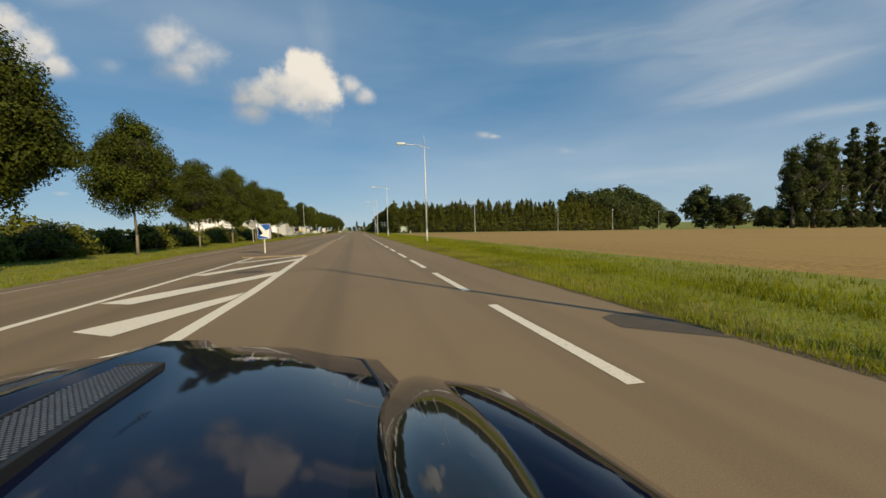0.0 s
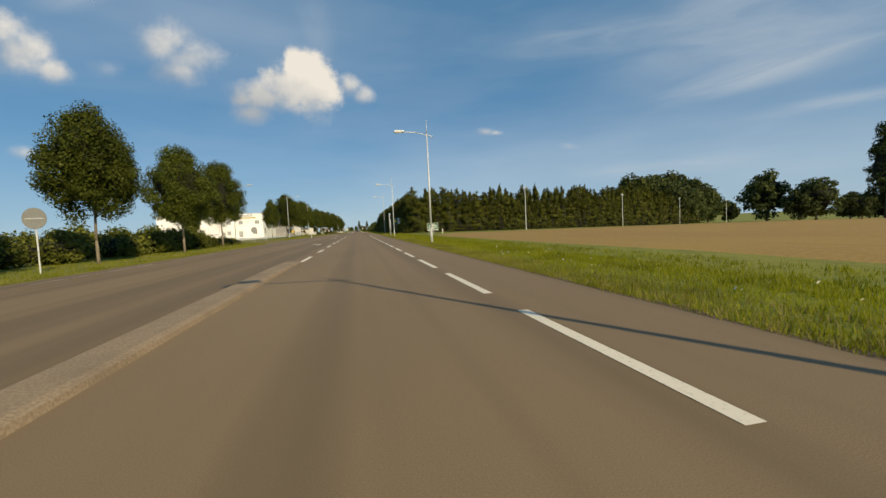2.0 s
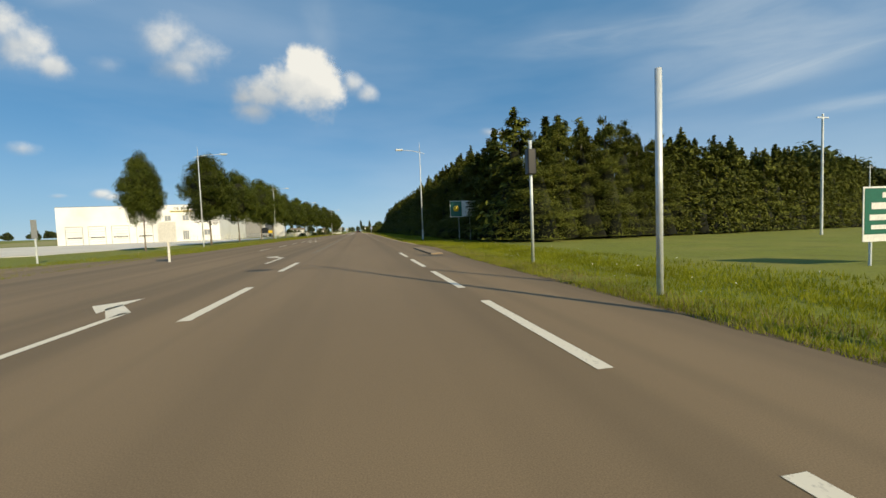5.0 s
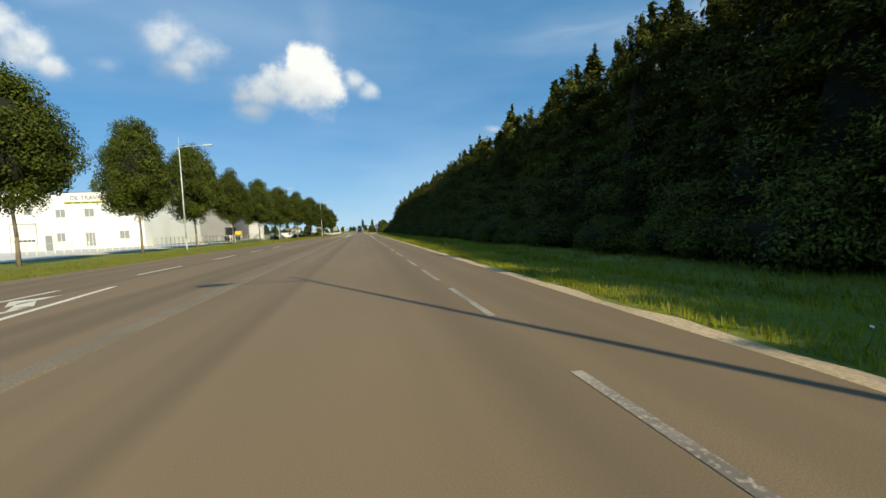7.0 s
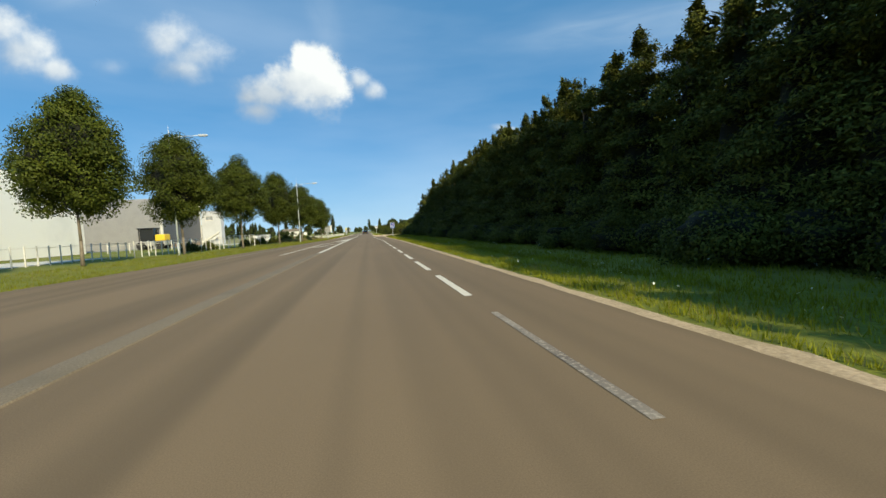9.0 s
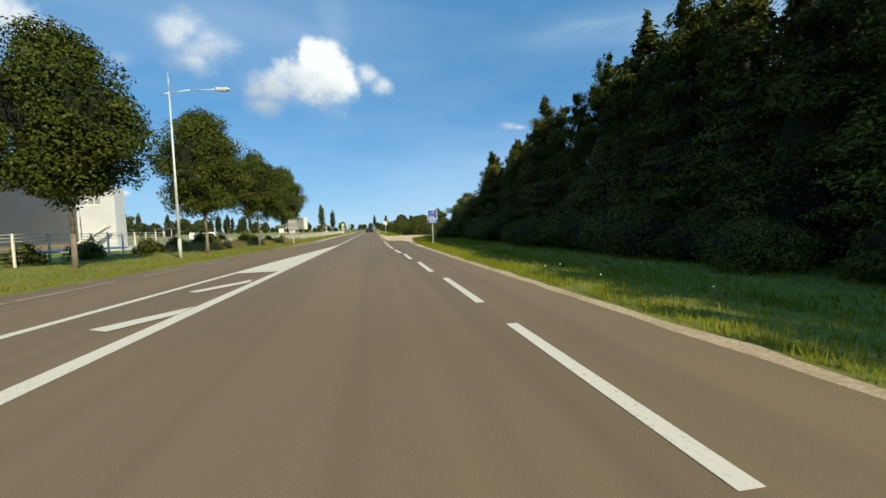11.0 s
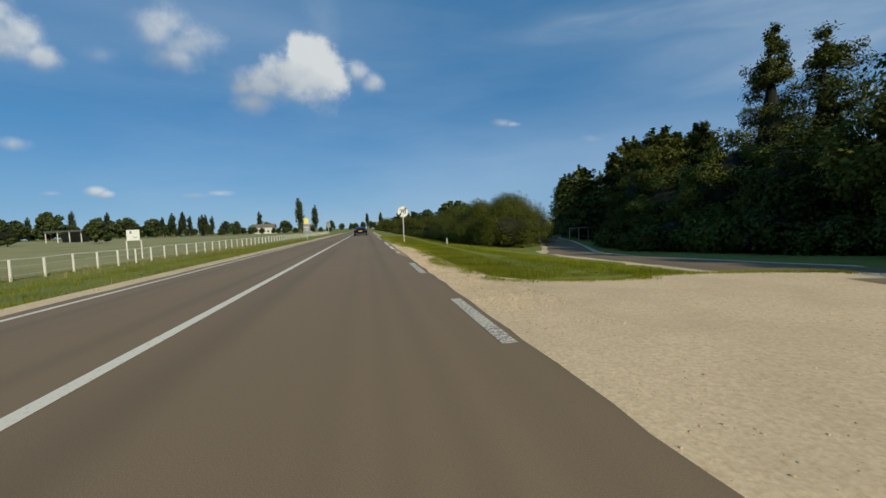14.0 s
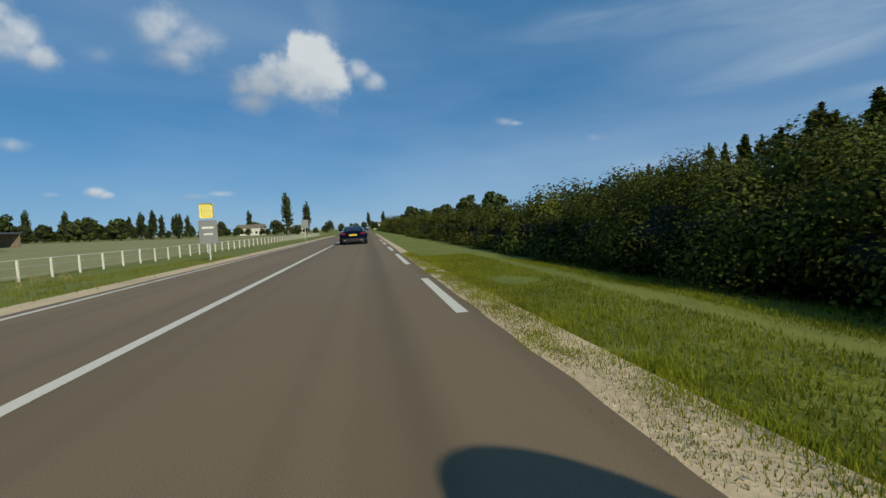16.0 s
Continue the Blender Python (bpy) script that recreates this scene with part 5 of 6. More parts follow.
for z in (1.72, 2.16):
    part("bracket", box(bmesh.new(), -0.26, 0.001, z - 0.02, 0.26, 0.012, z + 0.02), GALVA, t)

# rectangular sign seen from behind on the left
t = empty("sign_back", -5.0, 301.9, ground_z(-5, 301.9), 0, "rectangular road sign seen from its pale grey back", "road sign", "sign backs")
post_pair(t, (0,), 2.25, 0.035)
plate(t, "panel", 0.86, 1.25, 2.28, SIGN_GREY, 0.0, 0.02)
plate(t, "lower_panel", 0.42, 0.72, 1.02, SIGN_GREY, 0.0, 0.02)
for z in (1.5, 2.05):
    part("rail", box(bmesh.new(), -0.4, -0.045, z - 0.02, 0.4, -0.021, z + 0.02), GALVA, t)

# end of the 70 limit
t = empty("speed_limit_sign", 4.85, 341.4, -0.03, 0, "round white end of speed limit sign with a black band", "road sign")
post_pair(t, (0,), 2.44, 0.030, FENCE_PAINT)
disc(t, "rim", 0.395, 2.13, 0.0, 0.025, SIGN_GREY)
disc(t, "white_face", 0.38, 2.13, -0.026, 0.004, SIGN_WHITE)
for a, b in ((-0.372, -0.225), (0.225, 0.372)):
    bm = box(bmesh.new(), -0.062, -0.036, a, 0.062, -0.031, b, 0, Matrix.Translation((0, 0, 2.13)) @ pose(0, 0, 0, 0, 45, 0))
    part("black_band", bm, SIGN_BLACK, t, "black diagonal band")
for z in (1.95, 2.31):
    part("bracket", box(bmesh.new(), -0.16, 0.001, z - 0.02, 0.16, 0.012, z + 0.02), GALVA, t)
lettering("numerals", "70", 0.42, SIGN_BLACK, t, Matrix.Translation((0, -0.036, 2.12)) @ pose(0, 0, 0, 90, 0, 0), bold=0.008)
# delineator
t = empty("marker_post", 7.75, 340.3, ground_z(7.5, 340.4) - 0.12, 0, "white roadside delineator post with a grey side", "post")
part("stake", box(bmesh.new(), -0.028, -0.025, -0.2, 0.028, 0.025, 0.58, 0.008), FENCE_PAINT, t)
part("reflector", box(bmesh.new(), -0.046, -0.028, 0.05, -0.029, 0.028, 0.58), SIGN_GREY, t, "grey reflector strip")

# signs over the meadow on the left
t = empty("box_sign", -5.84, 310.7, ground_z(-5.84, 310.7), -14, "large box-shaped roadside sign with a grey back and white side", "road sign")
post_pair(t, (-0.4, 0.4), 1.45, 0.022, SIGN_GREY)
part("box", box(bmesh.new(), -0.66, -0.02, 1.40, 0.45, 0.30, 2.72, 0.01), SIGN_GREY, t)
part("white_side", box(bmesh.new(), 0.452, -0.06, 1.38, 0.76, 0.34, 2.74, 0.01), SIGN_WHITE, t, "white lit side panel")
t = empty("notice_board", -16.0, 348.7, ground_z(-16, 348.7), 6, "square white notice board on two posts", "notice board")
post_pair(t, (-0.5, 0.5), 1.5, 0.05, FENCE_PAINT)
plate(t, "panel", 0.9, 1.5, 2.35, SIGN_WHITE)
bars(t, ((-0.15, 2.15, 0.15, 0.2), (0.12, 1.75, 0.3, 0.05)), -0.021, SIGN_GREY)
t = empty("advertising_sign", -4.85, 364.0, ground_z(-4.85, 364), 0, "small grey roadside sign with a plain yellow emblem on top", "sign")
post_pair(t, (0,), 0.8, 0.035)
plate(t, "panel", 0.80, 0.75, 1.85, SIGN_GREY)
bars(t, ((0, 1.5, 0.5, 0.1), (0, 1.2, 0.4, 0.08)), -0.021, SIGN_WHITE)
part("emblem", box(bmesh.new(), -0.29, -0.05, 1.93, 0.29, 0.0, 2.62, 0.10), PALE_YELLOW, t, "plain pale yellow rounded emblem")
t = empty("triangle_sign", -5.0, 395.0, ground_z(-5, 395), 0, "roadside sign panel seen from its back", "road sign", "sign backs")
post_pair(t, (0,), 2.2, 0.035)
plate(t, "panel", 0.8, 1.5, 2.5, SIGN_GREY)


# ---- buildings ----
def wall_with_openings(name, x0, x1, z0, z1, openings, y, thick, material, parent, label=""):
    """A wall in the x-z plane whose openings go through it."""
    bm = bmesh.new()
    xs = sorted({x0, x1, *[o[0] for o in openings], *[o[1] for o in openings]})
    for a, b in zip(xs[:-1], xs[1:]):
        cuts = sorted((o[2], o[3]) for o in openings if o[0] <= a + 1e-6 and o[1] >= b - 1e-6)
        z = z0
        for c0, c1 in cuts:
            if c0 > z + 1e-6:
                box(bm, a, y, z, b, y + thick, c0)
            z = c1
        if z1 > z + 1e-6:
            box(bm, a, y, z, b, y + thick, z1)
    bmesh.ops.remove_doubles(bm, verts=bm.verts, dist=1e-4)
    return part(name, bm, material, parent, label)


def window(parent, x0, x1, z0, z1, y, mullions=1):
    w = empty("window", 0, 0)
    w.parent = parent
    bm = bmesh.new()
    f = 0.10
    box(bm, x0, y + 0.08, z0, x0 + f, y + 0.18, z1)
    box(bm, x1 - f, y + 0.08, z0, x1, y + 0.18, z1)
    box(bm, x0 + f, y + 0.08, z0, x1 - f, y + 0.18, z0 + f)
    box(bm, x0 + f, y + 0.08, z1 - f, x1 - f, y + 0.18, z1)
    for k in range(mullions):
        xm = x0 + (k + 1) * (x1 - x0) / (mullions + 1)
        box(bm, xm - 0.04, y + 0.085, z0 + f, xm + 0.04, y + 0.175, z1 - f)
    part("window_frame", bm, OFF_WHITE, w)
    part("pane", box(bmesh.new(), x0 + f, y + 0.12, z0 + f, x1 - f, y + 0.14, z1 - f), PANE, w)
    part("window_sill", box(bmesh.new(), x0 - 0.08, y - 0.06, z0 - 0.08, x1 + 0.08, y + 0.06, z0 - 0.002, 0.01), OFF_WHITE, w)
    return w


def warehouse():
    t = empty("warehouse", 0, 0, 0, 0, "big white warehouse with four shutter doors and offices", "warehouse")
    doors = [(-73.0, -69.2), (-67.8, -63.9), (-62.4, -58.4), (-56.5, -52.7)]
    wins = [(-49.8, -48.4, 1.4, 3.0), (-45.4, -43.8, 0.4, 2.9), (-40.1, -38.4, 1.45, 3.0), (-49.7, -48.1, 5.6, 7.1), (-45.3, -43.7, 5.6, 7.1), (-39.2, -37.4, 5.6, 7.1), (-54.4, -53.0, 6.2, 7.5)]
    entry = (-51.5, -50.4, 0.0, 2.6)
    wall_with_openings("front_wall", -75.0, -36.0, 0.0, 9.9, [(a, b, 0.0, 4.7) for a, b in doors] + wins + [entry], 260.0, 0.3, WHITE_WALL, t)
    thing_box("side_wall", -36.3, 260.3, 0, -36.0, 286, 9.9, WHITE_WALL, t, "", 0)
    thing_box("side_wall", -75.0, 260.3, 0, -74.7, 286, 9.9, WHITE_WALL, t, "", 0)
    thing_box("back_wall", -74.7, 285.7, 0, -36.3, 286, 9.9, WHITE_WALL, t, "", 0)
    thing_box("roof", -74.7, 260.3, 9.35, -36.3, 285.7, 9.6, GREY_CLAD, t, "", 0)
    thing_box("parapet_cap", -75.05, 259.95, 9.9, -35.95, 260.35, 10.0, SIGN_GREY, t, "grey metal parapet cap", 0.01)
    for a, b in doors:
        d = thing_box("shutter_door", a, 260.10, 0, b, 260.16, 4.7, WHITE_WALL, t, "pale sectional shutter door with a row of small panes", 0)
        bm = bmesh.new()
        for k in range(1, 7):
            box(bm, a, 260.085, 4.7 * k / 7 - 0.02, b, 260.102, 4.7 * k / 7 + 0.02)
        part("door_rib", bm, SIGN_GREY, d)
        for k in range(5):
            xa = a + 0.35 + k * (b - a - 0.5) / 5
            part("pane", box(bmesh.new(), xa, 260.075, 1.65, xa + 0.5, 260.10, 1.95), GLASS, d)
        bm = bmesh.new()
        box(bm, a - 0.1, 259.96, 0, a, 260.0, 4.8), box(bm, b, 259.96, 0, b + 0.1, 260.0, 4.8), box(bm, a, 259.96, 4.7, b, 260.0, 4.8)
        part("door_frame", bm, SIGN_GREY, d)
    for k, w in enumerate(wins):
        window(t, *w, 260.0, 2 if k == 1 else 1)
    thing_box("entrance_door", entry[0], 260.1, 0, entry[1], 260.16, entry[3], SIGN_GREY, t, "grey entrance door")
    thing_box("sign_board", -56.4, 259.92, 8.2, -50.2, 259.99, 9.5, SIGN_WHITE, t, "white board with a dark frame")
    bm = bmesh.new()
    for q in ((-56.4, 9.35, -50.2, 9.5), (-56.4, 8.2, -50.2, 8.35), (-56.4, 8.35, -56.25, 9.35), (-50.35, 8.35, -50.2, 9.35)):
        box(bm, q[0], 259.89, q[1], q[2], 259.918, q[3])
    box(bm, -55.7, 259.89, 8.7, -51.0, 259.918, 9.0)
    part("board_frame", bm, SIGN_GREY, t)
    lettering("lettering", "DE TRAVAUX P", 1.05, SIGN_BLACK, t, Matrix.Translation((-43.6, 259.98, 8.95)) @ pose(0, 0, 0, 90, 0, 0))
    thing_box("yellow_strip", -48.2, 259.95, 7.95, -38.6, 259.99, 8.35, YELLOW, t, "yellow strip with writing", 0.005)
    bm = bmesh.new()
    for k in range(7):
        box(bm, -48.0 + 1.35 * k, 259.93, 8.05, -46.95 + 1.35 * k, 259.949, 8.24)
    part("text_bar", bm, SIGN_GREEN, t)
    return t


def shed():
    t = empty("metal_shed", 0, 0, 0, 0, "large grey ribbed metal shed with a slate-coloured side", "shed")
    bm = bmesh.new()
    box(bm, -80, 301.3, 0, -33.3, 301.5, 8.6)
    wall = part("front_wall", bm, GREY_CLAD, t, "light grey ribbed cladding")
    for k in range(28):
        part("cladding_rib", box(bmesh.new(), -80, 301.24, 0.3 * k + 0.1, -33.3, 301.298, 0.3 * k + 0.2), GREY_CLAD, wall)
    bm = bmesh.new()
    box(bm, -33.3, 301.5, 0.6, -33.1, 318, 8.5)
    part("side_wall", bm, DARK_CLAD, t, "slate-blue cladding")
    thing_box("corner_trim", -33.36, 301.2, 0, -33.0, 301.498, 8.7, OFF_WHITE, t, "white corner trim")
    thing_box("plinth", -33.35, 301.5, 0, -33.05, 318, 0.598, CONCRETE, t)
    thing_box("roof", -80, 301.5, 8.5, -33.1, 318, 8.75, GREY_CLAD, t, "", 0)
    thing_box("back_wall", -80, 317.8, 0, -33.3, 318, 8.49, GREY_CLAD, t, "", 0)
    thing_box("corner_trim", -33.35, 318.0, 0, -33.0, 318.3, 8.45, OFF_WHITE, t, "white corner trim")
    # lighter annex with one high window
    wall_with_openings("annex_wall", -32.96, -29.1, 0.0, 7.2, [(-32.2, -30.6, 5.2, 6.2)], 318.4, 0.25, ANNEX_GREY, t, "pale grey rendered annex wall")
    window(t, -32.2, -30.6, 5.2, 6.2, 318.4)
    thing_box("annex_side", -29.35, 318.65, 0, -29.1, 320.5, 7.2, ANNEX_GREY, t, "pale grey rendered annex wall", 0)
    thing_box("annex_roof", -32.96, 318.66, 6.9, -29.36, 320.5, 7.1, GREY_CLAD, t, "", 0)
    thing_box("annex_cap", -33.0, 318.34, 7.2, -29.05, 318.7, 7.3, SIGN_GREY, t, "grey metal parapet cap")
    return t


def conveyor():
    t = empty("loading_ramp", -30.6, 316.4, 0.0, 0, "white slanting ramp on steel legs", "ramp")
    bm = bmesh.new()
    box(bm, -3.4, -0.7, -0.2, 3.4, 0.7, 0.25, 0.04, Matrix.Translation((0, 0, 2.3)) @ pose(0, 0, 0, 0, -32, 0))
    part("ramp_deck", bm, OFF_WHITE, t)
    for x, h in ((-1.6, 1.2), (0.4, 2.4), (2.4, 3.7)):
        part("leg", tube(bmesh.new(), (x, 0, -0.05), (x, 0, h), 0.08, 0.08, 8), OFF_WHITE, t)
    t.scale = (0.62, 0.62, 0.62)
    return t


def low_barn(x, y):
    t = empty("barn", x, y, ground_z(x, y), 0, "low dark open-sided barn with a flat roof", "barn")
    thing_box("roof", -5.2, -4, 3.3, 5.2, 4, 3.8, DARK_CLAD, t)
    thing_box("back_wall", -5.0, 3.5, -0.4, 5.0, 3.7, 3.29, BARK, t)
    for k in range(4):
        part("post", box(bmesh.new(), -5.0 + 3.2 * k, -3.7, -0.4, -4.8 + 3.2 * k, -3.5, 3.29), FENCE_PAINT, t)
    return t


def far_house(x, y, w, h, label="distant pale house with a low roof"):
    t = empty("house", x, y, ground_z(x, y), 0, label, "house", "distant houses")
    thing_box("wall", -w / 2, -4, -0.5, w / 2, 4, h, OFF_WHITE, t, "", 0)
    bm = bmesh.new()
    vs = [bm.verts.new(p) for p in ((-w / 2 - .3, -4.3, h), (w / 2 + .3, -4.3, h), (w / 2 + .3, 4.3, h), (-w / 2 - .3, 4.3, h), (-w / 2 - .3, 0, h + 2.2), (w / 2 + .3, 0, h + 2.2))]
    for f in ((0, 1, 5, 4), (2, 3, 4, 5), (0, 4, 3), (1, 2, 5), (3, 2, 1, 0)):
        bm.faces.new([vs[i] for i in f])
    part("roof", bm, BARK, t)
    for k in (-0.25, 0.25):
        part("window", box(bmesh.new(), k * w - 0.6, -4.05, 1.0, k * w + 0.6, -3.98, 2.2), GLASS, t)
    return t


warehouse()
shed()
conveyor()
low_barn(-90, 462)
far_house(-62, 590, 14, 4.0), far_house(-40, 620, 9, 3.5), far_house(13.5, 800, 8, 6.0)


# ---- fence ----
def fence(pts, step, h, label, rails=(0.25, 0.65, 0.97), r=0.045):
    t = empty("fence", 0, 0, 0, 0, label, "fence", "fences")
    base = box(bmesh.new(), -r, -r * 0.8, -0.3, r, r * 0.8, h, 0.008)
    me = bpy.data.meshes.new("post")
    base.to_mesh(me)
    base.free()
    me.materials.append(FENCE_PAINT)
    nodes = []
    for (xa, ya), (xb, yb) in zip(pts[:-1], pts[1:]):
        n = max(1, round(math.hypot(xb - xa, yb - ya) / step))
        nodes += [(xa + (xb - xa) * i / n, ya + (yb - ya) * i / n) for i in range(n)]
    nodes.append(pts[-1])
    for x, y in nodes:
        p = new("post", me)
        p.parent = t
        p.location = (x, y, ground_z(x, y))
    for z in rails:
        name, radius, material = ("rail", 0.016, FENCE_PAINT) if z > 0.9 else ("wire", 0.005, GALVA)
        for (xa, ya), (xb, yb) in zip(nodes[:-1], nodes[1:]):
            part(name, tube(bmesh.new(), (xa, ya, ground_z(xa, ya) + z), (xb, yb, ground_z(xb, yb) + z), radius, None, 6), material, t)
    return t


fence([(-31, 226), (-24, 236), (-19, 252), (-13.6, 271.5)], 0.75, 1.35, "white picket fence beside the yard", (0.35, 1.2), 0.035)
fence([(-13.4, 272.5), (-13.0, 284), (-14.8, 299)], 2.0, 1.5, "white post and wire fence beside the yard", (0.1, 0.3, 0.5, 0.7, 0.85, 1.15, 1.3, 1.45))
fence([(-16.5, 311), (-13.6, 316), (-13.1, 345), (-12.8, 400), (-12.0, 470)], 2.0, 0.98, "long white post and rail fence along the meadow")
fence([(-30, 280), (-16.5, 283)], 2.3, 1.3, "white painted post and rail fence beside the yard")
t = empty("footbridge_rail", 0, 0, 0, 0, "grey steel railing beside the lane", "railing")
for k in range(5):
    part("post", tube(bmesh.new(), (19.8 + 0.9 * k, 345.5, -0.9), (19.8 + 0.9 * k, 345.5, 0.25), 0.025, None, 8), GALVA, t)
part("rail", tube(bmesh.new(), (19.8, 345.5, 0.24), (23.4, 345.5, 0.24), 0.025, None, 8), GALVA, t)


# ---- vehicles ----
def loft(bm, rings):
    rows = [[bm.verts.new(p) for p in r] for r in rings]
    for a, b in zip(rows[:-1], rows[1:]):
        for i in range(len(a) - 1):
            bm.faces.new((a[i], a[i + 1], b[i + 1], b[i]))
    return rows


def wheel(parent, x, y, r=0.33, w=0.24):
    ob = empty("wheel", 0, 0)
    ob.parent = parent
    s = 1 if x > 0 else -1
    bm = bmesh.new()
    tube(bm, (x - s * w, y, r), (x, y, r), r, r, 28)
    part("tyre", bm, RUBBER, ob, "black rubber tyre", False)
    bm = bmesh.new()
    tube(bm, (x, y, r), (x + s * 0.012, y, r), r * 0.70, r * 0.66, 24)
    for k in range(10):
        a = k * math.pi / 5
        tube(bm, (x + s * 0.02, y + 0.05 * math.cos(a), r + 0.05 * math.sin(a)), (x + s * 0.02, y + r * 0.62 * math.cos(a), r + r * 0.62 * math.sin(a)), 0.02, 0.016, 6)
    part("rim", bm, RIM, ob, "bright alloy rim")
    return ob


# along the car, from the nose: distance, half width, shoulder height, deck height, height of the valley between them
STATIONS = [(0.00, 0.34, 0.36, 0.42, 0.38), (0.05, 0.46, 0.385, 0.47, 0.40), (0.14, 0.58, 0.41, 0.530, 0.43), (0.34, 0.76, 0.47, 0.672, 0.590), (0.65, 0.90, 0.575, 0.752, 0.665), (1.00, 0.955, 0.705, 0.792, 0.715),
            (1.30, 0.965, 0.800, 0.824, 0.765), (1.70, 0.955, 0.862, 0.850, 0.820), (2.10, 0.945, 0.850, 0.878, 0.845), (2.70, 0.925, 0.835, 0.880, 0.850), (3.40, 0.945, 0.850, 0.885, 0.855), (3.90, 0.975, 0.880, 0.905, 0.880),
            (4.32, 0.960, 0.885, 0.930, 0.890), (4.66, 0.915, 0.870, 0.945, 0.890), (4.84, 0.870, 0.850, 0.940, 0.870), (4.90, 0.855, 0.80, 0.90, 0.83)]


def sports_car(x, y_nose, paint, label):
    """A low two-door car with its nose towards +y; y runs back from the nose inside."""
    t = empty("sports_car", x, y_nose, 0.0, 0, label, "car")
    bm = bmesh.new()
    rings = []
    for s, w, hs, ht, hv in STATIONS:
        ridge = 0.030 if 0.1 < s < 2.2 else 0.004
        half = [(0, ht + ridge), (0.020 * w, ht + ridge), (0.055 * w, ht + 0.002), (0.25 * w, ht - 0.08 * (ht - hv)), (0.42 * w, ht - 0.30 * (ht - hv)), (0.54 * w, hv + 0.34 * (ht - hv)), (0.65 * w, hv), (0.70 * w, hv + 0.45 * max(0.0, hs - hv)), (0.77 * w, hs + 0.012), (0.86 * w, hs - 0.004), (0.96 * w, hs - 0.065),
                (w, hs - 0.17), (0.985 * w, min(0.36, hs - 0.19)), (0.93 * w, min(0.20, hs - 0.22)), (0.5 * w, min(0.17, hs - 0.24))]
        rings.append([(px, -s, pz) for px, pz in half[::-1]] + [(-px, -s, pz) for px, pz in half[1:]])
    rows = loft(bm, rings)
    bm.faces.new(rows[0]), bm.faces.new(rows[-1][::-1])
    part("body", bm, paint, t, "glossy dark lacquered bodywork", True)
    # cabin
    def cabin(z_of, width, s_list, nm, material, lab=""):
        bm = bmesh.new()
        rr = []
        for s in s_list:
            zb, zt, wb, wt = z_of(s)
            rr.append([(wb, -s, zb), (wb * 0.97, -s, zb + (zt - zb) * 0.45), (wt, -s, zt - 0.03), (wt * 0.8, -s, zt), (0, -s, zt + 0.012), (-wt * 0.8, -s, zt), (-wt, -s, zt - 0.03),
                       (-wb * 0.97, -s, zb + (zt - zb) * 0.45), (-wb, -s, zb)])
        loft(bm, rr)
        return part(nm, bm, material, t, lab, True)

    def shape(s):
        s -= 0.38
        zt = float(np.interp(s, [1.72, 2.05, 2.4, 2.75, 3.2, 3.6, 3.95, 4.15], [0.865, 1.08, 1.235, 1.265, 1.235, 1.14, 1.02, 0.945]))
        zb = float(np.interp(s, [1.72, 4.15], [0.845, 0.90]))
        wb = float(np.interp(s, [1.72, 2.2, 3.2, 4.15], [0.70, 0.78, 0.77, 0.60]))
        wt = float(np.interp(s, [1.72, 2.3, 3.2, 4.15], [0.62, 0.55, 0.53, 0.52]))
        return zb, max(zt, zb + 0.01), wb, wt
    cabin(shape, 1, [2.10, 2.28, 2.43, 2.63, 2.78, 3.13, 3.58, 3.83, 3.98, 4.18, 4.33, 4.53], "cabin_glass", GLASS, "dark tinted glass")
    bm = bmesh.new()
    rr = []
    for s in (2.80, 2.98, 3.18, 3.38, 3.58, 3.78):
        _, zt, _, wt = shape(s)
        rr.append([(wt * 1.02, -s, zt - 0.035), (wt * 0.82, -s, zt + 0.012), (0, -s, zt + 0.026), (-wt * 0.82, -s, zt + 0.012), (-wt * 1.02, -s, zt - 0.035)])
    loft(bm, rr)
    part("roof", bm, paint, t, "", True)
    for s in (1, -1):
        bm = bmesh.new()
        bent_tube(bm, [(s * 0.72, -2.16, 0.87), (s * 0.60, -2.58, 1.14), (s * 0.55, -2.83, 1.25), (s * 0.53, -3.58, 1.23), (s * 0.56, -4.43, 0.97)], [0.028] * 5, 8)
        part("roof_pillar", bm, paint, t, "", True)
        bm = bmesh.new()
        box(bm, s * 0.88, -2.50, 0.93, s * 1.05, -2.36, 1.05, 0.04)
        part("door_mirror", bm, paint, t)
        for across, y in ((0.925, -1.12), (0.955, -3.96)):
            wheel(t, s * across, y)
        bm = bmesh.new()
        bmesh.ops.create_uvsphere(bm, u_segments=20, v_segments=12, radius=1.0, matrix=Matrix.Translation((s * 0.690, -1.36, 0.772)) @ pose(0, 0, 0, -13, s * 4, s * -5) @ Matrix.Diagonal((0.098, 0.50, 0.054, 1)))
        part("headlight", bm, GLASS, t, "long dark glass headlight cover", True)
        bm = bmesh.new()
        box(bm, s * 0.52, -4.935, 0.70, s * 0.80, -4.86, 0.80, 0.02)
        part("tail_lamp", bm, TAIL_RED, t, "dark red tail lamp")
        # perforated bonnet vent with a raised lip
        bm = bmesh.new()
        m = Matrix.Translation((s * 0.105, -1.28, 0.829)) @ pose(0, 0, 0, -5.5, s * 3, s * 7)
        for i in range(11):
            for j in range(70):
                px, py = -0.046 + 0.0086 * i + 0.0043 * (j % 2), -0.325 + 0.0094 * j
                bm.faces.new([bm.verts.new(m @ Vector((px + 0.0040 * math.cos(a), py + 0.0040 * math.sin(a), 0.005))) for a in (0.0, 1.571, 3.142, 4.712)])
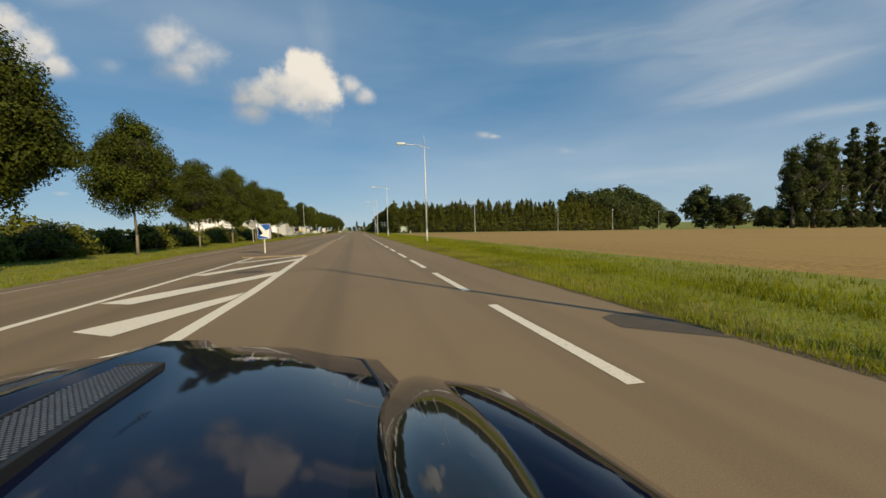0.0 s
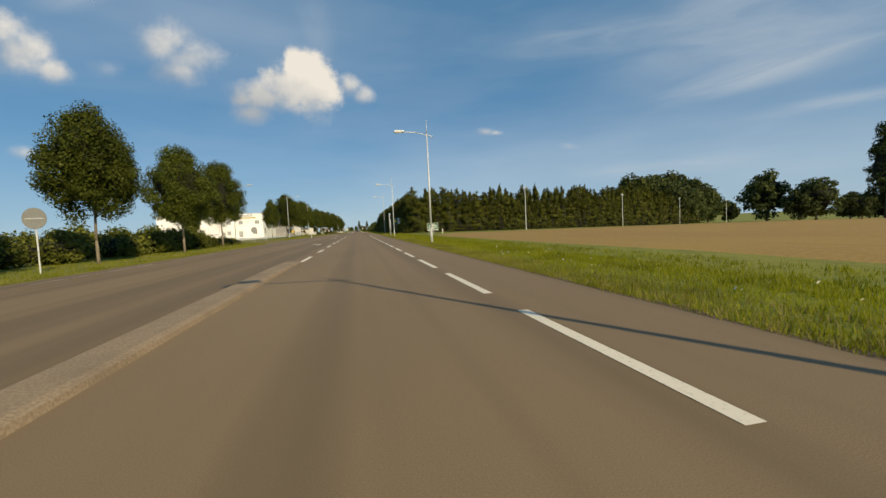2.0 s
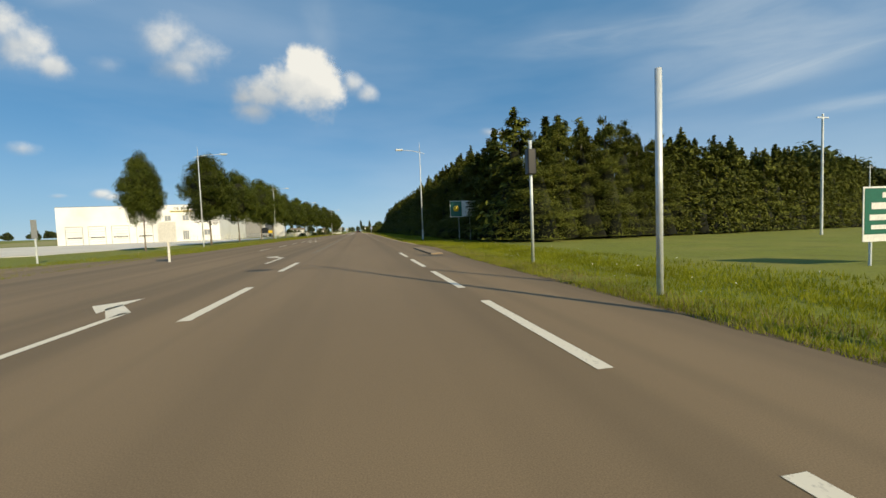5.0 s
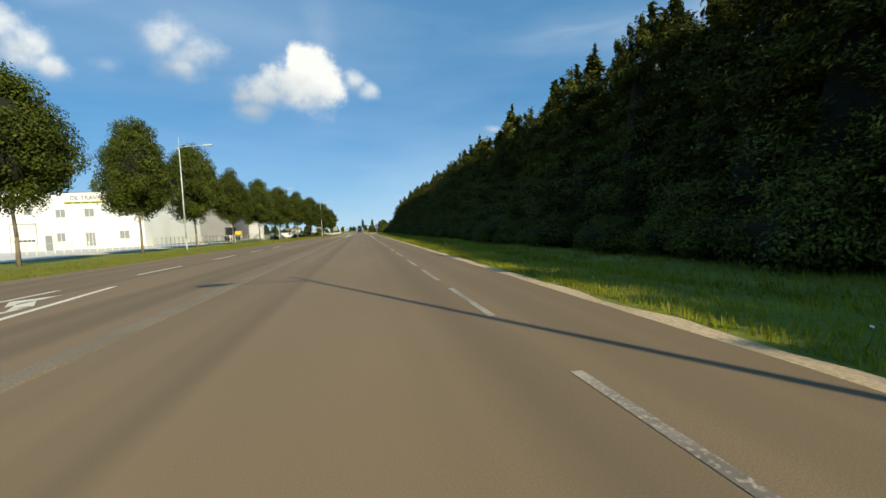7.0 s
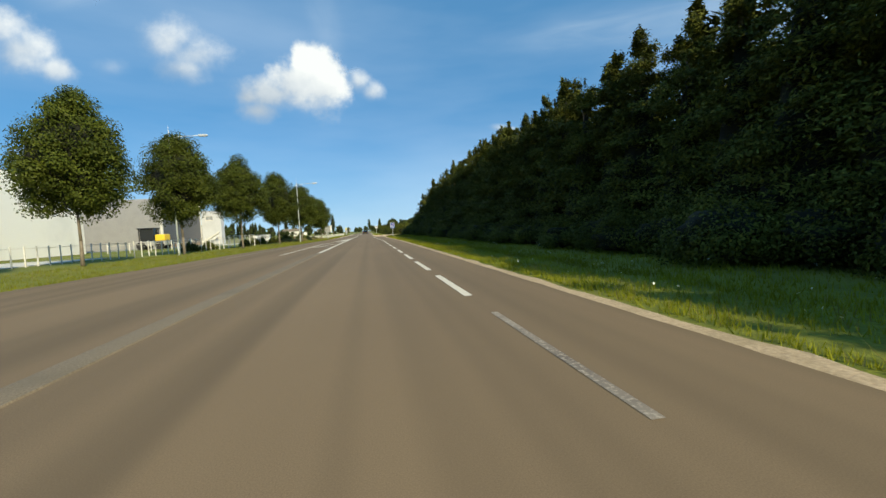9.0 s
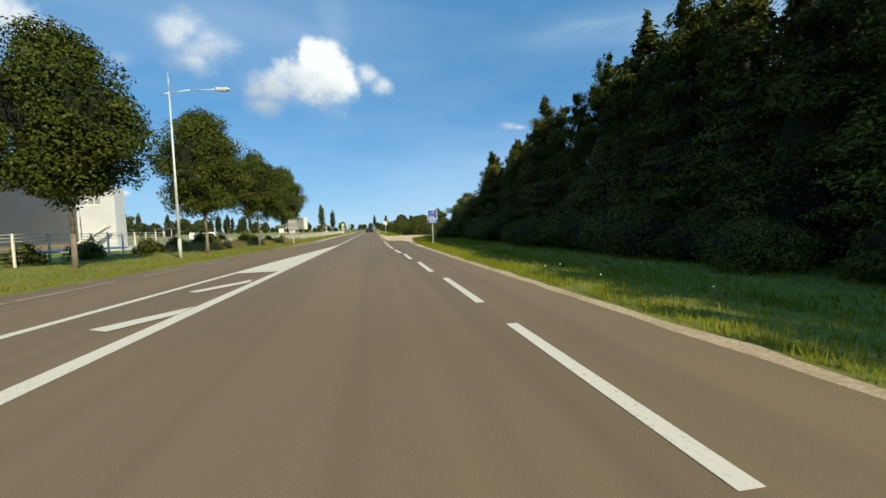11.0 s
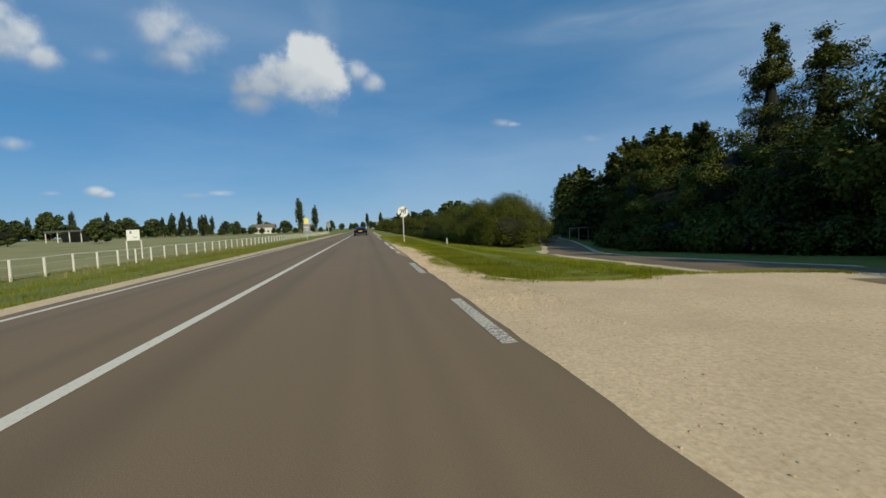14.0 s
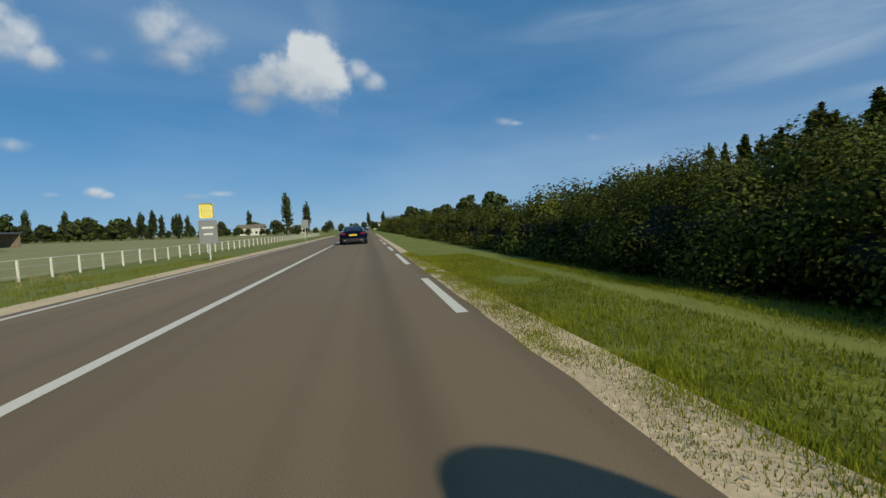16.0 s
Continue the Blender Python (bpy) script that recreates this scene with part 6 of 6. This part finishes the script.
        part("vent_mesh", bm, VENT_GREY, t, "grey perforated vent mesh")
        part("vent_base", box(bmesh.new(), -0.052, -0.335, -0.03, 0.052, 0.335, 0.003, 0.003, m), TRIM_BLACK, t)
        bm = bmesh.new()
        for q in ((-0.060, -0.345, -0.052, 0.345), (0.052, -0.345, 0.060, 0.345), (-0.052, 0.335, 0.052, 0.345), (-0.052, -0.345, 0.052, -0.335)):
            box(bm, q[0], q[1], -0.03, q[2], q[3], 0.007, 0.002, m)
        part("vent_lip", bm, TRIM_BLACK, t)
        # shut line beside the bonnet
        bm = bmesh.new()
        pts = []
        for st, w, hs, ht, hv in STATIONS[3:9]:
            pts.append((s * 0.65 * w, -st, hv))
        bent_tube(bm, pts, [0.006] * len(pts), 6)
        part("shut_line", bm, TRIM_BLACK, t)
        part("exhaust_tip", tube(bmesh.new(), (s * 0.55, -4.96, 0.30), (s * 0.55, -4.76, 0.30), 0.05, 0.05, 14), RIM, t, "chrome exhaust tip")
    part("number_plate", box(bmesh.new(), -0.26, -4.945, 0.60, 0.26, -4.90, 0.71, 0.006), YELLOW, t, "plain yellow number plate")
    part("rear_valance", box(bmesh.new(), -0.74, -4.935, 0.20, 0.74, -4.81, 0.42, 0.03), TRIM_BLACK, t)
    part("front_grille", box(bmesh.new(), -0.28, -0.10, 0.26, 0.28, 0.02, 0.36, 0.03), TRIM_BLACK, t)
    return t


def van(x, y, rz):
    t = empty("delivery_van", x, y, ground_z(x, y) + 0.02, rz, "white delivery van parked on the pale yard", "van")
    bm = bmesh.new()
    prof = [(-2.45, 0.35), (-2.45, 1.85), (-2.35, 1.95), (0.85, 1.97), (1.15, 1.88), (1.75, 1.22), (2.35, 1.02), (2.48, 0.85), (2.48, 0.35)]
    rr = [[(px, s * (0.93 - (0.10 if pz > 1.3 else 0)), pz) for px, pz in prof] for s in (-1, -0.98, 0.98, 1)]
    rows = loft(bm, rr)
    bm.faces.new(rows[0]), bm.faces.new(rows[-1][::-1])
    part("body", bm, CAR_WHITE, t)
    for s in (-1, 1):
        bm = bmesh.new()
        vs = [bm.verts.new((px, s * 0.945, pz)) for px, pz in ((0.35, 1.22), (0.35, 1.78), (0.95, 1.78), (1.45, 1.25))]
        bm.faces.new(vs)
        bmesh.ops.solidify(bm, geom=bm.faces[:], thickness=0.02)
        part("side_window", bm, GLASS, t)
        for px in (-1.55, 1.55):
            w = empty("wheel", 0, 0)
            w.parent = t
            part("tyre", tube(bmesh.new(), (px, s * 0.72, 0.32), (px, s * 0.95, 0.32), 0.32, 0.32, 20), RUBBER, w)
            part("rim", tube(bmesh.new(), (px, s * 0.95, 0.32), (px, s * 0.96, 0.32), 0.19, 0.18, 16), RIM, w)
    bm = bmesh.new()
    box(bm, 1.10, -0.72, -0.01, 1.85, 0.72, 0.01, 0, Matrix.Translation((0.0, 0, 0)))
    bmesh.ops.rotate(bm, verts=bm.verts, cent=(1.45, 0, 0), matrix=Matrix.Rotation(radians(47), 3, "Y"))
    bmesh.ops.translate(bm, verts=bm.verts, vec=(0.02, 0, 1.57))
    part("windscreen", bm, GLASS, t)
    part("bumper", box(bmesh.new(), 2.40, -0.88, 0.25, 2.55, 0.88, 0.55, 0.04), TRIM_BLACK, t)
    return t


def digger(x, y):
    t = empty("telehandler", x, y, 0.0, 0, "yellow and grey construction machine with a black cab", "machine")
    part("chassis", box(bmesh.new(), -2.0, -1.0, 0.6, 2.0, 1.0, 1.3, 0.08), GREY_CLAD, t)
    part("engine_cover", box(bmesh.new(), 0.6, -0.95, 1.302, 2.0, 0.95, 2.3, 0.15), YELLOW, t, "yellow engine cover")
    bm = bmesh.new()
    for px in (-1.6, 0.4):
        for py in (-0.8, 0.8):
            box(bm, px - 0.06, py - 0.06, 1.302, px + 0.06, py + 0.06, 3.2)
    box(bm, -1.8, -1.0, 3.2, 0.6, 1.0, 3.35, 0.04)
    part("cab_frame", bm, SIGN_BLACK, t, "black cab frame")
    part("cab_glass", box(bmesh.new(), -1.5, -0.75, 1.31, 0.3, 0.75, 3.19), GLASS, t)
    for px in (-1.3, 1.3):
        for s in (-1, 1):
            part("wheel", tube(bmesh.new(), (px, s * 0.8, 0.62), (px, s * 1.2, 0.62), 0.62, 0.62, 22), RUBBER, t)
    return t


sports_car(1.655, 47.42, CAR_BLACK, "glossy dark blue low sports car on the road")
sports_car(1.42, 376.6, CAR_BLACK, "glossy black low sports car with a yellow rear plate")
sports_car(1.2, 398.0, CAR_BLACK, "dark blue car further along the lane")
van(-23.8, 332.5, 0)
van(-58.0, 352.0, 170)
digger(-30.5, 292.5)
t = empty("road_barrier", -11.4, 301.6, ground_z(-11.4, 301.6), 0, "small orange and white plastic barrier in the grass", "barrier")
part("block", box(bmesh.new(), -0.45, -0.2, -0.05, 0.45, 0.2, 0.75, 0.06), ORANGE, t)
part("white_band", box(bmesh.new(), -0.455, -0.205, 0.40, 0.455, 0.205, 0.60), SIGN_WHITE, t)


# ---- clouds, far off ----
def cloud_mat(name, blobs, seed, soft, grey, w, h, cover):
    """Soft white puffs: several ellipses broken up by noise."""
    m = bpy.data.materials.new(name)
    m.use_nodes = True
    n, l = m.node_tree.nodes, m.node_tree.links
    n.clear()
    co, out = n.new("ShaderNodeTexCoord"), n.new("ShaderNodeOutputMaterial")
    nz = n.new("ShaderNodeTexNoise")
    nz.inputs["Scale"].default_value, nz.inputs["Detail"].default_value, nz.inputs["Roughness"].default_value = 0.0040, 6, 0.50
    off = n.new("ShaderNodeVectorMath")
    off.operation, off.inputs[1].default_value = "ADD", (seed * 1370.0, 0, seed * 640.0)
    l.new(co.outputs["Object"], off.inputs[0])
    l.new(off.outputs["Vector"], nz.inputs["Vector"])
    best = None
    for cx, cz, rx, rz in blobs:
        a, b, c, d = n.new("ShaderNodeVectorMath"), n.new("ShaderNodeVectorMath"), n.new("ShaderNodeVectorMath"), n.new("ShaderNodeMath")
        a.operation, a.inputs[1].default_value = "SUBTRACT", (cx, 0, cz)
        b.operation, b.inputs[1].default_value = "MULTIPLY", (1 / rx, 0, 1 / rz)
        c.operation = "LENGTH"
        d.operation, d.inputs[0].default_value = "SUBTRACT", 1.0
        l.new(co.outputs["Object"], a.inputs[0]), l.new(a.outputs["Vector"], b.inputs[0]), l.new(b.outputs["Vector"], c.inputs[0]), l.new(c.outputs["Value"], d.inputs[1])
        if best is None:
            best = d.outputs["Value"]
        else:
            k = n.new("ShaderNodeMath")
            k.operation = "SMOOTH_MAX"
            k.inputs[2].default_value = 0.25
            l.new(best, k.inputs[0]), l.new(d.outputs["Value"], k.inputs[1])
            best = k.outputs["Value"]
    s1, s2 = n.new("ShaderNodeMath"), n.new("ShaderNodeMath")
    s1.operation, s1.inputs[1].default_value, s1.inputs[2].default_value = "MULTIPLY_ADD", 0.95, -0.42
    l.new(nz.outputs["Fac"], s1.inputs[0])
    s2.operation = "ADD"
    fine, s3, s4 = n.new("ShaderNodeTexNoise"), n.new("ShaderNodeMath"), n.new("ShaderNodeMath")
    fine.inputs["Scale"].default_value, fine.inputs["Detail"].default_value, fine.inputs["Roughness"].default_value = 0.0115, 7, 0.62
    l.new(off.outputs["Vector"], fine.inputs["Vector"])
    s3.operation, s3.inputs[1].default_value, s3.inputs[2].default_value = "MULTIPLY_ADD", 0.62, -0.31
    l.new(fine.outputs["Fac"], s3.inputs[0])
    s4.operation = "ADD"
    l.new(s1.outputs["Value"], s4.inputs[0]), l.new(s3.outputs["Value"], s4.inputs[1])
    l.new(best, s2.inputs[0]), l.new(s4.outputs["Value"], s2.inputs[1])
    # shading painted in: sunlit upper right; greyer and dissolving towards the lower left
    dot, tone, edge = n.new("ShaderNodeVectorMath"), n.new("ShaderNodeMath"), n.new("ShaderNodeMapRange")
    dot.operation, dot.inputs[1].default_value = "DOT_PRODUCT", (0.8 / w, 0, 1.1 / h)
    l.new(co.outputs["Object"], dot.inputs[0])
    tone.operation = "ADD"
    l.new(dot.outputs["Value"], tone.inputs[0]), l.new(s1.outputs["Value"], tone.inputs[1])
    edge.inputs["From Min"].default_value, edge.inputs["From Max"].default_value = -0.55, 0.35
    edge.inputs["To Min"].default_value, edge.inputs["To Max"].default_value = soft + 0.75, soft
    l.new(tone.outputs["Value"], edge.inputs["Value"])
    r = n.new("ShaderNodeMapRange")
    r.interpolation_type = "SMOOTHSTEP"
    r.inputs["From Min"].default_value = -0.06
    l.new(edge.outputs["Result"], r.inputs["From Max"])
    l.new(s2.outputs["Value"], r.inputs["Value"])
    thin = n.new("ShaderNodeMath")
    thin.operation, thin.inputs[1].default_value = "MULTIPLY", cover
    l.new(r.outputs["Result"], thin.inputs[0])
    alpha = thin.outputs["Value"]
    up = n.new("ShaderNodeMath")
    up.operation, up.inputs[1].default_value = "ADD", 0.45
    l.new(tone.outputs["Value"], up.inputs[0])
    col = ramp(n, l, up.outputs["Value"], (0.05, grey), (0.75, (0.84, 0.83, 0.81)))
    # the card glows by itself with the painted tone
    em, tr, mx = n.new("ShaderNodeEmission"), n.new("ShaderNodeBsdfTransparent"), n.new("ShaderNodeMixShader")
    l.new(col, em.inputs["Color"])
    l.new(alpha, mx.inputs["Fac"]), l.new(tr.outputs["BSDF"], mx.inputs[1]), l.new(em.outputs["Emission"], mx.inputs[2])
    l.new(mx.outputs["Shader"], out.inputs["Surface"])
    return m


def cloud(x0, z0, x1, z1, blobs, seed, soft=0.5, grey=(0.40, 0.46, 0.54), y=3600.0, cover=1.0):
    """blobs: centre and radii as fractions of the cloud's box."""
    w, h = x1 - x0, z1 - z0
    bl = [((bx - 0.5) * w, (bz - 0.5) * h, rx * w, rz * h) for bx, bz, rx, rz in blobs]
    bm = bmesh.new()
    k = 0.85
    bm.faces.new([bm.verts.new(p) for p in ((-w * k, 0, -h * k), (w * k, 0, -h * k), (w * k, 0, h * k), (-w * k, 0, h * k))])
    ob = part("cloud", bm, cloud_mat("cloud_vapour", bl, seed, soft, grey, w, h, cover))
    ob.location = ((x0 + x1) / 2, y + seed * 4, (z0 + z1) / 2)
    return tagged(ob, "white fair-weather cloud in the blue sky", "cloud", "", "structure")


cloud(-941, 889, -84, 1487, [(0.30, 0.34, 0.34, 0.26), (0.54, 0.46, 0.32, 0.36), (0.76, 0.46, 0.27, 0.46), (0.68, 0.72, 0.20, 0.30), (0.20, 0.14, 0.22, 0.18), (0.12, 0.30, 0.14, 0.14)], 1, 0.42)
cloud(-110, 1013, 230, 1310, [(0.30, 0.62, 0.32, 0.40), (0.64, 0.36, 0.34, 0.32)], 2, 0.95, cover=0.85)
cloud(-1597, 1144, -919, 1661, [(0.34, 0.66, 0.34, 0.40), (0.62, 0.46, 0.42, 0.30), (0.46, 0.26, 0.38, 0.26)], 3, 1.0, cover=0.80)
cloud(-2660, 1150, -2010, 1720, [(0.28, 0.68, 0.38, 0.38), (0.55, 0.42, 0.38, 0.32), (0.85, 0.18, 0.22, 0.20)], 4, 0.75, cover=0.85)
cloud(-1926, 1176, -1613, 1386, [(0.5, 0.5, 0.46, 0.42)], 5, 1.8, cover=0.42)
cloud(1052, 772, 1338, 878, [(0.42, 0.5, 0.40, 0.44), (0.72, 0.42, 0.34, 0.28)], 6, 1.1, cover=0.75)
cloud(1834, 634, 2144, 743, [(0.5, 0.5, 0.46, 0.42)], 7, 1.6, cover=0.40)
cloud(-2500, 600, -2190, 754, [(0.5, 0.5, 0.46, 0.42)], 8, 1.0, cover=0.7)
cloud(-2243, 303, -2070, 363, [(0.5, 0.5, 0.46, 0.42)], 9, 1.2, cover=0.6)
cloud(-1983, 283, -1746, 390, [(0.45, 0.55, 0.36, 0.42), (0.7, 0.35, 0.3, 0.3)], 10, 0.8, cover=0.85)
cloud(-1351, 254, -967, 341, [(0.3, 0.4, 0.36, 0.36), (0.75, 0.6, 0.28, 0.34)], 11, 1.2, cover=0.6)


# ---- high ice cloud ----
def ice_cloud(azimuth, height, tilt, w, h, seed, cover, streak=7.0):
    """A thin veil of ice cloud, drawn out into streaks, square to the line from the middle of the road. Angles in degrees."""
    m = bpy.data.materials.new("ice_veil")
    m.use_nodes = True
    n, l = m.node_tree.nodes, m.node_tree.links
    n.clear()
    co, out = n.new("ShaderNodeTexCoord"), n.new("ShaderNodeOutputMaterial")
    a, b, c = n.new("ShaderNodeVectorMath"), n.new("ShaderNodeVectorMath"), n.new("ShaderNodeMapRange")
    a.operation, a.inputs[1].default_value = "MULTIPLY", (2 / w, 2 / h, 0)
    b.operation = "LENGTH"
    c.interpolation_type = "SMOOTHERSTEP"
    c.inputs["From Min"].default_value, c.inputs["From Max"].default_value = 1.0, 0.0
    l.new(co.outputs["Object"], a.inputs[0]), l.new(a.outputs["Vector"], b.inputs[0]), l.new(b.outputs["Value"], c.inputs["Value"])
    mp, nz = n.new("ShaderNodeMapping"), n.new("ShaderNodeTexNoise")
    mp.inputs["Scale"].default_value, mp.inputs["Location"].default_value = (1.0, streak, 1.0), (seed * 913.0, seed * 377.0, 0)
    nz.inputs["Scale"].default_value, nz.inputs["Detail"].default_value, nz.inputs["Roughness"].default_value, nz.inputs["Distortion"].default_value = 0.0009, 7, 0.55, 0.6
    l.new(co.outputs["Object"], mp.inputs["Vector"]), l.new(mp.outputs["Vector"], nz.inputs["Vector"])
    d, e, f = n.new("ShaderNodeMapRange"), n.new("ShaderNodeMath"), n.new("ShaderNodeMath")
    d.inputs["From Min"].default_value, d.inputs["From Max"].default_value = 0.30, 0.72
    l.new(nz.outputs["Fac"], d.inputs["Value"])
    e.operation = f.operation = "MULTIPLY"
    f.inputs[1].default_value = cover
    l.new(c.outputs["Result"], e.inputs[0]), l.new(d.outputs["Result"], e.inputs[1]), l.new(e.outputs["Value"], f.inputs[0])
    em, tr, mx = n.new("ShaderNodeEmission"), n.new("ShaderNodeBsdfTransparent"), n.new("ShaderNodeMixShader")
    em.inputs["Color"].default_value = (0.60, 0.68, 0.76, 1)
    l.new(f.outputs["Value"], mx.inputs["Fac"]), l.new(tr.outputs["BSDF"], mx.inputs[1]), l.new(em.outputs["Emission"], mx.inputs[2])
    l.new(mx.outputs["Shader"], out.inputs["Surface"])
    bm = bmesh.new()
    bm.faces.new([bm.verts.new(p) for p in ((-w / 2, -h / 2, 0), (w / 2, -h / 2, 0), (w / 2, h / 2, 0), (-w / 2, h / 2, 0))])
    ob = part("ice_cloud", bm, m)
    az, el = radians(azimuth), radians(height)
    eye = Vector((2, 200, 1))
    ob.matrix_world = look(eye + (4150 + 12 * seed) * Vector((math.sin(az) * math.cos(el), math.cos(az) * math.cos(el), math.sin(el))), eye, tilt)
    return tagged(ob, "thin streaked veil of high ice cloud", "cloud", "", "structure")


ice_cloud(34, 22.5, 4, 2600, 420, 1, 0.36)
ice_cloud(51, 15.0, -6, 2300, 330, 2, 0.62)
ice_cloud(58, 10.5, 1, 1700, 170, 3, 0.50)
ice_cloud(52, 20.0, 0, 3400, 1500, 4, 0.42, 4.0)
ice_cloud(40, 6.0, 2, 2600, 300, 5, 0.34)
ice_cloud(-4, 26.0, 80, 900, 420, 6, 0.28, 3.0)
ice_cloud(-29, 25.0, -30, 900, 260, 7, 0.35)
